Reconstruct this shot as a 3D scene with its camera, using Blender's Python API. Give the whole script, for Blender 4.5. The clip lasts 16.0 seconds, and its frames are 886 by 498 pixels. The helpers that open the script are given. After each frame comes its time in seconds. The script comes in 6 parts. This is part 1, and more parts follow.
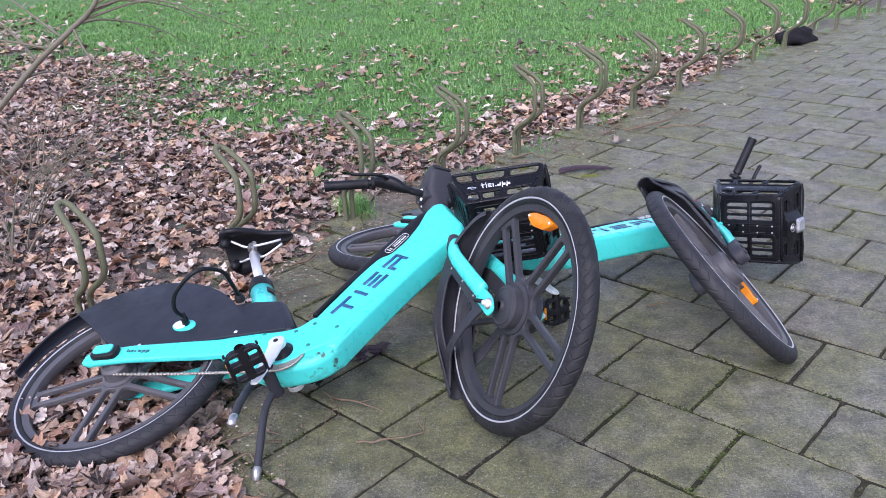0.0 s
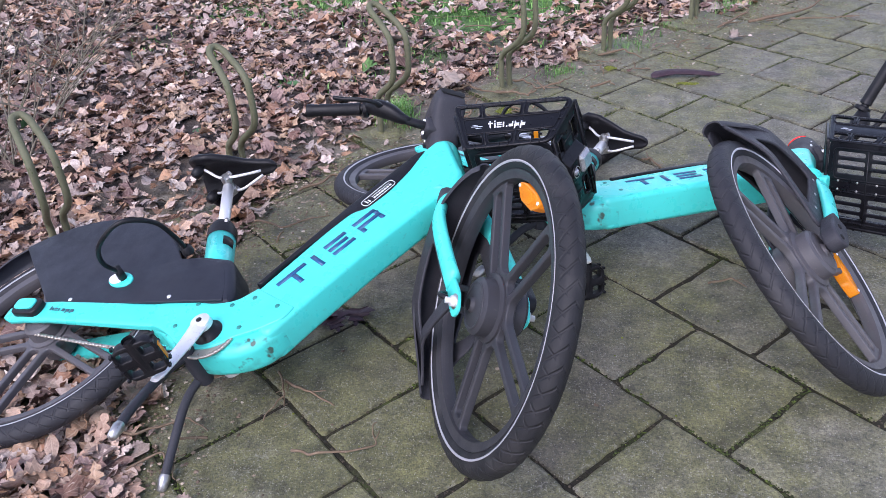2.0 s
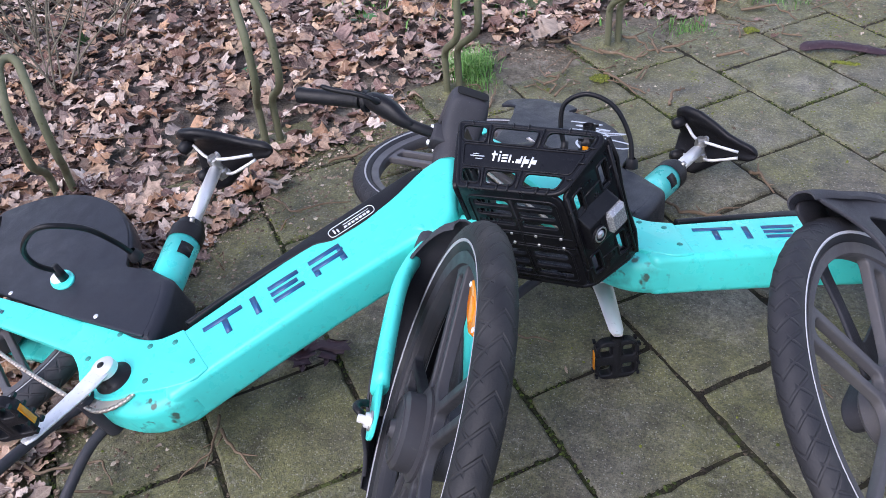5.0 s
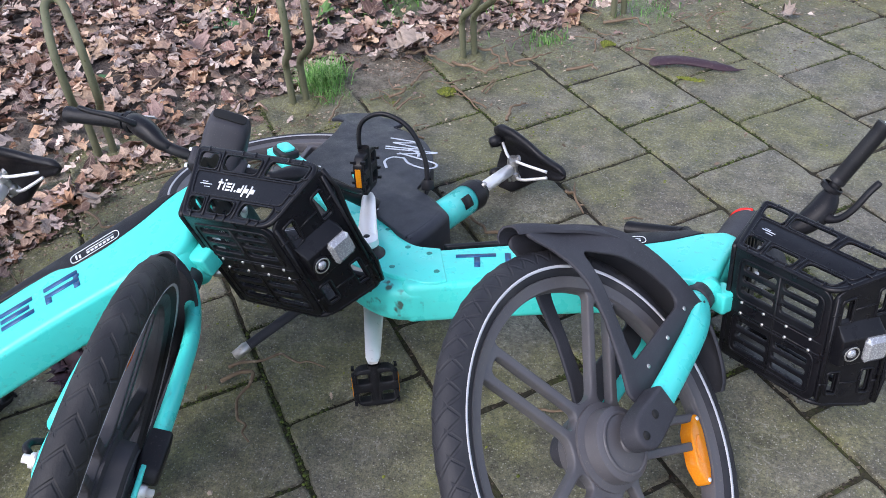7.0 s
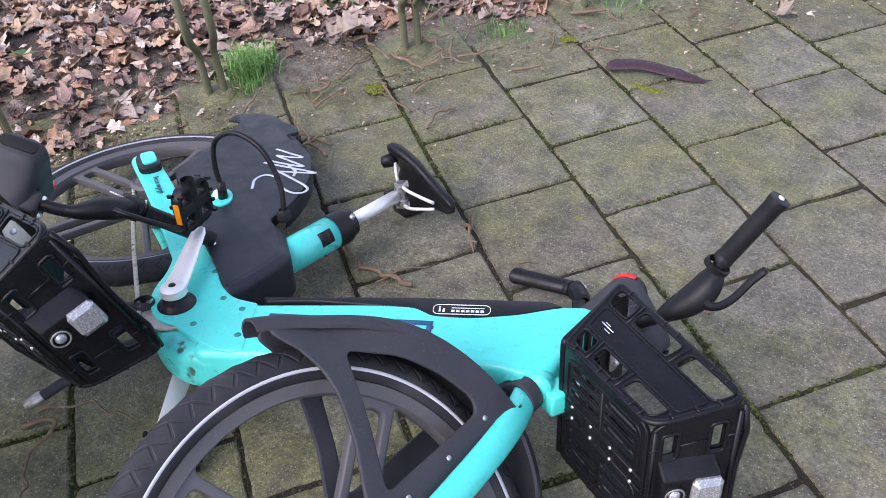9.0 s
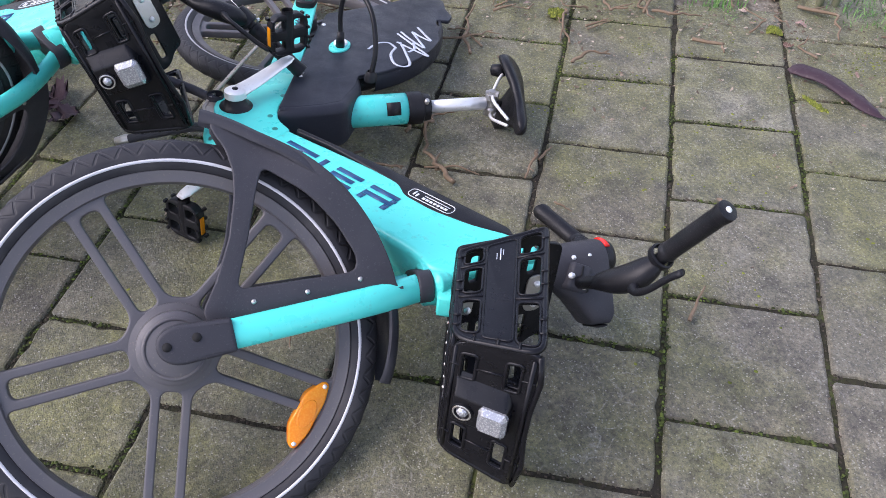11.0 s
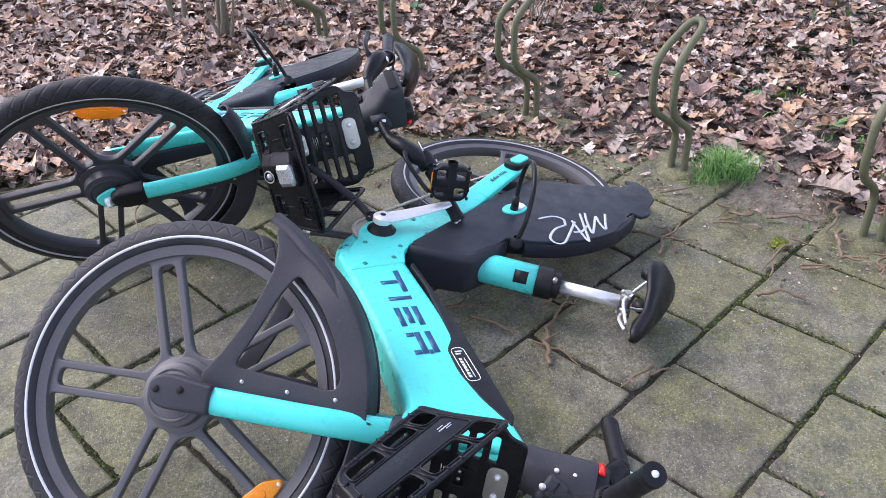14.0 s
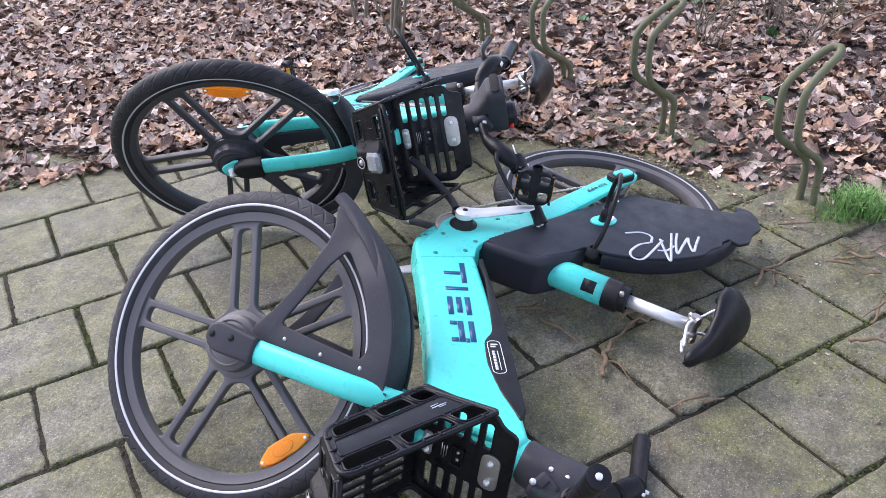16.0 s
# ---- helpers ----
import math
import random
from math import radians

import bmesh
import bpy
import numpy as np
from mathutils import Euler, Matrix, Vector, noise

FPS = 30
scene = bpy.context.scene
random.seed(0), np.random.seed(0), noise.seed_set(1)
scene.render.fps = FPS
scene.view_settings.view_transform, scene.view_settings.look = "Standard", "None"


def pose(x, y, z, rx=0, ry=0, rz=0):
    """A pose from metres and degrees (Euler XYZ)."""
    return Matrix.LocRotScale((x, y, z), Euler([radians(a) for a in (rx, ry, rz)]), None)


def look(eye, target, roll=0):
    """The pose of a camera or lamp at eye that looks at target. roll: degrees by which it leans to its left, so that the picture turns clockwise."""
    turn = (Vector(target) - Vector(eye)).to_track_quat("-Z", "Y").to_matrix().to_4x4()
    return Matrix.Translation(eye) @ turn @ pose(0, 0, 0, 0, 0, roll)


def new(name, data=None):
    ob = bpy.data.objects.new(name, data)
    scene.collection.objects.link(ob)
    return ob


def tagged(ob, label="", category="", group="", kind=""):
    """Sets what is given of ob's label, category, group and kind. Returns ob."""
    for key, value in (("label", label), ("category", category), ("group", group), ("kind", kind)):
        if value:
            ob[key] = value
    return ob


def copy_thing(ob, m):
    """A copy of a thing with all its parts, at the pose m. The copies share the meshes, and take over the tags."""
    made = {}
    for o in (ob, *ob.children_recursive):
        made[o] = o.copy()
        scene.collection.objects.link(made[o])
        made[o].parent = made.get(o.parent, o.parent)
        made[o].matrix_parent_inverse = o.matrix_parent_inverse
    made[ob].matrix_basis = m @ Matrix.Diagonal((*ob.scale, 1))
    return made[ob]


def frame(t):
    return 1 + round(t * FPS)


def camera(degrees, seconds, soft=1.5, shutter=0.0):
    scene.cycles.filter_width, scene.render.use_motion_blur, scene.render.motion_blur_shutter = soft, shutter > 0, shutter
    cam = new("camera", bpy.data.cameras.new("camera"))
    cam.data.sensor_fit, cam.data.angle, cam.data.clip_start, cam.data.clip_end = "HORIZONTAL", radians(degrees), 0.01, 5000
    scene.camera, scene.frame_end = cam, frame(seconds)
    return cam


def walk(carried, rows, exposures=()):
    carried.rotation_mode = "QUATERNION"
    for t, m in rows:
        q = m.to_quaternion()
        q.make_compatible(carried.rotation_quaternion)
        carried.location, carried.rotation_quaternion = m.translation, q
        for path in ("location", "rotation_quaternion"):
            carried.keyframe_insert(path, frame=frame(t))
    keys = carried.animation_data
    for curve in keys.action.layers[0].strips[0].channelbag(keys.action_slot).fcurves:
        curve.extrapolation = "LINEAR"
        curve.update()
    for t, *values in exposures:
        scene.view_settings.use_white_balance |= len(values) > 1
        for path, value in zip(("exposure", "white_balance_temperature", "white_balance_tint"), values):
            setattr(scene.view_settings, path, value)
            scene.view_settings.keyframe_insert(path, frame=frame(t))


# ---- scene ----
cam = camera(56.2, 16.0, soft=0.3)
PATH = [
    (0, (0.247, 0.179, 1.366), (0.143, 2.017, 0.584), -2.8),
    (0.5, (0.334, 0.268, 1.356), (0.193, 2.069, 0.5), -2.8),
    (1, (0.382, 0.444, 1.334), (0.195, 2.207, 0.407), -2.5),
    (1.5, (0.432, 0.656, 1.329), (0.2, 2.39, 0.36), -2.6),
    (2, (0.583, 0.841, 1.334), (0.148, 2.482, 0.277), -4.8),
    (2.5, (0.656, 1.009, 1.322), (0.072, 2.556, 0.198), -4.4),
    (3, (0.63, 1.184, 1.334), (-0.056, 2.679, 0.196), -5.0),
    (3.5, (0.63, 1.278, 1.311), (-0.059, 2.735, 0.126), -4.3),
    (3.7, (0.651, 1.318, 1.307), (-0.037, 2.752, 0.095), -4.5),
    (5.8, (0.786, 1.566, 1.345), (-0.013, 2.914, 0.102), -6.7),
    (6, (0.784, 1.581, 1.336), (0.01, 2.937, 0.086), -6.6),
    (6.4, (0.894, 1.637, 1.329), (0.153, 3.004, 0.071), -7.7),
    (6.5, (0.941, 1.652, 1.331), (0.203, 3.022, 0.075), -7.8),
    (7, (1.169, 1.754, 1.335), (0.44, 3.129, 0.078), -4.8),
    (7.5, (1.235, 1.916, 1.32), (0.515, 3.269, 0.035), -4.6),
    (8, (1.281, 2.058, 1.32), (0.573, 3.386, 0.003), -4.6),
    (8.2, (1.316, 2.094, 1.32), (0.611, 3.413, -0.007), -4.8),
    (10.3, (1.761, 2.58, 1.296), (0.546, 3.381, -0.075), -3.8),
    (10.5, (1.838, 2.606, 1.293), (0.6, 3.348, -0.092), -2.6),
    (11, (1.951, 2.599, 1.294), (0.688, 3.24, -0.118), -1.3),
    (11.5, (2.058, 2.651, 1.305), (0.694, 3.104, -0.086), -5.5),
    (11.8, (2.117, 2.75, 1.307), (0.675, 3.089, -0.037), -3.9),
    (12, (2.158, 2.818, 1.308), (0.687, 3.092, -0.018), -3.6),
    (12.5, (2.162, 2.89, 1.315), (0.624, 3.017, 0.043), -4.8),
    (13, (2.068, 2.931, 1.314), (0.479, 3.006, 0.102), -4.2),
    (13.5, (2.052, 3.045, 1.315), (0.413, 2.999, 0.17), -5.1),
    (14, (2.11, 3.221, 1.315), (0.447, 3.046, 0.218), -2.1),
    (14.5, (2.117, 3.261, 1.317), (0.452, 3.034, 0.233), -2.4),
    (15, (2.106, 3.321, 1.317), (0.449, 2.988, 0.248), -4.2),
    (15.5, (2.129, 3.495, 1.31), (0.518, 2.956, 0.255), -3.3),
    (16, (2.13, 3.54, 1.31), (0.555, 2.896, 0.259), -3.7),
]
walk(cam, [(t, look(eye, target, roll)) for t, eye, target, roll in PATH],
     [(0.0, 1.07, 5920, 25), (3.7, 1.06, 6060, 24), (7.0, 1.15, 6200, 18), (8.0, 1.27, 6330, 22), (11.0, 1.32, 6390, 23), (13.0, 1.39, 6320, 22), (16.0, 1.42, 6360, 22)])

# ---- light: an overcast winter day ----
world = bpy.data.worlds.new("sky")
scene.world = world
world.use_nodes = True
wn = world.node_tree
sky = wn.nodes.new("ShaderNodeTexSky")
sky.sky_type = "NISHITA"
sky.sun_disc = False
sky.sun_elevation = radians(38)
sky.sun_rotation = radians(200)
sky.air_density, sky.dust_density, sky.ozone_density = 1.0, 1.0, 1.5
soft_sky = wn.nodes.new("ShaderNodeHueSaturation")
soft_sky.inputs["Saturation"].default_value = 0.68
wn.links.new(sky.outputs[0], soft_sky.inputs["Color"])
wn.links.new(soft_sky.outputs[0], wn.nodes["Background"].inputs[0])
wn.nodes["Background"].inputs[1].default_value = 0.15
sun_data = bpy.data.lights.new("sun", "SUN")
sun_data.energy, sun_data.angle, sun_data.color = 1.3, radians(40), (1.0, 0.955, 0.905)
sun = new("sun", sun_data)
sun.matrix_world = look((-2, -5, 9), (0, 2, 0))


# ---- materials ----
def material(name, colour, rough=0.5, metal=0.0):
    m = bpy.data.materials.new(name)
    m.use_nodes = True
    b = m.node_tree.nodes["Principled BSDF"]
    b.inputs["Base Color"].default_value = (*colour, 1)
    b.inputs["Roughness"].default_value = rough
    b.inputs["Metallic"].default_value = metal
    return m


class Nodes:
    """Short hand for building node trees."""

    def __init__(self, m):
        self.t, self.b = m.node_tree, m.node_tree.nodes["Principled BSDF"]
        self.coord = None

    def add(self, kind, **values):
        n = self.t.nodes.new("ShaderNode" + kind)
        for key, v in values.items():
            n.inputs[key].default_value = v
        return n

    def link(self, a, b):
        self.t.links.new(a, b)

    def place(self, which="Object"):
        if self.coord is None:
            self.coord = self.add("TexCoord")
        return self.coord.outputs[which]

    def noise(self, scale, detail=4.0, where="Object", rough=0.55):
        n = self.add("TexNoise", Scale=scale, Detail=detail, Roughness=rough)
        self.link(self.place(where), n.inputs["Vector"])
        return n.outputs["Fac"]

    def ramp(self, fac, stops):
        r = self.t.nodes.new("ShaderNodeValToRGB")
        e = r.color_ramp.elements
        while len(e) < len(stops):
            e.new(0.5)
        for k, (p, c) in zip(e, stops):
            k.position, k.color = p, (*c, 1) if len(c) == 3 else c
        self.link(fac, r.inputs[0])
        return r.outputs[0]

    def grey(self, fac, lo, hi, a=0.0, b=1.0):
        r = self.add("MapRange")
        r.inputs[1].default_value, r.inputs[2].default_value = lo, hi
        r.inputs[3].default_value, r.inputs[4].default_value = a, b
        self.link(fac, r.inputs[0])
        return r.outputs[0]

    def mix(self, fac, a, b, kind="MIX"):
        m = self.t.nodes.new("ShaderNodeMix")
        m.data_type, m.blend_type = "RGBA", kind
        for v, s in ((fac, m.inputs[0]), (a, m.inputs[6]), (b, m.inputs[7])):
            if isinstance(v, (int, float)):
                s.default_value = v
            elif isinstance(v, tuple):
                s.default_value = (*v, 1)
            else:
                self.link(v, s)
        return m.outputs[2]

    def math(self, op, a, b=0.0):
        m = self.t.nodes.new("ShaderNodeMath")
        m.operation = op
        for v, s in ((a, m.inputs[0]), (b, m.inputs[1])):
            if isinstance(v, (int, float)):
                s.default_value = v
            else:
                self.link(v, s)
        return m.outputs[0]

    def bump(self, height, strength=0.3, distance=0.002):
        n = self.add("Bump", Strength=strength, Distance=distance)
        self.link(height, n.inputs["Height"])
        self.link(n.outputs[0], self.b.inputs["Normal"])

    def set(self, key, v):
        self.link(v, self.b.inputs[key])


def worn(name, colour, rough, grime, grime_amount=0.5, grain=250.0, bump=0.15, metal=0.0, dust=0.0, big=9.0):
    """A base colour with grime in patches, fine grain and a rough-smooth play."""
    m = material(name, colour, rough, metal)
    n = Nodes(m)
    patches = n.grey(n.noise(big, 6.0), 0.5, 0.75)
    specks = n.grey(n.noise(grain * 0.6, 2.0), 0.62, 0.72)
    fac = n.math("MULTIPLY", n.math("MAXIMUM", n.math("MULTIPLY", patches, 0.55), specks), grime_amount)
    n.set("Base Color", n.mix(fac, colour, grime))
    n.set("Roughness", n.grey(n.noise(big * 3, 5.0), 0.3, 0.7, rough - 0.08, rough + 0.14))
    n.bump(n.noise(grain, 3.0), bump, 0.001)
    if max(colour) < 0.05:
        n.b.inputs["Specular IOR Level"].default_value = 0.24
    return m


MINT = worn("mint_paint", (0.062, 0.690, 0.610), 0.30, (0.10, 0.33, 0.26), 0.30, 130.0, 0.02)
MINT_DIRTY = worn("mint_paint_muddy", (0.058, 0.630, 0.550), 0.40, (0.05, 0.045, 0.03), 0.90, 62.0, 0.05, big=26.0)
BLACK_PLASTIC = worn("black_plastic", (0.009, 0.009, 0.011), 0.38, (0.07, 0.068, 0.065), 0.30, 420.0, 0.35)
BASKET_BLACK = worn("basket_plastic", (0.006, 0.006, 0.008), 0.30, (0.07, 0.07, 0.07), 0.22, 300.0, 0.2)
MATT_GREY = worn("matt_dark_grey_plastic", (0.040, 0.040, 0.047), 0.52, (0.13, 0.13, 0.13), 0.24, 500.0, 0.45)
COVER_GREY = worn("cover_plastic", (0.021, 0.023, 0.031), 0.42, (0.10, 0.10, 0.105), 0.24, 600.0, 0.35)
RIM_GREY = worn("rim_grey_paint", (0.083, 0.079, 0.085), 0.48, (0.17, 0.15, 0.12), 0.35, 350.0, 0.15)
# darker rim tone, a mean of the tones on the wheel's two sides
RIM_DARK = worn("rim_dark", (0.040, 0.040, 0.045), 0.40, (0.10, 0.09, 0.08), 0.25, 350.0, 0.12)
SILVER = worn("bare_aluminium", (0.84, 0.84, 0.83), 0.40, (0.40, 0.38, 0.35), 0.30, 300.0, 0.08, metal=0.55)
STEEL = worn("dull_steel", (0.50, 0.49, 0.47), 0.38, (0.22, 0.15, 0.09), 0.5, 300.0, 0.1, metal=0.9)
CHAIN = worn("rusty_chain", (0.50, 0.45, 0.39), 0.42, (0.20, 0.09, 0.04), 0.8, 200.0, 0.3, metal=0.8)
STRIPE = material("reflective_white_stripe", (0.56, 0.56, 0.58), 0.4)
STRIPE_DULL = material("reflective_stripe_dull", (0.36, 0.36, 0.38), 0.4)
WHITE = worn("white_print", (0.78, 0.79, 0.80), 0.5, (0.4, 0.4, 0.4), 0.3)
NAVY = worn("navy_print", (0.012, 0.075, 0.20), 0.35, (0.03, 0.16, 0.25), 0.3)
DEEP_MINT = material("deep_mint_cap", (0.015, 0.22, 0.19), 0.45)
GREY_PRINT = material("dark_print", (0.03, 0.10, 0.13), 0.4)
SCRIBBLE = worn("paint_pen_scribble", (0.50, 0.54, 0.60), 0.5, (0.2, 0.2, 0.22), 0.6)
RED = material("red_lens", (0.75, 0.02, 0.015), 0.15)
# near-black that paints the shade inside holes and slits on closed surfaces
HOLE_SHADE = material("recess_shade", (0.004, 0.004, 0.004), 0.8)


def rubber(name, tone):
    """Tyre rubber with a chevron tread; U runs round the tyre, V across it."""
    m = material(name, tone, 0.62)
    n = Nodes(m)
    sep = n.add("SeparateXYZ")
    n.link(n.place("UV"), sep.inputs[0])
    u, v = sep.outputs[0], sep.outputs[1]
    across = n.math("ABSOLUTE", n.math("SUBTRACT", v, 0.5))
    slant = n.math("ADD", n.math("MULTIPLY", u, 58.0), n.math("MULTIPLY", across, 4.2))
    line = n.math("ABSOLUTE", n.math("SUBTRACT", n.math("FRACT", slant), 0.5))
    counter = n.math("SUBTRACT", n.math("MULTIPLY", u, 58.0), n.math("MULTIPLY", across, 3.0))
    cut = n.math("ABSOLUTE", n.math("SUBTRACT", n.math("FRACT", counter), 0.5))
    block = n.math("MAXIMUM", n.grey(cut, 0.04, 0.10), n.grey(across, 0.10, 0.13, 1.0, 0.0))
    groove = n.math("MINIMUM", n.grey(line, 0.05, 0.12), block)
    tread = n.grey(across, 0.22, 0.27, 1.0, 0.0)
    rest = n.math("SUBTRACT", 1.0, tread)
    height = n.math("ADD", n.math("MULTIPLY", groove, tread), rest)
    grain = n.noise(300.0, 3.0)
    total = n.math("ADD", height, n.math("MULTIPLY", grain, 0.25))
    n.bump(total, 0.75, 0.0022)
    dust = n.grey(n.noise(14.0, 6.0), 0.50, 0.80, 0.0, 0.45)
    n.set("Base Color", n.mix(dust, tone, (0.085, 0.080, 0.078)))
    n.b.inputs["Specular IOR Level"].default_value = 0.35
    return m


TYRE = rubber("tyre_rubber_worn", (0.021, 0.021, 0.025))
TYRE_BLACK = rubber("tyre_rubber_black", (0.014, 0.014, 0.016))


def amber():
    m = material("amber_reflector", (0.95, 0.28, 0.01), 0.12)
    n = Nodes(m)
    cells = n.add("TexVoronoi", Scale=260.0)
    n.link(n.place(), cells.inputs["Vector"])
    n.set("Base Color", n.ramp(cells.outputs["Distance"], [(0.1, (1.0, 0.43, 0.025)), (0.7, (0.95, 0.32, 0.008))]))
    n.bump(cells.outputs["Distance"], 0.10, 0.0005)
    n.b.inputs["Coat Weight"].default_value = 0.25
    through_light = n.add("BsdfTranslucent")
    through_light.inputs["Color"].default_value = (1.0, 0.42, 0.02, 1)
    both = n.add("MixShader")
    both.inputs[0].default_value = 0.35
    n.link(n.b.outputs[0], both.inputs[1])
    n.link(through_light.outputs[0], both.inputs[2])
    n.link(both.outputs[0], m.node_tree.nodes["Material Output"].inputs["Surface"])
    return m


def prism_glass():
    m = material("clear_prism_reflector", (0.62, 0.63, 0.64), 0.14)
    n = Nodes(m)
    cells = n.add("TexVoronoi", Scale=330.0)
    n.link(n.place(), cells.inputs["Vector"])
    n.set("Base Color", n.ramp(cells.outputs["Distance"], [(0.0, (0.74, 0.75, 0.76)), (0.6, (0.36, 0.37, 0.39))]))
    n.bump(cells.outputs["Distance"], 0.15, 0.001)
    n.b.inputs["Metallic"].default_value = 0.55
    return m


AMBER, PRISM = amber(), prism_glass()


def slab_material():
    """Concrete paving slab: olive grey, blotched with algae, coarse grit, pale wear."""
    m = material("mossy_concrete_slab", (0.16, 0.16, 0.12), 0.9)
    n = Nodes(m)
    rnd = n.math("FRACT", n.math("ADD", n.add("ObjectInfo").outputs["Random"], n.add("NewGeometry").outputs["Random Per Island"]))
    place = n.add("NewGeometry").outputs["Position"]

    def grain(scale, detail=6.0, rough=0.6, where=None):
        t = n.add("TexNoise", Scale=scale, Detail=detail, Roughness=rough)
        n.link(where or place, t.inputs["Vector"])
        return t.outputs["Fac"]

    base = n.ramp(rnd, [(0.0, (0.104, 0.090, 0.066)), (0.3, (0.142, 0.132, 0.092)), (0.5, (0.128, 0.112, 0.086)), (0.75, (0.166, 0.153, 0.112)), (1.0, (0.188, 0.176, 0.140))])
    across = n.add("VectorMath")
    across.operation = "DOT_PRODUCT"
    across.inputs[1].default_value = (-0.766, 0.643, 0.0)
    n.link(place, across.inputs[0])
    onward = n.add("VectorMath")
    onward.operation = "DOT_PRODUCT"
    onward.inputs[1].default_value = (0.643, 0.766, 0.0)
    n.link(place, onward.inputs[0])
    # olive tint strengthens towards the leaf edge and towards low onward values
    greening = n.math("ADD", n.grey(across.outputs["Value"], 1.7, 2.6, 0.0, 0.13), n.grey(onward.outputs["Value"], 1.7, 3.1, 0.11, 0.01))
    algae = n.grey(n.math("ADD", grain(3.1, 7.0, 0.62), greening), 0.44, 0.61, 0.13, 0.84)
    c = n.mix(algae, base, (0.118, 0.116, 0.038))
    blotch = n.grey(grain(13.0, 9.0, 0.72), 0.36, 0.64, 0.50, 1.50)
    mottle = n.grey(grain(120.0, 6.0, 0.82), 0.36, 0.64, 0.42, 1.66)
    tone = n.math("MULTIPLY", blotch, mottle)
    grey_tone = n.add("CombineXYZ")
    for k in range(3):
        n.link(tone, grey_tone.inputs[k])
    c = n.mix(1.0, c, grey_tone.outputs[0], "MULTIPLY")
    wear = n.grey(grain(5.0, 9.0, 0.72), 0.57, 0.72, 0.0, 0.40)
    c = n.mix(wear, c, (0.31, 0.30, 0.25))
    streak = n.add("Mapping")
    streak.inputs["Rotation"].default_value = (0, 0, 0.6)
    streak.inputs["Scale"].default_value = (1.0, 2.6, 1.0)
    n.link(place, streak.inputs["Vector"])
    scrape = n.grey(grain(19.0, 9.0, 0.78, streak.outputs[0]), 0.56, 0.70, 0.0, 0.55)
    c = n.mix(scrape, c, (0.30, 0.285, 0.225))
    cells = n.add("TexVoronoi", Scale=260.0)
    n.link(place, cells.inputs["Vector"])
    sep = n.add("SeparateColor")
    n.link(cells.outputs["Color"], sep.inputs[0])
    dot = n.grey(cells.outputs["Distance"], 0.25, 0.55, 1.0, 0.0)
    pale = n.math("MULTIPLY", n.math("MULTIPLY", n.grey(sep.outputs[0], 0.78, 0.97), dot), 0.55)
    c = n.mix(pale, c, (0.56, 0.54, 0.47))
    pits = n.math("MULTIPLY", n.math("MULTIPLY", n.grey(sep.outputs[1], 0.70, 0.96), dot), 0.70)
    c = n.mix(pits, c, (0.040, 0.038, 0.026))
    # pale wandering traces in patches
    warp = n.add("TexNoise", Scale=14.0, Detail=4.0)
    n.link(place, warp.inputs["Vector"])
    bent_place = n.add("VectorMath")
    bent_place.operation = "MULTIPLY_ADD"
    bent_place.inputs[1].default_value = (0.06, 0.06, 0.06)
    n.link(warp.outputs["Color"], bent_place.inputs[0])
    n.link(place, bent_place.inputs[2])
    for size, width, amount, mask_scale in ((21.0, 0.045, 0.50, 4.3), (48.0, 0.075, 0.42, 6.1)):
        crack = n.add("TexVoronoi", Scale=size)
        crack.feature = "DISTANCE_TO_EDGE"
        n.link(bent_place.outputs[0], crack.inputs["Vector"])
        line = n.grey(crack.outputs["Distance"], 0.0, width, 1.0, 0.0)
        broken = n.math("MULTIPLY", n.grey(grain(mask_scale, 5.0, 0.6), 0.50, 0.64), n.grey(grain(70.0, 3.0, 0.6), 0.40, 0.58))
        c = n.mix(n.math("MULTIPLY", n.math("MULTIPLY", line, broken), amount), c, (0.40, 0.385, 0.33))
    n.set("Base Color", c)
    n.set("Roughness", n.grey(grain(5.0), 0.3, 0.7, 0.44, 0.72))
    n.b.inputs["Specular IOR Level"].default_value = 0.68
    h = n.math("ADD", n.math("ADD", mottle, n.math("MULTIPLY", blotch, 0.8)), n.math("SUBTRACT", n.math("MULTIPLY", pale, 1.2), n.math("MULTIPLY", pits, 1.5)))
    n.bump(h, 0.55, 0.0035)
    return m


def ground_material(name, stops, scale, bump, fine=90.0):
    m = material(name, stops[0][1], 0.95)
    n = Nodes(m)
    c = n.ramp(n.noise(scale, 8.0, rough=0.65), stops)
    specks = n.grey(n.noise(fine, 3.0), 0.56, 0.70, 0.0, 0.6)
    n.set("Base Color", n.mix(specks, c, tuple(0.35 * v for v in stops[0][1])))
    n.bump(n.math("ADD", n.noise(scale * 4, 6.0), n.noise(fine, 3.0)), bump, 0.012)
    return m


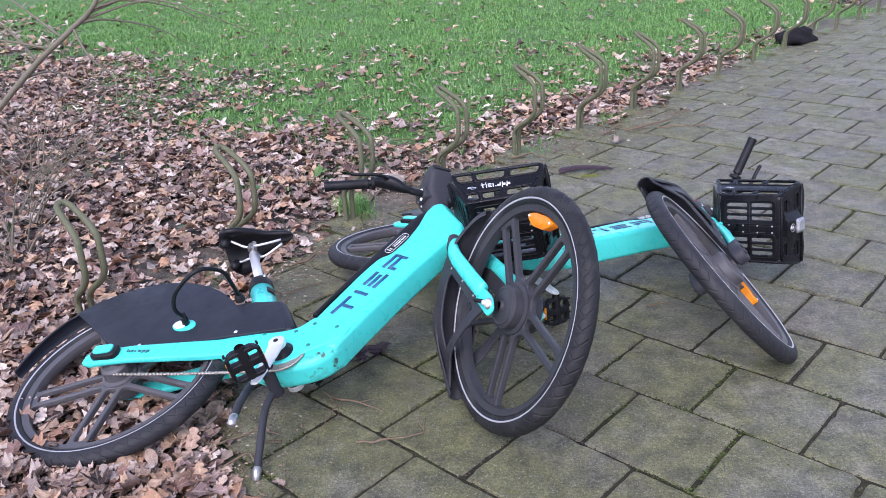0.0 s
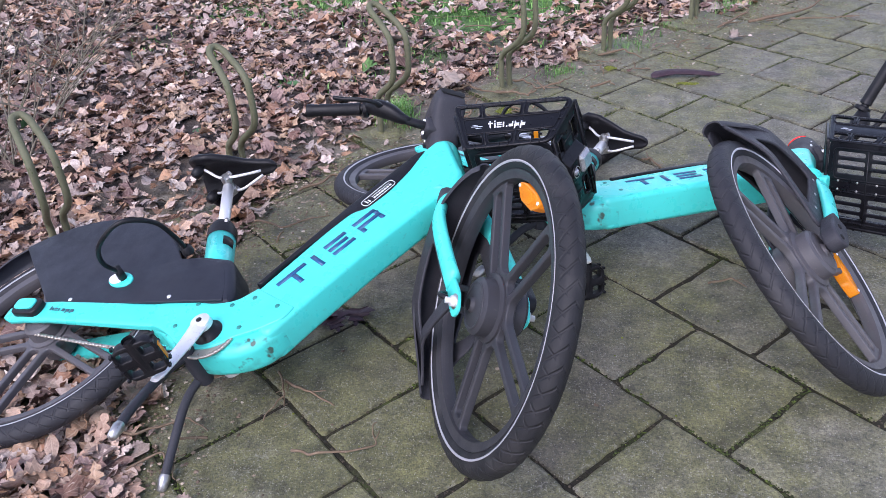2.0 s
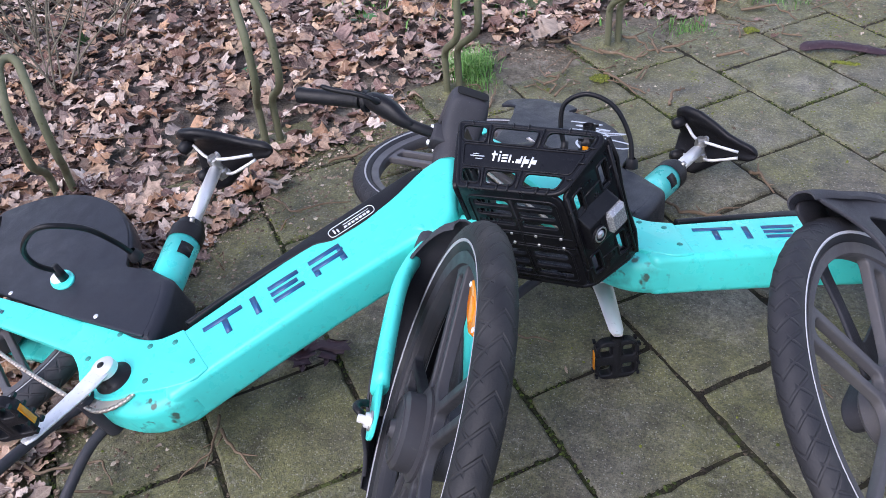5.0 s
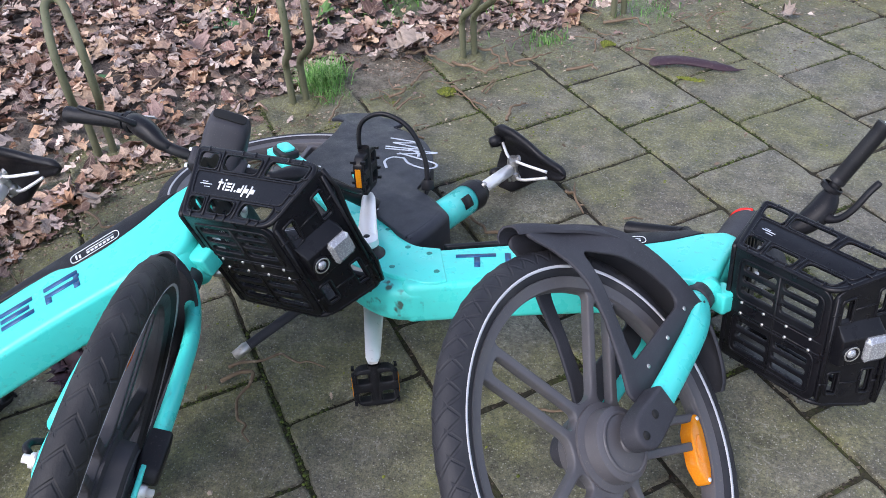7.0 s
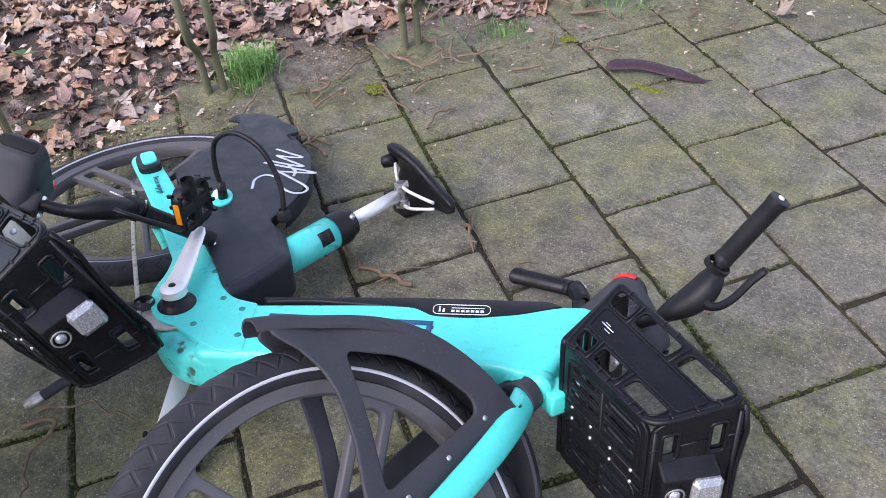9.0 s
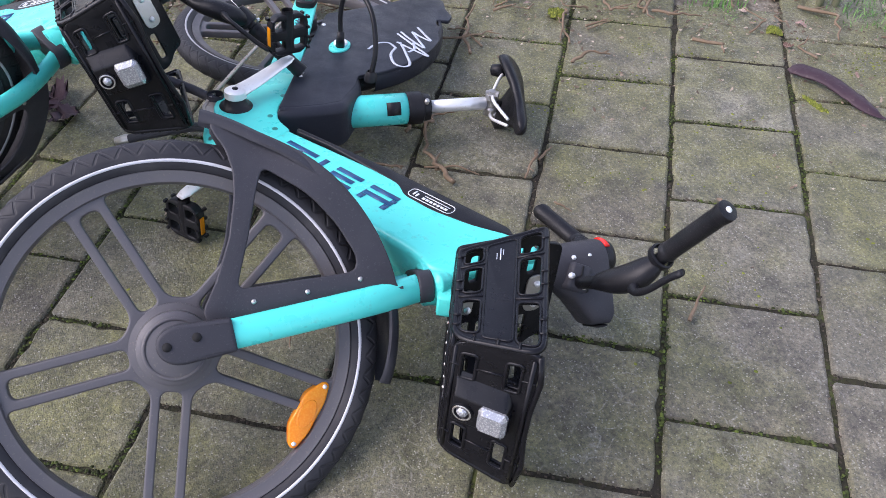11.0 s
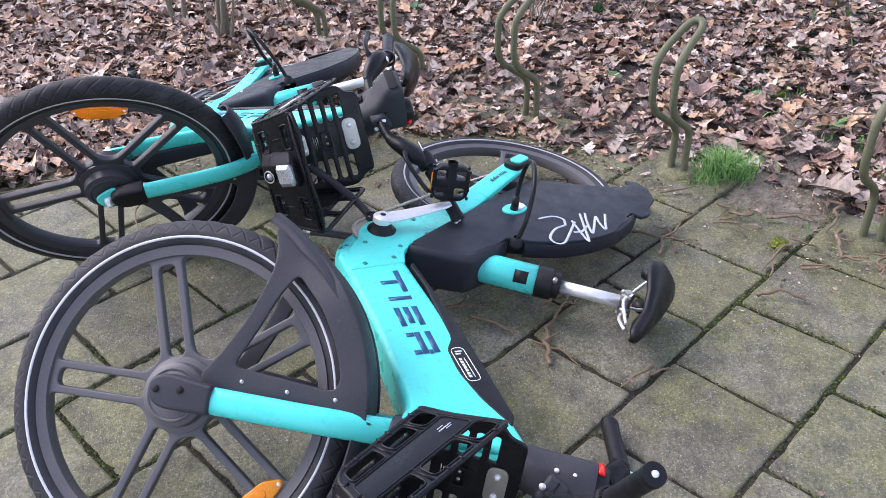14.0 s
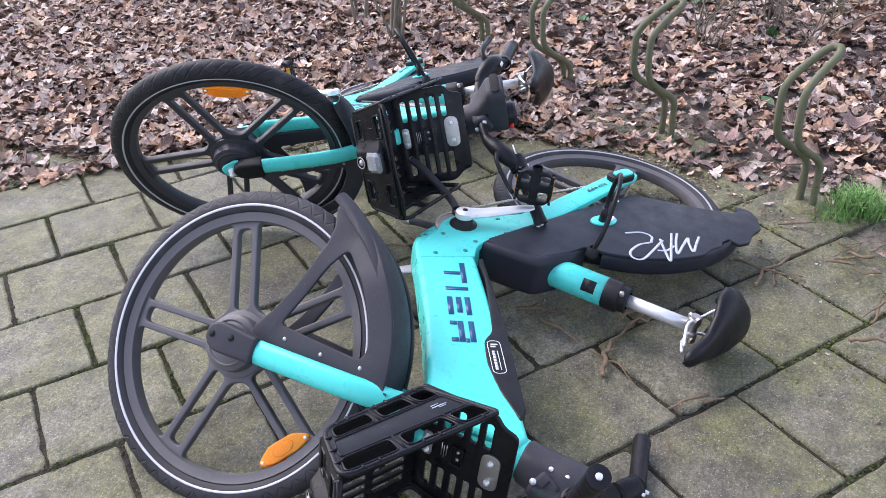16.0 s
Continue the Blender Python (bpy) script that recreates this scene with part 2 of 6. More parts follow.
def soil_material():
    """Dark leaf mould, turning to grass thatch where the lawn grows."""
    m = ground_material("leaf_mould_soil", [(0.35, (0.036, 0.027, 0.023)), (0.5, (0.090, 0.072, 0.060)), (0.66, (0.19, 0.160, 0.138))], 6.0, 0.9)
    n = Nodes(m)
    old = n.b.inputs["Base Color"].links[0].from_socket
    lawn = n.add("Attribute")
    lawn.attribute_name = "lawn"
    thatch = n.ramp(n.noise(25.0, 6.0), [(0.35, (0.040, 0.090, 0.020)), (0.5, (0.075, 0.17, 0.036)), (0.65, (0.13, 0.24, 0.06))])
    split = n.add("SeparateColor")
    n.link(lawn.outputs["Color"], split.inputs[0])
    bare = n.ramp(n.noise(30.0, 8.0, rough=0.7), [(0.36, (0.085, 0.074, 0.050)), (0.5, (0.165, 0.145, 0.108)), (0.64, (0.26, 0.235, 0.19))])
    kerb = n.mix(split.outputs[1], old, bare)
    n.set("Base Color", n.mix(n.grey(split.outputs[0], 0.15, 0.8), kerb, thatch))
    return m


SLAB = slab_material()
SOIL = soil_material()
JOINT = ground_material("mossy_joint", [(0.38, (0.018, 0.015, 0.010)), (0.55, (0.030, 0.029, 0.012)), (0.68, (0.060, 0.075, 0.016))], 7.0, 0.8)


def leaf_material(name, stops, rough=0.7, veins=False):
    m = material(name, stops[0][1], rough)
    n = Nodes(m)
    r = n.add("NewGeometry").outputs["Random Per Island"]
    c = n.ramp(r, stops)
    mott = n.grey(n.noise(60.0, 4.0), 0.45, 0.7, 0.0, 0.5)
    c = n.mix(mott, c, tuple(0.38 * v for v in stops[1][1]))
    height = n.noise(140.0, 3.0)
    if veins:
        tone = n.grey(n.math("FRACT", n.math("MULTIPLY", r, 17.3)), 0.0, 1.0, 0.62, 1.30)
        grey = n.add("CombineXYZ")
        for k in range(3):
            n.link(tone, grey.inputs[k])
        c = n.mix(1.0, c, grey.outputs[0], "MULTIPLY")
        c = n.mix(n.grey(n.noise(260.0, 3.0), 0.55, 0.70, 0.0, 0.45), c, tuple(0.3 * v for v in stops[1][1]))
        sep = n.add("SeparateXYZ")
        n.link(n.place("UV"), sep.inputs[0])
        across = n.math("ABSOLUTE", sep.outputs[0])
        rib = n.grey(across, 0.008, 0.026, 1.0, 0.0)
        fan = n.math("FRACT", n.math("SUBTRACT", n.math("MULTIPLY", sep.outputs[1], 6.5), n.math("MULTIPLY", across, 5.5)))
        side = n.grey(n.math("ABSOLUTE", n.math("SUBTRACT", fan, 0.5)), 0.03, 0.10, 0.7, 0.0)
        vein = n.math("MAXIMUM", rib, side)
        c = n.mix(n.math("MULTIPLY", vein, 0.30), c, (0.62, 0.50, 0.38))
        height = n.math("ADD", height, n.math("MULTIPLY", vein, 0.8))
    n.set("Base Color", c)
    n.bump(height, 0.35, 0.002)
    return m


LEAVES = leaf_material("dry_leaf", [
    (0.0, (0.050, 0.028, 0.025)), (0.11, (0.18, 0.092, 0.068)), (0.20, (0.43, 0.235, 0.130)), (0.29, (0.58, 0.410, 0.270)), (0.38, (0.15, 0.085, 0.080)), (0.50, (0.52, 0.345, 0.235)),
    (0.60, (0.64, 0.490, 0.395)), (0.70, (0.24, 0.150, 0.135)), (0.82, (0.74, 0.620, 0.530)), (0.91, (0.42, 0.330, 0.280)), (1.0, (0.085, 0.048, 0.044))], veins=True)
PALE_LEAF = leaf_material("pale_dry_leaf", [(0.0, (0.56, 0.45, 0.36)), (1.0, (0.50, 0.39, 0.31))], veins=True)
CRUMBS = leaf_material("leaf_crumbs", [(0.0, (0.08, 0.055, 0.035)), (0.45, (0.20, 0.14, 0.095)), (0.85, (0.40, 0.31, 0.23)), (1.0, (0.62, 0.54, 0.43))])
JOINT_MOSS = leaf_material("joint_moss", [(0.0, (0.020, 0.024, 0.008)), (0.6, (0.045, 0.062, 0.012)), (1.0, (0.105, 0.145, 0.022))], 0.95)
JOINT_MOSS_BRIGHT = leaf_material("cushion_moss", [(0.0, (0.075, 0.095, 0.012)), (0.5, (0.145, 0.170, 0.022)), (1.0, (0.240, 0.260, 0.040))], 0.95)
JOINT_DIRT = leaf_material("joint_dirt", [(0.0, (0.016, 0.013, 0.009)), (0.6, (0.050, 0.040, 0.028)), (1.0, (0.12, 0.095, 0.065))], 0.95)
GRASS = leaf_material("grass_blade", [(0.0, (0.070, 0.175, 0.036)), (0.4, (0.140, 0.325, 0.066)), (0.75, (0.185, 0.390, 0.090)), (1.0, (0.30, 0.42, 0.15))], 0.6)
IVY = leaf_material("green_leaf", [(0.0, (0.03, 0.09, 0.03)), (0.6, (0.06, 0.16, 0.05)), (1.0, (0.16, 0.26, 0.04))], 0.5)
TWIG = worn("twig_bark", (0.165, 0.115, 0.072), 0.85, (0.34, 0.26, 0.185), 0.8, 120.0, 0.8, big=40.0)
BARK = worn("grey_branch_bark", (0.17, 0.15, 0.11), 0.85, (0.10, 0.12, 0.06), 0.7, 90.0, 0.6, big=14.0)
HOOK = worn("algae_covered_steel", (0.120, 0.122, 0.068), 0.7, (0.052, 0.072, 0.018), 0.95, 140.0, 0.6, big=11.0)
CLOTH = worn("black_cloth", (0.012, 0.011, 0.013), 0.9, (0.03, 0.03, 0.03), 0.5, 200.0, 0.6)
STRAP = worn("dark_purple_pod", (0.045, 0.026, 0.034), 0.5, (0.10, 0.07, 0.07), 0.6, 120.0, 0.5, big=25.0)


# ---- mesh helpers ----
def part(name, bm, mat, parent=None, label="", smooth=True, at=None):
    """Links a bmesh as one mesh object under a thing or a part."""
    if smooth:
        for f in bm.faces:
            f.smooth = True
    me = bpy.data.meshes.new(name)
    bm.to_mesh(me)
    bm.free()
    return part_mesh(name, me, mat, parent, label, at)


def part_mesh(name, me, mat, parent=None, label="", at=None):
    me.materials.clear()
    me.materials.append(mat)
    ob = new(name, me)
    if parent is not None:
        ob.parent = parent
    if at is not None:
        ob.matrix_basis = at
    if label:
        ob["label"] = label
    return ob


def sharp(bm, degrees=35):
    """Shades smooth, but keeps hard edges past the angle."""
    for e in bm.edges:
        if len(e.link_faces) == 2 and e.calc_face_angle(0) > radians(degrees):
            e.smooth = False
    return bm


def spline(points, count):
    """A smooth line through the points (Catmull-Rom), count samples."""
    p = [Vector(q) for q in points]
    p = [p[0] * 2 - p[1], *p, p[-1] * 2 - p[-2]]
    out = []
    for k in range(count):
        s = k / (count - 1) * (len(p) - 3)
        i = min(int(s), len(p) - 4)
        t = s - i
        a, b, c, d = p[i:i + 4]
        out.append(0.5 * ((2 * b) + (c - a) * t + (2 * a - 5 * b + 4 * c - d) * t * t + (3 * b - a - 3 * c + d) * t ** 3))
    return out


def tube(points, radius, sides=10, bm=None, flat=1.0, flat_axis=None, caps=True):
    """A tube along points; radius a number or one for each point; flat squeezes it along flat_axis."""
    bm = bm or bmesh.new()
    pts = [Vector(p) for p in points]
    radii = radius if isinstance(radius, (list, tuple)) else [radius] * len(pts)
    rings, side = [], None
    for i, p in enumerate(pts):
        way = (pts[min(i + 1, len(pts) - 1)] - pts[max(i - 1, 0)]).normalized()
        if side is None:
            side = way.cross(flat_axis if flat_axis is not None else Vector((0.3, 0.2, 0.93)))
            if side.length < 1e-3:
                side = way.cross(Vector((1, 0, 0)))
        side = (side - way * side.dot(way)).normalized()
        up = way.cross(side)
        rings.append([bm.verts.new(p + radii[i] * (math.cos(a) * side + flat * math.sin(a) * up))
                      for a in (2 * math.pi * k / sides for k in range(sides))])
    for a, b in zip(rings, rings[1:]):
        for k in range(sides):
            bm.faces.new((a[k], a[(k + 1) % sides], b[(k + 1) % sides], b[k]))
    if caps:
        bm.faces.new(rings[0][::-1])
        bm.faces.new(rings[-1])
    return bm


def lathe(profile, centre, axis, bm=None, sides=32, closed=False):
    """Turns (radius, along) pairs round an axis."""
    bm = bm or bmesh.new()
    axis, centre = Vector(axis).normalized(), Vector(centre)
    s = axis.cross(Vector((0.31, 0.17, 0.9)))
    s.normalize()
    u = axis.cross(s)
    rings = [[bm.verts.new(centre + axis * h + max(r, 1e-4) * (math.cos(a) * s + math.sin(a) * u))
              for a in (2 * math.pi * k / sides for k in range(sides))] for r, h in profile]
    for a, b in zip(rings, rings[1:] + ([rings[0]] if closed else [])):
        for k in range(sides):
            bm.faces.new((a[k], a[(k + 1) % sides], b[(k + 1) % sides], b[k]))
    bmesh.ops.recalc_face_normals(bm, faces=bm.faces)
    return bm


def box(lo, hi, bevel=0.004, bm=None, m=None, segments=2):
    one = bmesh.new()
    bmesh.ops.create_cube(one, size=1.0)
    lo, hi = Vector(lo), Vector(hi)
    for v in one.verts:
        v.co = Vector((lo[k] + (v.co[k] + 0.5) * (hi[k] - lo[k]) for k in range(3)))
    if bevel:
        bmesh.ops.bevel(one, geom=list(one.edges), offset=bevel, segments=segments, profile=0.6, affect="EDGES")
    if m is not None:
        one.transform(m)
    return joined(one, bm)


def joined(one, bm):
    if bm is None:
        return one
    me = bpy.data.meshes.new("tmp")
    one.to_mesh(me)
    one.free()
    bm.from_mesh(me)
    bpy.data.meshes.remove(me)
    return bm


def plate(outlines, half, bevel=0.003, steps=3):
    """A flat plate in x, y with holes (outlines after the first), half as thick as given along z, its edges rounded."""
    cu = bpy.data.curves.new("tmp", "CURVE")
    cu.dimensions, cu.fill_mode = "2D", "BOTH"
    cu.extrude, cu.bevel_depth, cu.bevel_resolution, cu.offset = max(half - bevel, 0.0), bevel, steps, -bevel
    for line in outlines:
        sp = cu.splines.new("POLY")
        sp.points.add(len(line) - 1)
        for q, p in zip(sp.points, line):
            q.co = (p[0], p[1], 0, 1)
        sp.use_cyclic_u = True
    ob = bpy.data.objects.new("tmp", cu)
    scene.collection.objects.link(ob)
    dep = bpy.context.evaluated_depsgraph_get()
    me = bpy.data.meshes.new_from_object(ob.evaluated_get(dep))
    bpy.data.objects.remove(ob)
    bpy.data.curves.remove(cu)
    bm = bmesh.new()
    bm.from_mesh(me)
    bpy.data.meshes.remove(me)
    bmesh.ops.remove_doubles(bm, verts=bm.verts, dist=1e-5)
    return sharp(bm, 40)


# (x, y, z) of a plate turned into the bicycle's side plane: x, -z, y
SIDE = Matrix(((1, 0, 0, 0), (0, 0, -1, 0), (0, 1, 0, 0), (0, 0, 0, 1)))


def side_plate(outlines, y0, y1, bevel=0.003, steps=3):
    bm = plate(outlines, abs(y1 - y0) / 2, bevel, steps)
    bm.transform(Matrix.Translation((0, (y0 + y1) / 2, 0)) @ SIDE)
    return bm


def rounded(points, radius, steps=4):
    """Rounds the corners of a polygon."""
    out, n = [], len(points)
    for i in range(n):
        a, b, c = (Vector(points[k % n][:2]) for k in (i - 1, i, i + 1))
        r = radius[i] if isinstance(radius, (list, tuple)) else radius
        d1, d2 = (a - b), (c - b)
        r1, r2 = min(r, d1.length * 0.49), min(r, d2.length * 0.49)
        p, q = b + d1.normalized() * r1, b + d2.normalized() * r2
        for k in range(steps + 1):
            t = k / steps
            out.append(tuple((1 - t) ** 2 * p + 2 * t * (1 - t) * b + t * t * q))
    return out


def arc(cx, cz, r, a0, a1, n):
    return [(cx + r * math.cos(radians(a0 + (a1 - a0) * k / (n - 1))), cz + r * math.sin(radians(a0 + (a1 - a0) * k / (n - 1)))) for k in range(n)]


def smooth(a, b, v):
    t = min(1.0, max(0.0, (v - a) / (b - a)))
    return t * t * (3 - 2 * t)


def slot(u0, v0, u1, v1, r):
    return rounded([(u0, v0), (u1, v0), (u1, v1), (u0, v1)], r)


def on_quad(bm, corners, size, thick=1.0):
    """Lays a plate drawn on [0, size x] x [0, size y] on the four corners (0 0, 1 0, 1 1, 0 1)."""
    a, b, c, d = (Vector(p) for p in corners)
    n = (b - a).cross(d - a).normalized()
    for v in bm.verts:
        s, t = v.co.x / size[0], v.co.y / size[1]
        v.co = (a * (1 - s) + b * s) * (1 - t) + (d * (1 - s) + c * s) * t + n * v.co.z * thick
    return bm


# ---- the bicycle ----
AXIS = Vector((-0.393, 0, 0.9195)).normalized()
PIVOT = Vector((0.560, 0, 0.239))
FRONT_AXLE, REAR_AXLE = Vector((0.664, 0, 0.088)), Vector((-0.529, 0, 0.030))
TYRE_R = 0.339


def wheel(name, centre, rim_mat, tyre_mat, stripe_mat, phase, hub_r, hub_half, thing, at, reflector=None, tyre_uv=True):
    """A cast wheel with five pairs of spokes in the side plane."""
    turn = Matrix.Translation(centre)
    d, w, rin = 0.0245, 0.0076, 0.267
    holes = []
    for k in range(5):
        a = radians(phase + 72 * k)
        ca, sa = math.cos(a), math.sin(a)
        holes.append([(u * ca - v * sa, u * sa + v * ca) for u, v in slot(hub_r + 0.010, -(d - w), 0.253, d - w, 0.013)])
        mid = a + radians(36)
        cm, sm = math.cos(mid), math.sin(mid)
        half = radians(36)
        e = d + w
        r0 = hub_r + 0.019
        a0 = half - math.asin(e / r0)
        a1 = half - math.asin(e / rin)
        pts = [(r0 * math.cos(-a0), r0 * math.sin(-a0))]
        pts += [(rin * math.cos(q), rin * math.sin(q)) for q in np.linspace(-a1, a1, 9)]
        pts += [(r0 * math.cos(a0), r0 * math.sin(a0))]
        pts = rounded(pts, [0.016] + [0.013] * 9 + [0.016], 4)
        holes.append([(u * cm - v * sm, u * sm + v * cm) for u, v in pts])
    rim_bm = side_plate([arc(0, 0, 0.282, 0, 357, 120)] + holes, -0.0095, 0.0095, 0.0035)
    lathe([(0.267, -0.010), (0.269, -0.0150), (0.279, -0.0165), (0.287, -0.0195), (0.290, -0.012), (0.290, 0.012), (0.287, 0.0195),
           (0.279, 0.0165), (0.269, 0.0150), (0.267, 0.010)], (0, 0, 0), (0, 1, 0), rim_bm, 120, True)
    bmesh.ops.transform(rim_bm, matrix=turn, verts=rim_bm.verts)
    body = part(name, sharp(rim_bm, 40), rim_mat, thing, "dark grey cast five-spoke rim", at=at)
    # tyre with its own UV: round and across
    me = bpy.data.meshes.new("tyre")
    ring, sect = 168, 22
    verts, faces, uvs = [], [], []
    for i in range(ring):
        a = 2 * math.pi * i / ring
        for j in range(sect + 1):
            q = -math.pi * 0.86 + 2 * math.pi * 0.86 * j / sect
            c, s = math.cos(q), math.sin(q)
            r = TYRE_R - 0.029 + 0.029 * c
            y = 0.0265 * s
            if c > 0.3:
                r += 0.0012 * (((i * 2) // 3) % 2)
            verts.append((centre[0] + r * math.cos(a), centre[1] + y, centre[2] + r * math.sin(a)))
    for i in range(ring):
        for j in range(sect):
            n = (i + 1) % ring
            faces.append((i * (sect + 1) + j, i * (sect + 1) + j + 1, n * (sect + 1) + j + 1, n * (sect + 1) + j))
            uvs += [(i / ring, j / sect), (i / ring, (j + 1) / sect), ((i + 1) / ring, (j + 1) / sect), ((i + 1) / ring, j / sect)]
    me.from_pydata(verts, [], faces)
    layer = me.uv_layers.new(name="round")
    for k, q in enumerate(uvs):
        layer.data[k].uv = q
    for p in me.polygons:
        p.use_smooth = True
    part_mesh("tyre", me, tyre_mat, body, "black rubber tyre with chevron tread")
    for s in (-1, 1):
        bm = lathe([(0.3003, 0.0232 * s), (0.3006, 0.0254 * s), (0.3053, 0.0269 * s), (0.3057, 0.0250 * s)], centre, (0, 1, 0), None, 120, True)
        part("reflective_stripe", bm, stripe_mat, body, "white reflective stripe")
    hub = lathe([(0.012, -hub_half - 0.012), (0.016, -hub_half - 0.004), (hub_r * 0.80, -hub_half), (hub_r * 0.93, -hub_half + 0.006), (hub_r * 0.95, -0.018),
                 (hub_r + 0.008, -0.014), (hub_r + 0.008, 0.014), (hub_r * 0.95, 0.018), (hub_r * 0.93, hub_half - 0.006), (hub_r * 0.80, hub_half),
                 (0.016, hub_half + 0.004), (0.012, hub_half + 0.012)], centre, (0, 1, 0), None, 48)
    hub_ob = part("hub", sharp(hub, 30), rim_mat, body, "dark grey round hub")
    for s in (-1, 1):
        part("hub_ring", lathe([(hub_r * 0.80, 0.0), (hub_r * 0.80, 0.0016), (hub_r * 0.72, 0.0024), (hub_r * 0.70, 0.0006)], centre + Vector((0, s * hub_half, 0)), (0, s, 0), None, 40), rim_mat, hub_ob)
        for k in range(5):
            a = radians(phase + 36 + 72 * k)
            web = box((hub_r * 0.90, -0.0075, -0.009), (hub_r + 0.016, 0.0075, 0.009), 0.003)
            web.transform(Matrix.Translation(centre) @ Matrix.Rotation(-a, 4, "Y"))
            if s > 0:
                part("hub_web", web, rim_mat, hub_ob)
            else:
                web.free()
    if reflector is not None:
        for y in (0.0,):
            bm = plate([rounded([(-0.062, -0.006), (-0.030, -0.024), (0.030, -0.024), (0.062, -0.006), (0.062, 0.006), (0.03, 0.014), (-0.03, 0.014), (-0.062, 0.006)], 0.008)], 0.0140, 0.004)
            joined(plate([[(0.026 * math.cos(q), -0.005 + 0.014 * math.sin(q)) for q in np.linspace(0, 2 * math.pi, 24, endpoint=False)]], 0.0160, 0.002), bm)
            a = radians(reflector)
            place = Vector((centre[0] + 0.250 * math.cos(a), centre[1] + y, centre[2] + 0.250 * math.sin(a)))
            bm.transform(Matrix.Translation(place) @ Matrix.Rotation(-(a - math.pi / 2), 4, "Y") @ SIDE)
            part("spoke_reflector", bm, AMBER, body, "amber spoke reflector")
            for e in (-0.054, 0.054):
                q = place + Vector((-math.sin(a), 0, math.cos(a))) * e
                for side in (-1, 1):
                    part("reflector_screw", lathe([(0.0, 0.0165), (0.0035, 0.016), (0.0045, 0.013)], q, (0, side, 0), None, 8), SILVER, body)
    return body


def saddle_mesh():
    """Lofted saddle: wide at the back, a narrow nose."""
    bm = bmesh.new()
    rings = []
    rows = [(-0.389, 0.012, 0.008, 0.020), (-0.382, 0.060, 0.014, 0.040), (-0.368, 0.086, 0.016, 0.048), (-0.336, 0.100, 0.018, 0.046), (-0.299, 0.092, 0.017, 0.038),
            (-0.264, 0.066, 0.015, 0.028), (-0.224, 0.037, 0.015, 0.022), (-0.185, 0.027, 0.015, 0.021), (-0.157, 0.022, 0.013, 0.020), (-0.143, 0.013, 0.007, 0.016), (-0.138, 0.004, 0.002, 0.008)]
    n = 20
    for x, w, top, low in rows:
        zc = 0.621 + (x + 0.41) * 0.07
        ring = []
        for k in range(n):
            a = 2 * math.pi * k / n
            c, s = math.cos(a), math.sin(a)
            y = w * math.copysign(abs(c) ** 0.75, c)
            z = zc + 0.012 + (top * abs(s) ** 0.8 if s > 0 else -low * abs(s) ** 1.0 * (0.30 + 0.70 * abs(c))) - 4.8 * y * y
            ring.append(bm.verts.new((x, y, z)))
        rings.append(ring)
    for a, b in zip(rings, rings[1:]):
        for k in range(n):
            bm.faces.new((a[k], a[(k + 1) % n], b[(k + 1) % n], b[k]))
    bm.faces.new(rings[0][::-1])
    bm.faces.new(rings[-1])
    bmesh.ops.recalc_face_normals(bm, faces=bm.faces)
    return bm


def pedal(thing, at_point, roll, flip):
    """A cage pedal with two amber reflectors; its spindle lies along y."""
    m = Matrix.Translation(at_point) @ Matrix.Rotation(radians(roll), 4, "Y")
    edge = rounded([(-0.047, -0.030), (-0.030, -0.047), (0.030, -0.047), (0.047, -0.030), (0.047, 0.030), (0.030, 0.047), (-0.030, 0.047), (-0.047, 0.030)], 0.008)
    holes = [slot(u0, v0, u0 + 0.026, v0 + 0.024, 0.006) for u0 in (-0.037, 0.011) for v0 in (-0.035, 0.011)]
    bm = plate([edge] + holes, 0.0115, 0.003, 2)
    lathe([(0.013, -0.055), (0.014, -0.02), (0.012, 0.03), (0.008, 0.05)], (0, 0, 0), (0, 1, 0), bm, 14)
    for x in (-0.044, 0.044):
        for k in range(4):
            for z in (-1, 1):
                box((x - 0.003, -0.04 + k * 0.024, 0.012 * z - 0.004), (x + 0.003, -0.034 + k * 0.024, 0.012 * z + 0.006), 0, bm)
    bm.transform(m)
    ob = part("pedal", sharp(bm), BLACK_PLASTIC, thing, "black cage pedal")
    for x in (-0.0465, 0.0465):
        b = box((x - 0.002, -0.022, -0.0065), (x + 0.002, 0.022, 0.0065), 0.0015)
        b.transform(m)
        part("pedal_reflector", b, AMBER, ob, "amber pedal reflector")
    return ob


def dots(thing):
    for x, z in ((-0.102, 0.019), (-0.073, 0.087), (0.025, 0.082), (0.076, 0.105), (0.148, 0.079), (0.077, 0.015)):
        bm = lathe([(0.0, -0.0492), (0.0058, -0.0489), (0.0064, -0.0476), (0.0064, -0.040)], (x, 0, z), (0, 1, 0), None, 12)
        part("bolt_cap", bm, DEEP_MINT, thing, "dark green bolt cap")


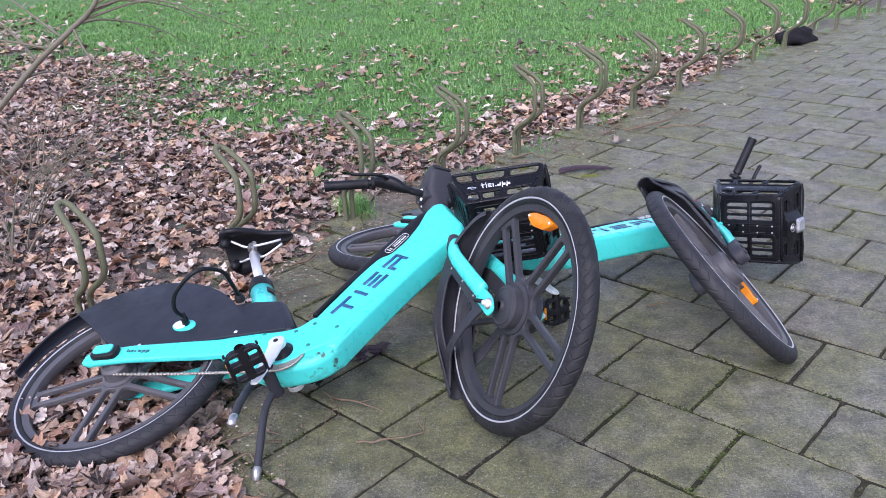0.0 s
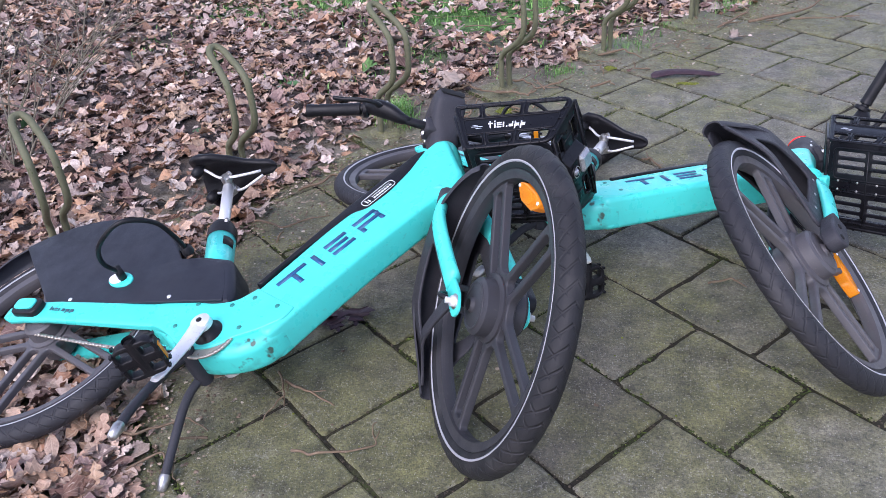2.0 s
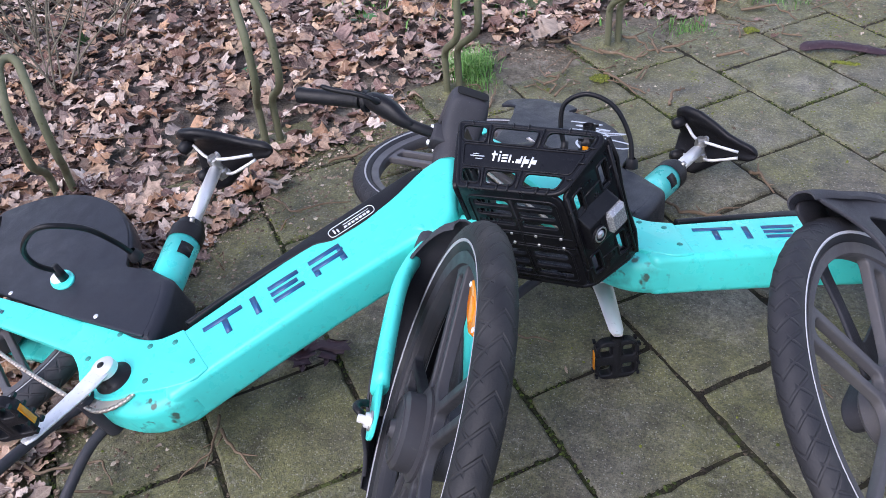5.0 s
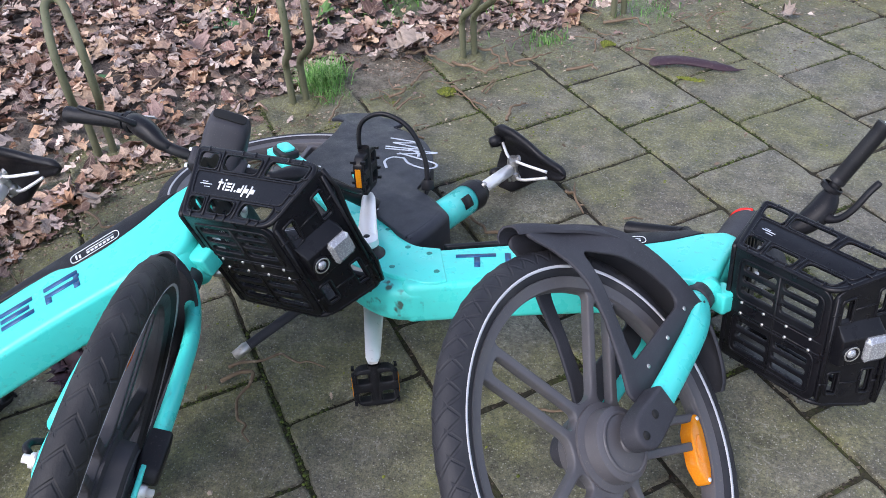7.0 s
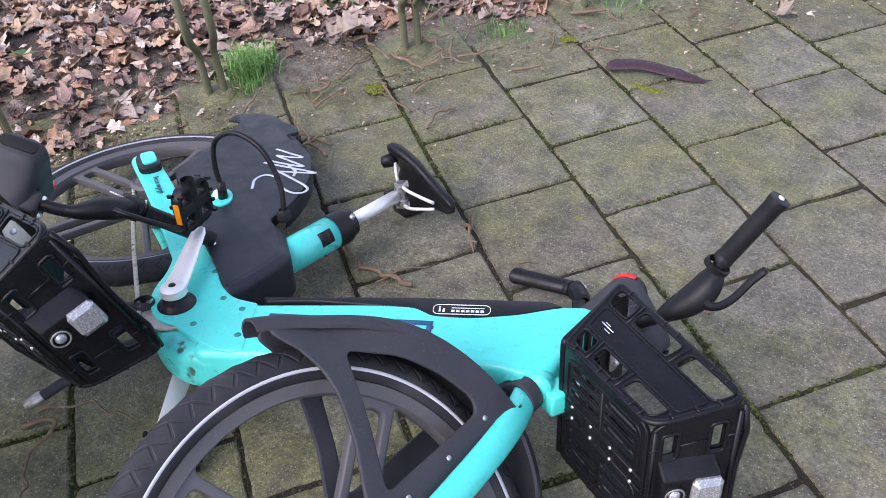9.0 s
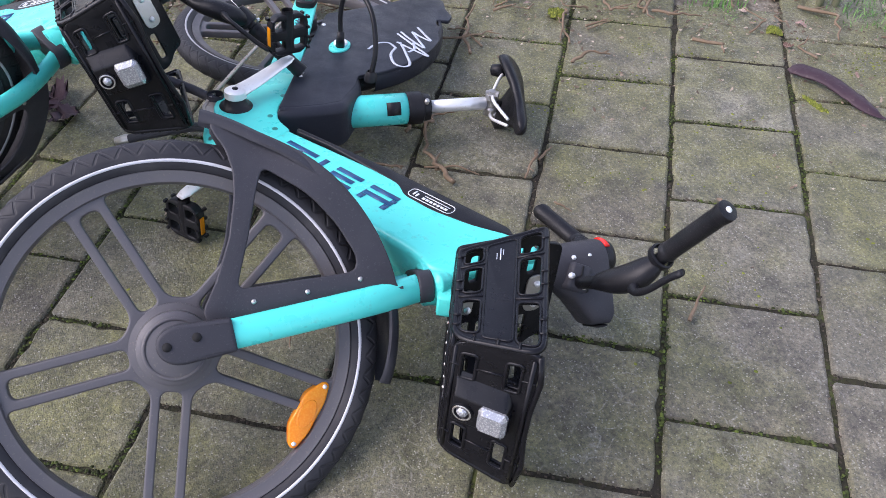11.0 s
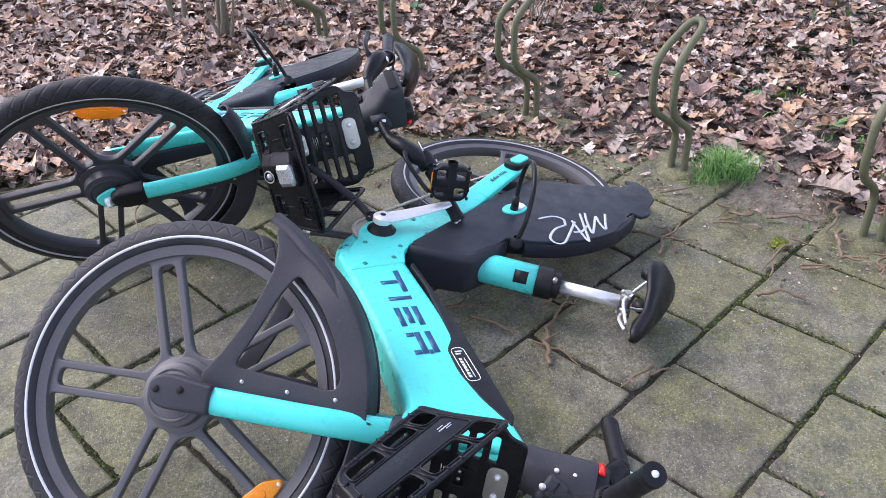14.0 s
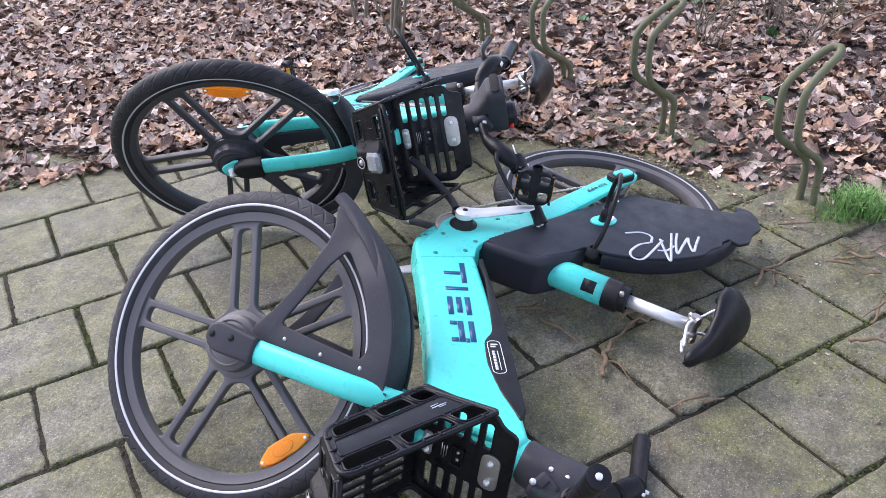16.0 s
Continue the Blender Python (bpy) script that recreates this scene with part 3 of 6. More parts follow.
def bars_on(rows, origin, along, up, normal, thick, bm=None):
    """Flat bars: rows of (u0, v0, u1, v1) in metres on a plane."""
    bm = bm or bmesh.new()
    o, a, u, n = Vector(origin), Vector(along).normalized(), Vector(up).normalized(), Vector(normal).normalized()
    for quad in rows:
        u0, v0, u1, v1 = quad[:4]
        sl = quad[4] if len(quad) > 4 else 0.0
        c = [(u0, v0), (u1, v0), (u1 + sl, v1), (u0 + sl, v1)]
        top = [bm.verts.new(o + a * p + u * q + n * thick) for p, q in c]
        low = [bm.verts.new(o + a * p + u * q) for p, q in c]
        bm.faces.new(top)
        for k in range(4):
            bm.faces.new((low[k], low[(k + 1) % 4], top[(k + 1) % 4], top[k]))
    bmesh.ops.recalc_face_normals(bm, faces=bm.faces)
    return bm


def basket(thing, printed, offset):
    """Black plastic front basket, fixed to the head tube, open at the top."""
    w0, w1 = 0.120, 0.149
    low_b, low_f, top_f, top_b = (0.516, 0.524), (0.722, 0.528), (0.764, 0.654), (0.460, 0.664)
    P = lambda q, y: (q[0], y, q[1])
    body = bmesh.new()

    def lay(outlines, size, corners, half=0.004):
        bm = plate(outlines, half, 0.0022, 2)
        on_quad(bm, corners, size)
        joined(bm, body)

    def edge(corners, size, outline, radius, push, closed=True):
        """A raised bead along an outline drawn on a panel."""
        a, b, c, d = (Vector(p) for p in corners)
        n = (b - a).cross(d - a).normalized() * push
        line = []
        for x, y in outline:
            e, f = x / size[0], y / size[1]
            line.append((a * (1 - e) + b * e) * (1 - f) + (d * (1 - e) + c * e) * f + n)
        if closed:
            line.append(line[0])
        tube(line, radius, 6, body, caps=not closed)

    size = (0.30, 0.15)
    lower = [(0.010, 0.062), (0.078, 0.160), (0.182, 0.280)]
    upper = [(0.008, 0.064), (0.076, 0.174), (0.192, 0.290)]
    for s in (-1, 1):
        holes = [slot(u0, 0.009, u1, 0.042, 0.012) for u0, u1 in lower] + [slot(u0, 0.104, u1, 0.143, 0.012) for u0, u1 in upper]
        corners = [P(low_b, s * w0), P(low_f, s * w0), P(top_f, s * w1), P(top_b, s * w1)]
        outline = rounded([(0, 0), (0.30, 0), (0.30, 0.15), (0, 0.15)], [0.010, 0.034, 0.030, 0.010], 6)
        lay([outline] + holes, size, corners, 0.0032)
        push = 0.0034 if s < 0 else -0.0034
        edge(corners, size, outline, 0.0055, 0.0)
        edge(corners, size, slot(0.012, 0.047, 0.288, 0.099, 0.010), 0.0019, push)
        for hole in holes:
            edge(corners, size, hole, 0.0020, push)
        # short ribs between the openings and out to the rim
        for u in (0.070, 0.171):
            edge(corners, size, [(u, 0.002), (u, 0.046)], 0.0024, push, False)
        for u in (0.070, 0.183):
            edge(corners, size, [(u, 0.100), (u, 0.149)], 0.0024, push, False)
        for u in (0.03, 0.118, 0.150, 0.232, 0.262):
            edge(corners, size, [(u, -0.004), (u, 0.010)], 0.0022, push * 1.4, False)
            edge(corners, size, [(u, 0.142), (u, 0.154)], 0.0022, push * 1.4, False)
        for v in (0.035, 0.075, 0.112):
            edge(corners, size, [(0.288, v), (0.303, v)], 0.0022, push * 1.4, False)
    # bottom: two columns of slots on each side of a screwed band, a pressed rim and a rib
    size = (0.21, 0.24)
    holes = []
    for v0 in (0.026, 0.050, 0.074, 0.153, 0.177, 0.201):
        for u0 in (0.024, 0.112):
            holes.append(slot(u0, v0, u0 + 0.072, v0 + 0.0135, 0.006))
    corners = [P(low_b, w0), P(low_f, w0), P(low_f, -w0), P(low_b, -w0)]
    lay([rounded([(0, 0), (0.21, 0), (0.21, 0.24), (0, 0.24)], [0.012, 0.030, 0.030, 0.012], 5)] + holes, size, corners)
    for line in (slot(0.014, 0.016, 0.196, 0.102, 0.016), slot(0.014, 0.138, 0.196, 0.224, 0.016)):
        edge(corners, size, line, 0.0024, 0.0040)
    edge(corners, size, [(0.104, 0.014), (0.104, 0.226)], 0.0020, 0.0040, False)
    for v in (0.108, 0.132):
        edge(corners, size, [(0.006, v), (0.206, v)], 0.0016, 0.0040, False)
    # front: four openings with turned-in edges, beads across and the rounded corners
    size = (0.27, 0.13)
    corners = [P(low_f, -w0), P(low_f, w0), P(top_f, w1), P(top_f, -w1)]
    slots = [slot(u, v, u + 0.054, v + 0.024, 0.006) for u in (0.024, 0.190) for v in (0.016, 0.084)]
    lay([rounded([(0, 0), (0.27, 0), (0.27, 0.13), (0, 0.13)], [0.026, 0.026, 0.016, 0.016], 5)] + slots, size, corners)
    for hole in slots:
        edge(corners, size, hole, 0.0032, 0.0032)
        edge(corners, size, hole, 0.0030, -0.006)
    for u in (0.051, 0.217):
        edge(corners, size, [(u, 0.0), (u, 0.016)], 0.0020, 0.0044, False)
        edge(corners, size, [(u, 0.040), (u, 0.084)], 0.0020, 0.0044, False)
        edge(corners, size, [(u, 0.108), (u, 0.130)], 0.0020, 0.0044, False)
    edge(corners, size, [(0.010, 0.122), (0.260, 0.122)], 0.0040, 0.005, False)
    edge(corners, size, [(0.004, 0.128), (0.050, 0.136), (0.110, 0.130), (0.160, 0.130), (0.220, 0.136), (0.266, 0.128)], 0.0050, 0.002, False)
    edge(corners, size, [(0.012, 0.006), (0.258, 0.006)], 0.0034, 0.003, False)
    # back plate against the head tube: rows of upright slots, a dark socket and a lower frame
    back_lo, back_hi = (0.512, 0.518), (0.434, 0.700)
    size = (0.26, 0.19)
    holes = [slot(u0, 0.026 + k * 0.0262, u0 + 0.058, 0.040 + k * 0.0262, 0.0065) for u0 in (0.024, 0.178) for k in range(5)]
    corners = [P(back_lo, -w0 - 0.006), P(back_lo, w0 + 0.006), P(back_hi, w1 - 0.012), P(back_hi, -w1 + 0.012)]
    lay([rounded([(0, 0), (0.26, 0), (0.26, 0.14), (0.235, 0.165), (0.228, 0.19), (0.03, 0.19), (0.022, 0.160), (0, 0.145)], [0.012, 0.012, 0.016, 0.012, 0.014, 0.014, 0.012, 0.016], 4)] + holes, size, corners, 0.0045)
    ob = part("basket", sharp(body, 40), BASKET_BLACK, thing, "black slotted plastic front basket")
    # lamp housing: a raised block that slopes away on one side
    slope = (Vector(P(top_f, 0)) - Vector(P(low_f, 0))).normalized()
    face = slope.cross(Vector((0, 1, 0))).normalized()
    if face.x < 0:
        face = -face
    fm = Matrix(((0, slope.x, face.x, 0), (1, slope.y, face.y, 0), (0, slope.z, face.z, 0), (0, 0, 0, 1)))
    mid = Vector(P(low_f, 0)).lerp(Vector(P(top_f, 0)), 0.5)
    at = lambda y, v, h: mid + Vector((0, y, 0)) + slope * v + face * h
    hold = bmesh.new()
    low = [(-0.062, -0.052), (-0.036, -0.052), (0.030, -0.052), (0.030, 0.042), (-0.036, 0.042), (-0.062, 0.030)]
    high = [(-0.052, -0.048, 0.006), (-0.030, -0.048, 0.023), (0.026, -0.048, 0.021), (0.026, 0.038, 0.021), (-0.030, 0.038, 0.023), (-0.052, 0.026, 0.006)]
    lo_v = [hold.verts.new(at(y, v, 0.0)) for y, v in low]
    hi_v = [hold.verts.new(at(y, v, h)) for y, v, h in high]
    for k in range(6):
        hold.faces.new((lo_v[k], lo_v[(k + 1) % 6], hi_v[(k + 1) % 6], hi_v[k]))
    hold.faces.new((hi_v[0], hi_v[1], hi_v[4], hi_v[5]))
    hold.faces.new((hi_v[1], hi_v[2], hi_v[3], hi_v[4]))
    bmesh.ops.recalc_face_normals(hold, faces=hold.faces)
    bmesh.ops.bevel(hold, geom=[e for e in hold.edges if len(e.link_faces) == 2], offset=0.004, segments=3, profile=0.6, affect="EDGES")
    house = part("lamp_housing", sharp(hold, 40), BASKET_BLACK, ob, "black lamp housing")
    lens = lathe([(0.0, 0.004), (0.007, 0.003), (0.010, 0.0), (0.013, 0.005), (0.0165, 0.004), (0.0175, -0.004)], at(-0.003, -0.030, 0.022), face, None, 24)
    lo = part("front_lamp", sharp(lens, 30), BLACK_PLASTIC, house, "small round front lamp")
    part("lamp_glass", lathe([(0.0, 0.0085), (0.005, 0.0075), (0.009, 0.0045), (0.0095, 0.0020)], at(-0.003, -0.030, 0.022), face, None, 18), PRISM, house, "clear lamp glass")
    part("lamp_ring", lathe([(0.0125, 0.0055), (0.0140, 0.0062), (0.0155, 0.0052)], at(-0.003, -0.030, 0.022), face, None, 24), STEEL, house, "dull steel lamp ring")
    # prism reflector: bevelled sides and a ribbed middle
    refl = bmesh.new()
    ring = [(-0.026, -0.018), (-0.018, -0.023), (0.018, -0.023), (0.026, -0.018), (0.026, 0.018), (0.018, 0.023), (-0.018, 0.023), (-0.026, 0.018)]
    tops = [(-0.017, -0.014), (-0.015, -0.016), (0.015, -0.016), (0.017, -0.014), (0.017, 0.014), (0.015, 0.016), (-0.015, 0.016), (-0.017, 0.014)]
    a = [refl.verts.new((x, y, 0.0)) for x, y in ring]
    b = [refl.verts.new((x, y, 0.006)) for x, y in ring]
    c = [refl.verts.new((x, y, 0.013)) for x, y in tops]
    for p, q in ((a, b), (b, c)):
        for k in range(8):
            refl.faces.new((p[k], p[(k + 1) % 8], q[(k + 1) % 8], q[k]))
    refl.faces.new(c)
    refl.transform(Matrix.Translation(at(-0.004, 0.018, 0.020)) @ fm)
    ro = part("front_reflector", refl, PRISM, house, "clear white front reflector", smooth=False)
    # screws on the bottom band
    for y in (-0.012, 0.012):
        for k in range(4):
            bm = lathe([(0.0, -0.0034), (0.0028, -0.0030), (0.0036, 0.0)], (0.546 + k * 0.050, y, 0.5206 + k * 0.0010), (0, 0, 1), None, 8)
            part("screw", bm, STEEL, ob)
    # steel plates with two bolts, a dark socket and a small print on the inside of the back
    back_way = (Vector(P(back_hi, 0)) - Vector(P(back_lo, 0))).normalized()
    bn = Vector((back_way.z, 0, -back_way.x))
    bmx = Matrix(((0, back_way.x, bn.x, 0), (1, 0, 0, 0), (0, back_way.z, bn.z, 0), (0, 0, 0, 1)))
    on_back = lambda y, v, h: Vector(P(back_lo, y)) + back_way * v + bn * h
    for v, long, wide in ((0.158, 0.042, 0.019), (0.030, 0.028, 0.010)):
        c = on_back(-0.004, v, 0.0075)
        pl = plate([slot(-long, -wide, long, wide, wide)], 0.002, 0.001)
        pl.transform(Matrix.Translation(c) @ bmx)
        plob = part("steel_plate", pl, STEEL, ob, "oval steel plate")
        for y in (-long * 0.56, long * 0.56):
            part("bolt", lathe([(0.0, 0.009), (0.0035, 0.0088), (0.0058, 0.006), (0.0066, 0.003), (0.0066, 0)], c + Vector((0, y, 0)), bn, None, 12), SILVER, plob)
    sock = plate([slot(-0.024, -0.014, 0.024, 0.014, 0.006), slot(-0.019, -0.010, 0.019, 0.010, 0.004)], 0.005, 0.0015, 1)
    sock.transform(Matrix.Translation(on_back(-0.002, 0.092, 0.006)) @ bmx)
    part("socket_frame", sock, BASKET_BLACK, ob, "black socket frame")
    for y in (-0.009, 0.009):
        part("socket_bolt", lathe([(0.0, 0.003), (0.0032, 0.0026), (0.0040, 0.0)], on_back(y - 0.002, 0.092, 0.0045), bn, None, 10), STEEL, ob)
    part("basket_print", bars_on([(-0.018, 0.0, 0.014, 0.002), (-0.014, 0.005, 0.016, 0.0066), (-0.016, 0.010, 0.010, 0.012)], on_back(0.0, 0.058, 0.0050), (0, 1, 0), back_way, bn, 0.0006), STEEL, ob, "small grey print of plain bars")
    # a white word mark as plain bars, and faint scuffs on the side panel
    corners = [P(low_b, -w0), P(low_f, -w0), P(top_f, -w1), P(top_b, -w1)]
    if printed:
        words = bmesh.new()
        for u0, v0, u1, v1 in ((0.100, 0.062, 0.104, 0.086), (0.096, 0.076, 0.110, 0.080), (0.114, 0.062, 0.118, 0.079), (0.114, 0.083, 0.118, 0.087), (0.122, 0.062, 0.136, 0.066), (0.122, 0.0695, 0.136, 0.073), (0.122, 0.076, 0.136, 0.080),
                               (0.140, 0.062, 0.144, 0.080), (0.150, 0.062, 0.154, 0.066), (0.158, 0.062, 0.170, 0.071), (0.167, 0.062, 0.171, 0.079), (0.175, 0.054, 0.179, 0.080), (0.175, 0.063, 0.189, 0.073),
                               (0.193, 0.054, 0.197, 0.080), (0.193, 0.063, 0.207, 0.073)):
            box((u0 - 0.012, v0, 0.0028), (u1 - 0.012, v1, 0.0042), 0, words)
        part("word_mark", on_quad(words, corners, (0.30, 0.15)), WHITE, ob, "white printed word mark of plain bars")
    scuff = bmesh.new()
    for u0, v0, u1, v1 in ((0.030, 0.070, 0.066, 0.072), (0.044, 0.064, 0.062, 0.0655), (0.036, 0.075, 0.052, 0.0762)):
        box((u0, v0, 0.0028), (u1, v1, 0.0040), 0, scuff)
    part("scuffed_print", on_quad(scuff, corners, (0.30, 0.15)), SCRIBBLE, ob, "faint grey scuffed print")
    ob.matrix_basis = Matrix.Translation(offset)
    return ob


def bicycle(m, steer, crank_angle, spokes, reflector, label, bare_dropout, dark_front, scribbled, stand_out, bent=((0, 0, 0), (0, 0, 0)), seat_up=0.0, basket_off=(0, 0, 0), axle_off=(0, 0, 0)):
    thing = new("bicycle", None)
    thing.matrix_basis = m
    tagged(thing, label, "bicycle", "fallen bicycles")
    # main tube and head
    tube_line = rounded([(0.020, 0.050), (0.155, -0.005), (0.200, 0.076), (0.320, 0.274), (0.438, 0.447), (0.474, 0.468), (0.484, 0.520), (0.440, 0.600), (0.402, 0.672), (0.368, 0.668), (0.320, 0.585), (0.205, 0.390)],
                        [0.02, 0.02, 0.05, 0.05, 0.03, 0.02, 0.02, 0.03, 0.012, 0.012, 0.04, 0.05])
    main = part("main_tube", side_plate([tube_line], -0.046, 0.046, 0.015, 4), MINT, thing, "glossy mint green step-through tube")
    head = bmesh.new()
    lathe([(0.030, -0.004), (0.0405, 0.0), (0.0405, 0.20), (0.036, 0.233), (0.030, 0.236)], (0.467, 0, 0.462), AXIS, head, 32)
    part("head_tube", sharp(head, 30), MINT, thing, "mint head tube")
    part("basket_bracket", box((0.480, -0.022, 0.495), (0.524, 0.022, 0.540), 0.006), MINT, thing, "mint basket bracket")
    # dark battery strip along the top of the tube
    strip = rounded([(0.056, 0.150), (0.072, 0.150), (0.112, 0.228), (0.180, 0.325), (0.226, 0.388), (0.262, 0.404), (0.302, 0.462), (0.334, 0.540), (0.354, 0.626), (0.326, 0.612), (0.192, 0.396)], [0.006, 0.006, 0.02, 0.02, 0.012, 0.012, 0.02, 0.02, 0.008, 0.008, 0.02], 4)
    part("battery_strip", side_plate([strip], -0.0475, 0.0475, 0.004, 2), BLACK_PLASTIC, thing, "black battery cover strip")
    # badge: a white outline and plain bars
    way = Vector((0.52, 0, 0.854)).normalized()
    upw = Vector((-way.z, 0, way.x))
    nrm = Vector((0, -1, 0))
    o = Vector((0.2455, -0.0479, 0.4145))
    ring = plate([slot(0, -0.0145, 0.105, 0.0145, 0.013), slot(0.0013, -0.0132, 0.1037, 0.0132, 0.0117)], 0.0008, 0.0002, 0)
    turn = Matrix(((way.x, upw.x, 0, 0), (0, 0, -1, 0), (way.z, upw.z, 0, 0), (0, 0, 0, 1)))
    ring.transform(Matrix.Translation(o) @ turn)
    part("badge", ring, WHITE, thing, "white outlined badge")
    part("badge_print", bars_on([(0.011, -0.007, 0.0145, 0.008), (0.018, -0.008, 0.022, 0.003), (0.034, 0.0035, 0.094, 0.0050)] + [(0.034 + k * 0.0088, -0.0075, 0.0405 + k * 0.0088, -0.0015) for k in range(7)], o, way, upw, nrm, 0.0008), WHITE, thing, "white badge print as plain bars")
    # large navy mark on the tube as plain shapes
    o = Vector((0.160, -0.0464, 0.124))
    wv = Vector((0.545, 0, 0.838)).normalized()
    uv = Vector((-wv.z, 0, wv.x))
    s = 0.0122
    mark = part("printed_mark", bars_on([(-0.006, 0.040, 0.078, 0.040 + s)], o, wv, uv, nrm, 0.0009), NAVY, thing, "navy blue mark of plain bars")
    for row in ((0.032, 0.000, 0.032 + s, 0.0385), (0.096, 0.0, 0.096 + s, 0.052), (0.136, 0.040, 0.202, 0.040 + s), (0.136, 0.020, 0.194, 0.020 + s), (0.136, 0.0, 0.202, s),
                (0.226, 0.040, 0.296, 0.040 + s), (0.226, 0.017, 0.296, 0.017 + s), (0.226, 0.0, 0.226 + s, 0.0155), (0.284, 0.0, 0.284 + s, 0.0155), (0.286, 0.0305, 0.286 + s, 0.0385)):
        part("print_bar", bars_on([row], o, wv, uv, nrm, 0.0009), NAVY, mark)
    # belly and the clean cover plate round the cranks
    belly = rounded([(0.060, 0.120), (0.190, 0.092), (0.184, 0.050), (0.156, -0.010), (0.105, -0.046), (0.030, -0.060), (-0.040, -0.056), (-0.100, -0.026), (-0.160, 0.018),
                     (-0.205, 0.030), (-0.206, 0.086), (-0.120, 0.092), (-0.025, 0.084), (0.012, 0.086)], [0.01, 0.01, 0.04, 0.045, 0.05, 0.05, 0.04, 0.03, 0.02, 0.006, 0.006, 0.03, 0.02, 0.02])
    part("bottom_shell", side_plate([belly], -0.0385, 0.0455, 0.024, 6), MINT_DIRTY, thing, "mint bottom shell with mud specks")
    cover = rounded([(0.071, 0.136), (0.192, 0.077), (0.178, 0.042), (0.120, 0.006), (0.072, -0.012), (0.052, -0.030), (0.020, -0.046), (-0.026, -0.048), (-0.075, -0.032), (-0.110, -0.004), (-0.160, 0.020),
                     (-0.207, 0.028), (-0.208, 0.090), (-0.120, 0.098), (-0.025, 0.089), (0.030, 0.098)], [0.004, 0.004, 0.02, 0.03, 0.01, 0.008, 0.02, 0.03, 0.03, 0.02, 0.02, 0.006, 0.006, 0.03, 0.02, 0.02])
    part("crank_cover", side_plate([cover], -0.0478, -0.028, 0.0035, 3), MINT, thing, "mint crank cover plate")
    dots(thing)
    # stays to the rear axle
    for s in (-1, 1):
        rows = [(-0.150, 0.034, 0.057, 0.011, 0.036), (-0.250, 0.042, 0.055, 0.011, 0.035), (-0.360, 0.056, 0.050, 0.010, 0.033), (-0.470, 0.070, 0.044, 0.010, 0.031), (-0.545, 0.076, 0.038, 0.010, 0.030), (-0.590, 0.076, 0.034, 0.010, 0.028), (-0.612, 0.076, 0.032, 0.008, 0.018)]
        bm = bmesh.new()
        rings = []
        for x, y, z, hy, hz in rows:
            ring = []
            for k in range(16):
                a = 2 * math.pi * k / 16
                c, q = math.cos(a), math.sin(a)
                ring.append(bm.verts.new((x, s * y + hy * math.copysign(abs(c) ** 0.4, c), z + hz * math.copysign(abs(q) ** 0.4, q))))
            rings.append(ring)
        for a, b in zip(rings, rings[1:]):
            for k in range(16):
                bm.faces.new((a[k], a[(k + 1) % 16], b[(k + 1) % 16], b[k]))
        bm.faces.new(rings[0]); bm.faces.new(rings[-1])
        bmesh.ops.recalc_face_normals(bm, faces=bm.faces)
        part("chain_stay", sharp(bm, 50), MINT, thing, "mint rear stay")
        cap = plate([slot(-0.050, -0.026, 0.034, 0.026, 0.022)], 0.010, 0.005)
        cap.transform(Matrix.Translation((-0.536, s * 0.090, 0.042)) @ SIDE)
        co = part("axle_cap", cap, BLACK_PLASTIC, thing, "black oval axle cap")
        top = plate([slot(-0.042, -0.016, 0.020, 0.018, 0.014)], 0.004, 0.0025)
        top.transform(Matrix.Translation((-0.536, s * 0.1015, 0.044)) @ SIDE)
        part("axle_cap_cover", top, MINT, co, "mint cap cover")
    part("stay_print", bars_on([(0.0, 0.0, 0.0025, 0.012), (0.006, 0, 0.0085, 0.008), (0.012, 0, 0.020, 0.0025), (0.012, 0.0055, 0.020, 0.008), (0.024, 0, 0.0265, 0.008), (0.034, 0.0, 0.042, 0.008), (0.046, -0.005, 0.0485, 0.008), (0.0485, 0.0, 0.055, 0.008), (0.059, -0.005, 0.0615, 0.008), (0.0615, 0.0, 0.068, 0.008)],
                               (-0.478, -0.0830, 0.040), (1, 0.14, 0.02), (0, 0, 1), nrm, 0.0012), GREY_PRINT, thing, "small dark printed word mark")
    # rear cover and mudguard
    ax, az = REAR_AXLE.x, REAR_AXLE.z
    broken = [(-0.512, 0.404), (-0.556, 0.408), (-0.574, 0.394), (-0.606, 0.392), (-0.607, 0.426), (-0.644, 0.432), (-0.690, 0.410), (-0.744, 0.400), (-0.790, 0.356), (-0.806, 0.315), (-0.786, 0.280), (-0.770, 0.300), (-0.745, 0.305), (-0.735, 0.290), (-0.700, 0.262), (-0.664, 0.226)]
    far_edge = arc(ax, az, 0.386, 41, 82, 10) + broken if scribbled else arc(ax, az, 0.380, 41, 133, 20)
    side_line = [(-0.006, 0.093), (-0.014, 0.124), (-0.044, 0.186), (-0.070, 0.222), (-0.158, 0.240), (-0.205, 0.238), (-0.228, 0.266)] + far_edge + [(-0.552, 0.093), (-0.3, 0.088)]
    bm = side_plate([rounded(side_line, 0.006, 2)], -0.0552, -0.045, 0.0030, 3)
    part("rear_cover", bm, COVER_GREY, thing, "dark grey rear wheel cover plate")
    strip_bm = bmesh.new()
    prof = [(-0.053, -0.012), (-0.050, -0.006), (-0.044, -0.003), (-0.030, -0.002), (-0.012, -0.003), (-0.004, -0.006), (0.0, -0.012)]
    rows = []
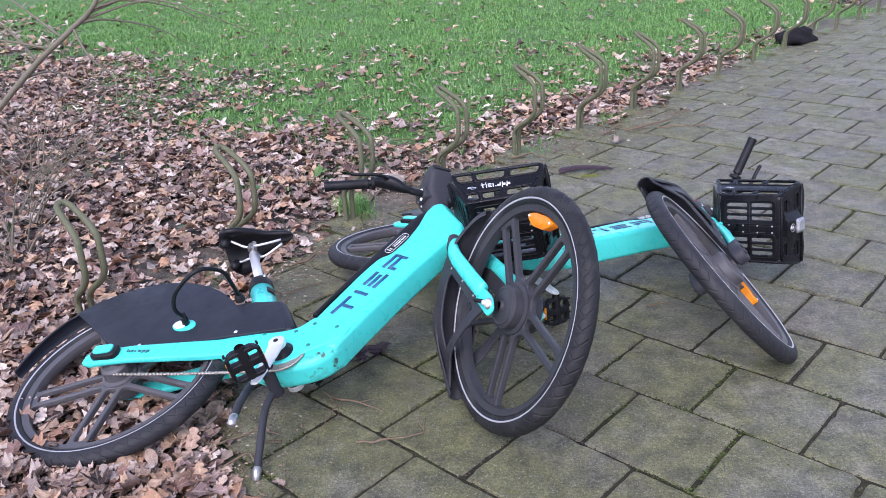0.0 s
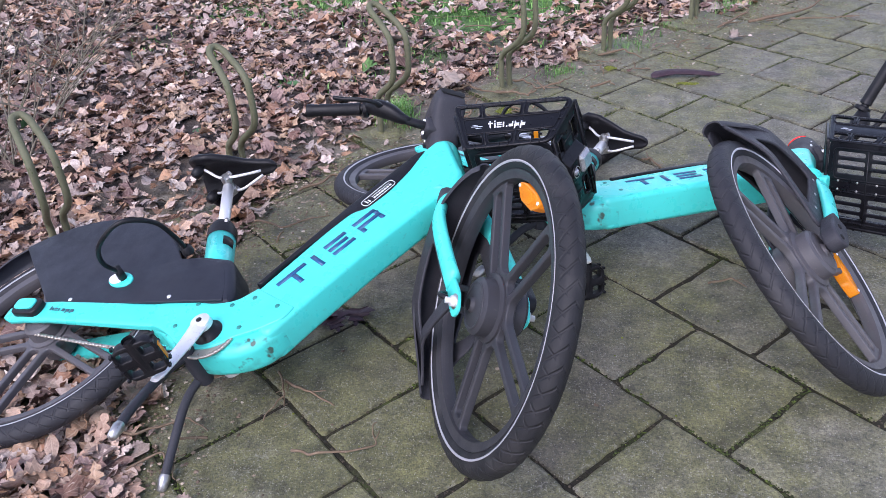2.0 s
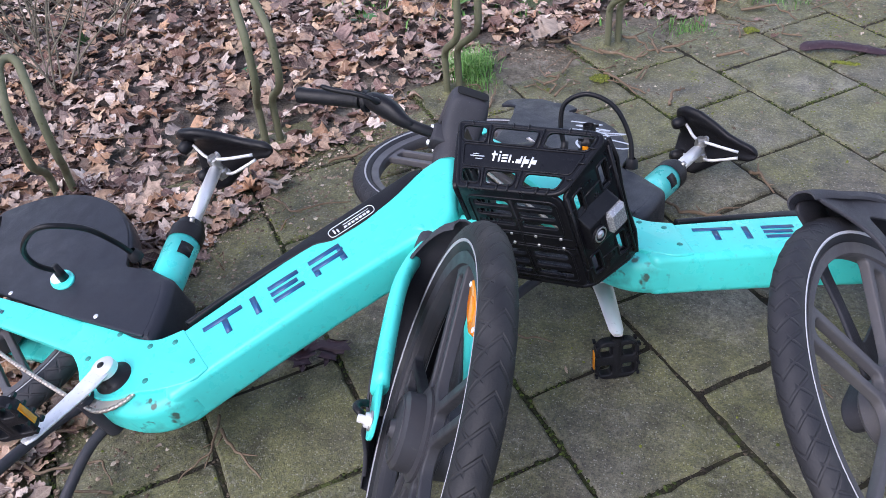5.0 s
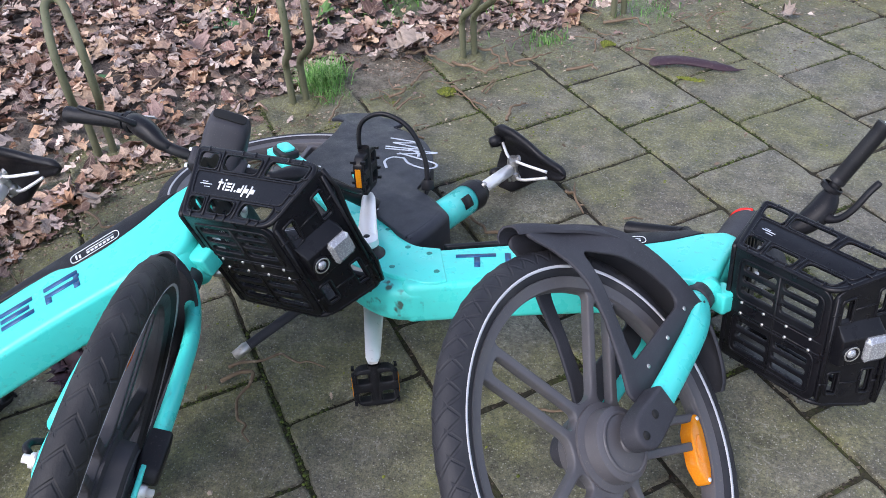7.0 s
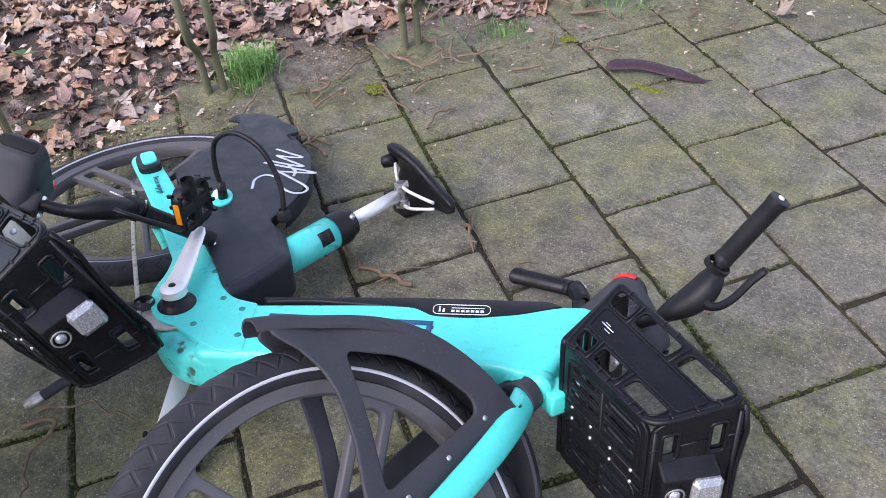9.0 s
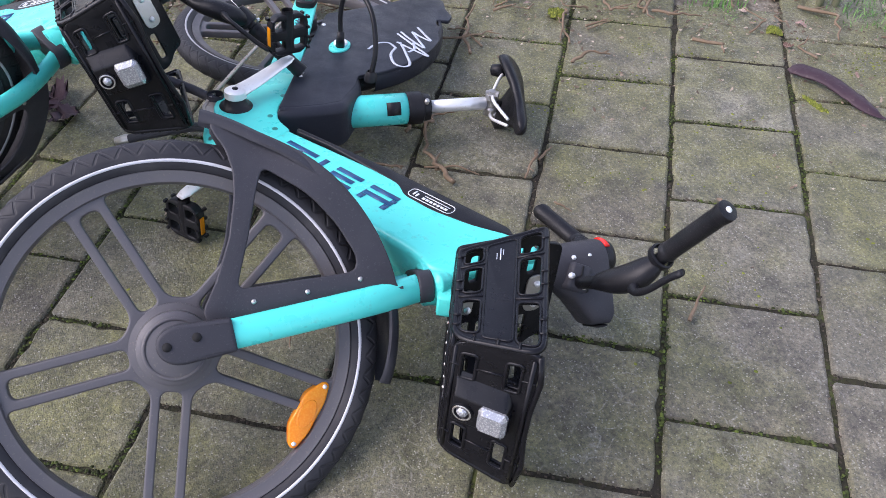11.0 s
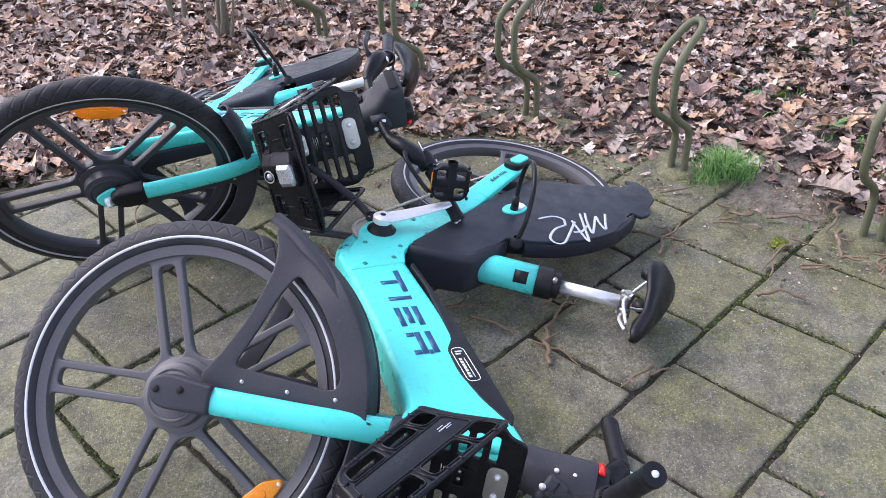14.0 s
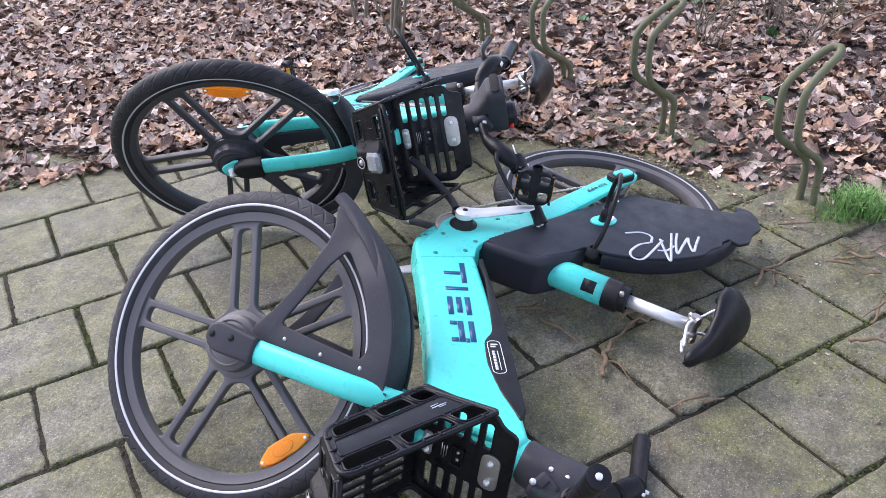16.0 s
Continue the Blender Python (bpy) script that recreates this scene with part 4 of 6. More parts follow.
    for (x, z) in arc(ax, az, 1.0, 40, 114 if scribbled else 172, 40):
        dx, dz = x - ax, z - az
        a = math.degrees(math.atan2(dz, dx))
        sc = 1.0 if a < 140 else max(0.62, 1.0 - (a - 140) * 0.011)
        rows.append([strip_bm.verts.new((ax + dx * (0.388 + e), y * sc, az + dz * (0.388 + e))) for y, e in prof] +
                    [strip_bm.verts.new((ax + dx * (0.385 + e), y * sc * 0.94, az + dz * (0.385 + e))) for y, e in prof[::-1]])
    n = len(rows[0])
    for a, b in zip(rows, rows[1:]):
        for k in range(n):
            strip_bm.faces.new((a[k], a[(k + 1) % n], b[(k + 1) % n], b[k]))
    strip_bm.faces.new(rows[0]); strip_bm.faces.new(rows[-1][::-1])
    bmesh.ops.recalc_face_normals(strip_bm, faces=strip_bm.faces)
    part("rear_mudguard", sharp(strip_bm, 50), COVER_GREY, thing, "dark grey rear mudguard")
    # boot round the foot of the seat tube, seat tube, post, saddle
    base, top = Vector((-0.075, 0, 0.120)), Vector((-0.262, 0, 0.566))
    way = (top - base).normalized()
    at_h = lambda h: base + way * h

    def lifted(bm):
        """Slides a part of the seat along its post."""
        bm.transform(Matrix.Translation(way * seat_up))
        return bm

    boot = side_plate([rounded([(-0.215, 0.086), (0.014, 0.088), (0.010, 0.122), (-0.022, 0.190), (-0.052, 0.238), (-0.158, 0.254), (-0.215, 0.240)], [0.004, 0.012, 0.03, 0.03, 0.016, 0.016, 0.004], 5)], -0.0545, 0.0545, 0.020, 6)
    part("tube_boot", sharp(boot, 50), COVER_GREY, thing, "dark grey shell round the seat tube foot")
    part("seat_tube", tube([at_h(h) for h in (0.05, 0.15, 0.262)], 0.0375, 24), MINT, thing, "mint seat tube")
    sticker = bmesh.new()
    fore_t = Vector((way.z, 0, -way.x))
    last = None
    for k in range(9):
        a = radians(36 + 6.0 * k)
        out_t = Vector((0, -1, 0)) * math.cos(a) + fore_t * math.sin(a)
        row = [sticker.verts.new(at_h(hh) + out_t * rr) for hh, rr in ((0.204, 0.0374), (0.204, 0.0381), (0.238, 0.0381), (0.238, 0.0374))]
        if last:
            for q in range(3):
                sticker.faces.new((last[q], last[q + 1], row[q + 1], row[q]))
        last = row
    bmesh.ops.recalc_face_normals(sticker, faces=sticker.faces)
    part("seat_tube_label", sticker, BLACK_PLASTIC, thing, "small black sticker")
    col = lathe([(0.0385, 0.258), (0.0395, 0.262), (0.0395, 0.295), (0.034, 0.300), (0.032, 0.316), (0.022, 0.318)], base, way, None, 28)
    part("seat_collar", sharp(col, 30), BLACK_PLASTIC, thing, "black seat clamp collar")
    part("collar_bolt", lathe([(0.0, 0.012), (0.006, 0.011), (0.006, -0.01)], at_h(0.303) + fore_t * 0.022 + Vector((0.0, -0.024, 0)), Vector((0, -1, 0)) + fore_t * 0.7, None, 10), STEEL, thing)
    part("seat_post", tube([at_h(0.30), at_h(0.40), at_h(0.475 + seat_up)], 0.0158, 20), SILVER, thing, "silver seat post")
    clamp = lathe([(0.0, -0.034), (0.010, -0.034), (0.011, -0.028), (0.0155, -0.026), (0.0165, -0.012), (0.012, -0.008), (0.012, 0.008), (0.0165, 0.012), (0.0155, 0.026), (0.011, 0.028), (0.010, 0.034), (0.0, 0.034)], top + Vector((0, 0, 0.008)), (0, 1, 0), None, 14)
    for y in (-0.028, 0.028):
        lathe([(0.0, -0.016), (0.0065, -0.016), (0.0065, -0.010), (0.0045, -0.010), (0.0045, 0.010), (0.009, 0.010), (0.009, 0.016), (0.0, 0.016)], top + Vector((0.004, y, 0.008)), (0.2, 0, 1), clamp, 8)
    part("saddle_clamp", lifted(sharp(clamp)), STEEL, thing, "steel saddle clamp")
    for y in (-1, 1):
        rail = spline([(-0.356, y * 0.048, 0.602), (-0.322, y * 0.040, 0.588), (-0.285, y * 0.024, 0.577), (-0.235, y * 0.024, 0.577), (-0.200, y * 0.016, 0.597), (-0.172, y * 0.008, 0.618)], 16)
        part("saddle_rail", lifted(tube(rail, 0.0042, 8)), SILVER, thing, "silver saddle rail")
    part("saddle", lifted(saddle_mesh()), BLACK_PLASTIC, thing, "black padded saddle")
    for y in (-1, 1):
        part("saddle_bumper", lifted(lathe([(0.0, -0.022), (0.014, -0.018), (0.017, 0.0), (0.014, 0.018), (0.0, 0.022)], (-0.352, y * 0.048, 0.584), (0.1, 0.1 * y, 1), None, 14)), BLACK_PLASTIC, thing, "black saddle bumper")
    # lock: oval socket and cable loop
    for rx, ry, y, mat, nm in ((0.040, 0.025, -0.056, MINT, "lock_socket"), (0.022, 0.017, -0.0605, WHITE, "lock_sticker")):
        oval = plate([[(rx * math.cos(q), ry * math.sin(q)) for q in np.linspace(0, 2 * math.pi, 28, endpoint=False)]], 0.004, 0.0025)
        oval.transform(Matrix.Translation((-0.352 - (0.012 if nm == "lock_sticker" else 0), y, 0.166)) @ Matrix.Rotation(radians(12), 4, "Y") @ SIDE)
        part(nm, oval, mat, thing, "mint oval lock socket" if mat is MINT else "round white sticker")
    part("cable_plug", tube([(-0.345, -0.055, 0.168), (-0.342, -0.10, 0.170)], [0.012, 0.009], 12), BLACK_PLASTIC, thing, "black cable plug")
    bow = [(-0.354, -0.14, 0.166), (-0.352, -0.195, 0.178), (-0.312, -0.220, 0.216), (-0.260, -0.192, 0.256), (-0.222, -0.122, 0.274)] if scribbled else [(-0.338, -0.14, 0.142), (-0.305, -0.200, 0.140), (-0.230, -0.245, 0.165), (-0.190, -0.200, 0.215), (-0.195, -0.12, 0.250)]
    loop = spline([(-0.343, -0.08, 0.170)] + bow + [(-0.203, -0.055, 0.268)], 34)
    part("lock_cable", tube(loop, 0.0062, 10), BLACK_PLASTIC, thing, "black lock cable loop")
    part("cable_anchor", lathe([(0.016, 0.0), (0.015, 0.016), (0.009, 0.024)], (-0.203, -0.048, 0.268), (0, -1, 0), None, 14), BLACK_PLASTIC, thing, "black cable anchor")
    for x, z in ((-0.166, 0.106), (-0.476, 0.101)):
        part("cover_screw", lathe([(0.0, -0.0575), (0.005, -0.057), (0.0062, -0.0545)], (x, 0, z), (0, 1, 0), None, 12), SILVER, thing)
    if scribbled:
        for line in ([(-0.535, 0.346), (-0.492, 0.370), (-0.456, 0.390), (-0.478, 0.358), (-0.500, 0.336), (-0.455, 0.356), (-0.408, 0.376), (-0.452, 0.335), (-0.492, 0.306)],
                     [(-0.478, 0.298), (-0.420, 0.345), (-0.362, 0.391), (-0.392, 0.346), (-0.424, 0.304)], [(-0.432, 0.346), (-0.395, 0.352), (-0.372, 0.340)],
                     [(-0.425, 0.312), (-0.362, 0.334), (-0.303, 0.351), (-0.284, 0.336), (-0.298, 0.312), (-0.345, 0.298), (-0.385, 0.304)], [(-0.386, 0.306), (-0.412, 0.284), (-0.402, 0.256), (-0.360, 0.238)]):
            pts = spline([(x, -0.0556, z) for x, z in line], 48)
            part("paint_scribble", tube(pts, 0.0036, 6, None, 0.22, Vector((0, 1, 0))), SCRIBBLE, thing, "pale grey pen scribble")
    # chain, ring, cranks, pedals
    part("chain_ring", sharp(lathe([(0.030, -0.040), (0.062, -0.040), (0.067, -0.042), (0.062, -0.044), (0.030, -0.044)], (0, 0, 0), (0, 1, 0), None, 44)), CHAIN, thing, "steel chain ring")
    links = bmesh.new()
    run = [Vector(p) for p in spline([(-0.548, -0.046, -0.002), (-0.30, -0.045, -0.038), (-0.10, -0.0435, -0.060), (-0.02, -0.043, -0.067)], 62)]
    run += [Vector((0.069 * math.cos(q), -0.043, 0.069 * math.sin(q))) for q in np.linspace(radians(-100), radians(20), 18)]
    for k, p in enumerate(run[:-1]):
        q = run[k + 1]
        a = math.atan2(q.z - p.z, q.x - p.x)
        box((-0.0055, -0.0038 if k % 2 else -0.0028, -0.0042), (0.0055, 0.0038 if k % 2 else 0.0028, 0.0042), 0.0015, links, Matrix.Translation((p + q) / 2) @ Matrix.Rotation(-a, 4, "Y"), 1)
    part("chain", links, CHAIN, thing, "weathered steel chain")
    for s in (-1, 1):
        a = radians(crank_angle + (0 if s < 0 else 180))
        c, q = math.cos(a), math.sin(a)
        tip = Vector((0.170 * c, s * 0.104, 0.170 * q))
        arm = spline([(0, s * 0.080, 0), (0.055 * c, s * 0.084, 0.055 * q), (0.120 * c, s * 0.094, 0.120 * q), (0.180 * c, s * 0.104, 0.180 * q)], 12)
        radii = [0.0235 - 0.009 * k / 11 for k in range(12)]
        radii[-1] = 0.010
        bm = tube(arm, radii, 18, None, 0.42, Vector((0, 1, 0)))
        lathe([(0.0, 0.0105), (0.018, 0.0100), (0.0235, 0.006), (0.0245, -0.008), (0.020, -0.012)], (0, s * 0.080, 0), (0, s, 0), bm, 24)
        co = part("crank_arm", sharp(bm, 40), SILVER, thing, "silver crank arm")
        part("crank_bolt", lathe([(0.0, 0.0122), (0.0062, 0.012), (0.0075, 0.0095)], (0, s * 0.080, 0), (0, s, 0), None, 14), BLACK_PLASTIC, co)
        part("crank_boss", lathe([(0.036, 0.0), (0.036, 0.007), (0.026, 0.010), (0.021, 0.030)], (0, s * 0.043, 0), (0, s, 0), None, 28), BLACK_PLASTIC, thing, "black crank boss")
        pedal(thing, tip + Vector((0, s * 0.062, 0)), stand_out if s < 0 else -66, s)
    # two-legged stand
    legs = [[(-0.030, 0.035, -0.050), (-0.050, 0.050, -0.120), (-0.048, 0.085, -0.230), (-0.047, 0.107, -0.290)], [(-0.030, -0.035, -0.050), (-0.050, -0.050, -0.120), (-0.040, -0.085, -0.230), (-0.028, -0.101, -0.300)]]
    for line in legs:
        leg_ob = part("stand_leg", tube(spline(line, 14), 0.0105, 12), MATT_GREY, thing, "dark grey kickstand leg")
        e = Vector(line[-1])
        part("stand_foot", lathe([(0.0, 0.022), (0.010, 0.020), (0.013, -0.008), (0.011, -0.016)], e, (Vector(line[-1]) - Vector(line[-2])), None, 14), STEEL, leg_ob, "worn steel stand foot")
    part("stand_pivot", lathe([(0.018, -0.055), (0.020, -0.05), (0.020, 0.05), (0.018, 0.055)], (-0.030, 0, -0.055), (0, 1, 0), None, 18), MATT_GREY, thing)
    # rear wheel
    wheel("rear_wheel", REAR_AXLE, RIM_GREY, TYRE, STRIPE_DULL, spokes[1], 0.045, 0.055, thing, None)
    basket(thing, bare_dropout, basket_off)
    # everything that turns with the bars
    T = Matrix.Translation(PIVOT) @ Matrix.Rotation(radians(steer), 4, AXIS) @ Matrix.Translation(-PIVOT)
    rim_m, tyre_m, stripe_m = (RIM_DARK, TYRE_BLACK, STRIPE_DULL) if dark_front else (RIM_GREY, TYRE, STRIPE)
    wheel("front_wheel", FRONT_AXLE, rim_m, tyre_m, stripe_m, spokes[0], 0.064, 0.048, thing, T @ Matrix.Translation(axle_off), reflector)
    crown = tube(spline([(0.464, -0.042, 0.474), (0.458, -0.036, 0.486), (0.452, -0.030, 0.494), (0.450, 0, 0.496), (0.452, 0.030, 0.494), (0.458, 0.036, 0.486), (0.464, 0.042, 0.474)], 18), 0.0235, 16)
    part("fork_crown", crown, MINT, thing, "mint fork crown", at=T)
    ahead = Vector((AXIS.z, 0, -AXIS.x))
    collar = plate([slot(-0.030, -0.050, 0.030, 0.050, 0.029)], 0.014, 0.004)
    collar.transform(Matrix(((ahead.x, 0, AXIS.x, 0.470), (0, 1, 0, 0), (ahead.z, 0, AXIS.z, 0.461), (0, 0, 0, 1))))
    part("fork_collar", collar, MATT_GREY, thing, "dark grey oval fork collar", at=T)
    for s in (-1, 1):
        leg = tube(spline([(0.468, s * 0.018, 0.468), (0.480, s * 0.034, 0.444), (0.504, s * 0.054, 0.400), (0.536, s * 0.068, 0.340), (0.5935, s * 0.074, 0.232), (0.638, s * 0.075, 0.148)], 18), 0.0248, 20, None, 0.58, Vector((0, 1, 0)))
        part("fork_leg", sharp(leg, 50), MINT, thing, "mint fork leg", at=T)
        if bare_dropout and s < 0:
            drop = side_plate([rounded([(0.612, 0.168), (0.604, 0.140), (0.640, 0.062), (0.672, 0.068), (0.676, 0.104), (0.650, 0.152)], 0.014)], s * 0.075 - 0.004, s * 0.075 + 0.004, 0.002)
            part("dropout", drop, MINT, thing, "bare mint dropout plate", at=T)
            part("axle_nut", lathe([(0.0, 0.022), (0.007, 0.021), (0.007, 0.010), (0.012, 0.010), (0.013, 0.0)], (0.660, s * 0.079, 0.092), (0, s, 0), None, 6), SILVER, thing, "bright axle nut", at=T)
            part("nut_washer", lathe([(0.0, 0.003), (0.016, 0.003), (0.016, 0.0)], (0.660, s * 0.079, 0.092), (0, s, 0), None, 16), STEEL, thing, "", at=T)
            part("cable_stub", tube(spline([(0.628, s * 0.086, 0.122), (0.632, s * 0.100, 0.118), (0.645, s * 0.104, 0.108), (0.655, s * 0.095, 0.10)], 10), 0.006, 8), BLACK_PLASTIC, thing, "torn black cable stub", at=T)
        elif bare_dropout:
            cov = side_plate([rounded([(0.605, 0.154), (0.652, 0.179), (0.686, 0.116), (0.676, 0.096), (0.650, 0.092), (0.628, 0.104)], [0.005, 0.005, 0.014, 0.008, 0.008, 0.014])], s * 0.058, s * 0.096, 0.007, 3)
            part("fork_end_cover", cov, BLACK_PLASTIC, thing, "broken black fork end cover", at=T)
            part("dropout", side_plate([slot(0.640, 0.056, 0.690, 0.124, 0.022)], s * 0.066, s * 0.074, 0.002), MINT, thing, "bare mint dropout plate", at=T)
            part("axle_nut", lathe([(0.0, 0.022), (0.007, 0.021), (0.007, 0.010), (0.012, 0.010), (0.013, 0.0)], (0.664, s * 0.074, 0.082), (0, s, 0), None, 6), SILVER, thing, "bright axle nut", at=T)
        else:
            cov = side_plate([rounded([(0.605, 0.154), (0.652, 0.179), (0.698, 0.096), (0.692, 0.066), (0.666, 0.052), (0.640, 0.068)], [0.005, 0.005, 0.018, 0.016, 0.018, 0.018])], s * 0.058, s * 0.096, 0.007, 3)
            co = part("fork_end_cover", cov, MATT_GREY if not dark_front else BLACK_PLASTIC, thing, "dark fork end cover", at=T)
            # black discs on the cover paint the shade of its screw holes
            for x, z in ((0.646, 0.112), (0.672, 0.074)):
                part("cover_hole_shade", lathe([(0.0, 0.0), (0.0065, 0.0), (0.0075, -0.003)], (x, s * 0.0985, z), (0, s, 0), None, 14), HOLE_SHADE, co, "black disc for the shade in a screw hole")
    # front mudguard: plates with a window on both sides and the strip over the tyre
    fx, fz = FRONT_AXLE.x, FRONT_AXLE.z
    outer = [(0.314, 0.036), (0.302, 0.046)] + arc(fx, fz, 0.366, 185, 119, 14) + [(0.480, 0.424), (0.505, 0.380), (0.618, 0.160), (0.624, 0.124), (0.606, 0.111), (0.560, 0.117), (0.485, 0.117), (0.420, 0.106), (0.378, 0.093), (0.346, 0.072), (0.326, 0.048)]
    window = rounded([(0.356, 0.136), (0.400, 0.137), (0.475, 0.146), (0.560, 0.152), (0.480, 0.330), (0.455, 0.325), (0.412, 0.277), (0.378, 0.218)], [0.016, 0.01, 0.01, 0.016, 0.018, 0.014, 0.02, 0.02], 4)
    for s in (-1, 1):
        bm = side_plate([rounded(outer, 0.008, 2), window], s * 0.062, s * 0.054, 0.003, 2)
        for where, way in [((x, 0, 0), (1, 0, 0)) for x in np.arange(0.296, 0.44, 0.012)] + [((0, 0, z), (0, 0, 1)) for z in np.arange(0.10, 0.27, 0.02)]:
            bmesh.ops.bisect_plane(bm, geom=list(bm.verts) + list(bm.edges) + list(bm.faces), plane_co=where, plane_no=way)
        for v in bm.verts:
            v.co.y -= s * 0.040 * (1 - smooth(0.285, 0.43, v.co.x)) * (1 - smooth(0.10, 0.26, v.co.z))
        gu = part("front_mudguard_side", bm, MATT_GREY, thing, "dark grey mudguard side plate", at=T)
        for x, z in ((0.578, 0.183), (0.540, 0.262), (0.496, 0.341)):
            part("screw", lathe([(0.0, 0.0020), (0.0036, 0.0016), (0.0044, 0)], (x - 0.006, s * 0.0622, z), (0, s, 0), None, 10), STEEL, gu)
    guard = bmesh.new()
    rows = []
    for a in np.linspace(92, 191, 36):
        ca, sa = math.cos(radians(a)), math.sin(radians(a))
        fade = 1.0 if a > 112 else 0.30 + 0.70 * ((a - 92) / 20) ** 0.6
        if a > 152:
            fade = 1.0 - 0.62 * smooth(152, 196, a)
        prof = [(-0.061, -0.014), (-0.056, -0.003), (-0.034, 0.004), (0, 0.007), (0.034, 0.004), (0.056, -0.003), (0.061, -0.014)]
        rows.append([guard.verts.new((fx + (0.362 + e + max(0.0, a - 176) * 0.0009) * ca, y * fade, fz + (0.362 + e + max(0.0, a - 176) * 0.0009) * sa)) for y, e in prof] + [guard.verts.new((fx + (0.358 + e + max(0.0, a - 176) * 0.0009) * ca, y * fade * 0.93, fz + (0.358 + e + max(0.0, a - 176) * 0.0009) * sa)) for y, e in prof[::-1]])
    n = len(rows[0])
    for a, b in zip(rows, rows[1:]):
        for k in range(n):
            guard.faces.new((a[k], a[(k + 1) % n], b[(k + 1) % n], b[k]))
    guard.faces.new(rows[0]); guard.faces.new(rows[-1][::-1])
    bmesh.ops.recalc_face_normals(guard, faces=guard.faces)
    part("front_mudguard", sharp(guard, 50), MATT_GREY, thing, "dark grey front mudguard", at=T)
    # stem housing, lamp ring, hood, bars, grips, levers
    top = Vector((0.378, 0, 0.672))
    fore = Vector((AXIS.z, 0, -AXIS.x))
    body = bmesh.new()
    rings = []
    for hgt, f, rr, hw in ((-0.002, 0.036, 0.036, 0.036), (0.004, 0.041, 0.041, 0.041), (0.028, 0.046, 0.040, 0.041), (0.056, 0.072, 0.040, 0.042), (0.076, 0.104, 0.041, 0.044), (0.084, 0.117, 0.041, 0.045), (0.090, 0.120, 0.041, 0.045), (0.124, 0.122, 0.041, 0.045), (0.130, 0.117, 0.039, 0.042)):
        ring = []
        for k in range(32):
            a = 2 * math.pi * k / 32
            c, q = math.cos(a), math.sin(a)
            e = 0.28 if c > 0 and f > 0.06 else 1.0
            r = f if c > 0 else rr
            ring.append(body.verts.new(top + AXIS * hgt + fore * r * math.copysign(abs(c) ** e, c) + Vector((0, 1, 0)) * hw * math.copysign(abs(q) ** (0.45 if c > 0 and f > 0.06 else 0.9), q)))
        rings.append(ring)
    for a, b in zip(rings, rings[1:]):
        for k in range(32):
            body.faces.new((a[k], a[(k + 1) % 32], b[(k + 1) % 32], b[k]))
    body.faces.new(rings[-1])
    bmesh.ops.recalc_face_normals(body, faces=body.faces)
    hood = part("stem", sharp(body, 40), MATT_GREY, thing, "dark grey handlebar stem with hood", at=T)
    # a black plate on the closed tip paints the shade of the opening
    pocket = plate([slot(-0.034, -0.012, 0.034, 0.012, 0.010)], 0.0015, 0.0005, 1)
    pm = Matrix(((0, AXIS.x, fore.x, 0), (1, 0, 0, 0), (0, AXIS.z, fore.z, 0), (0, 0, 0, 1)))
    pocket.transform(Matrix.Translation(top + AXIS * 0.107 + fore * 0.1235) @ pm)
    part("hood_opening", pocket, HOLE_SHADE, hood, "black plate for the shade in the hood opening")
    for s in (-1, 1):
        part("hood_screw", lathe([(0.0, 0.003), (0.005, 0.003), (0.006, 0.0)], top + AXIS * 0.075 + fore * 0.050 + Vector((0, s * 0.043, 0)), (0, s, 0), None, 10), HOLE_SHADE, hood)
    for hh in (0.060, 0.092):
        part("stem_bolt", lathe([(0.0, 0.004), (0.004, 0.0035), (0.005, 0.0)], top + AXIS * hh - fore * 0.012 + Vector((0, -0.0395, 0)), (0, -1, 0), None, 10), SILVER, hood)
    arc_pts = [top + AXIS * 0.137 - fore * 0.0365 * math.cos(q) + Vector((0, 0.0385 * math.sin(q), 0)) for q in np.linspace(radians(-48), radians(78), 20)]
    part("tail_lamp", tube(arc_pts, 0.0058, 8, None, 1.3), RED, hood, "red curved tail lamp")
    part("stem_cap", lathe([(0.034, 0.118), (0.034, 0.146), (0.028, 0.154), (0.0, 0.156)], top - fore * 0.004, AXIS, None, 28), BLACK_PLASTIC, hood, "black round stem cap")
    part("bar_clamp", box((0.352, -0.058, 0.716), (0.404, 0.058, 0.758), 0.008), MATT_GREY, thing, "dark grey bar clamp", at=T)
    for s in (-1, 1):
        for z in (0.722, 0.752):
            part("clamp_bolt", lathe([(0.0, 0.006), (0.0055, 0.005), (0.0065, 0)], (0.385 + (z - 0.737) * 0.4, s * 0.058, z - 0.004), (0, s, 0), None, 10), SILVER, thing, "", at=T)
        def bend(bm):
            """Pushes the left half of the bar where the ground has turned it."""
            if s > 0:
                for v in bm.verts:
                    k = max(0.0, min(1.0, (v.co.y - 0.10) / 0.115))
                    e = max(0.0, min(1.0, (v.co.y - 0.215) / 0.133))
                    v.co += Vector(bent[0]).lerp(Vector(bent[1]), e) * k * k * (3 - 2 * k)
            return bm

        bar = spline([(0.386, s * 0.02, 0.738), (0.384, s * 0.102, 0.742), (0.370, s * 0.150, 0.770), (0.335, s * 0.190, 0.796), (0.300, s * 0.240, 0.803)], 20)
        part("handlebar", bend(tube(bar, 0.0120, 14)), BLACK_PLASTIC, thing, "black handlebar", at=T)
        g0, g1 = Vector((0.315, s * 0.215, 0.800)), Vector((0.246, s * 0.348, 0.806))
        gw = (g1 - g0).normalized()
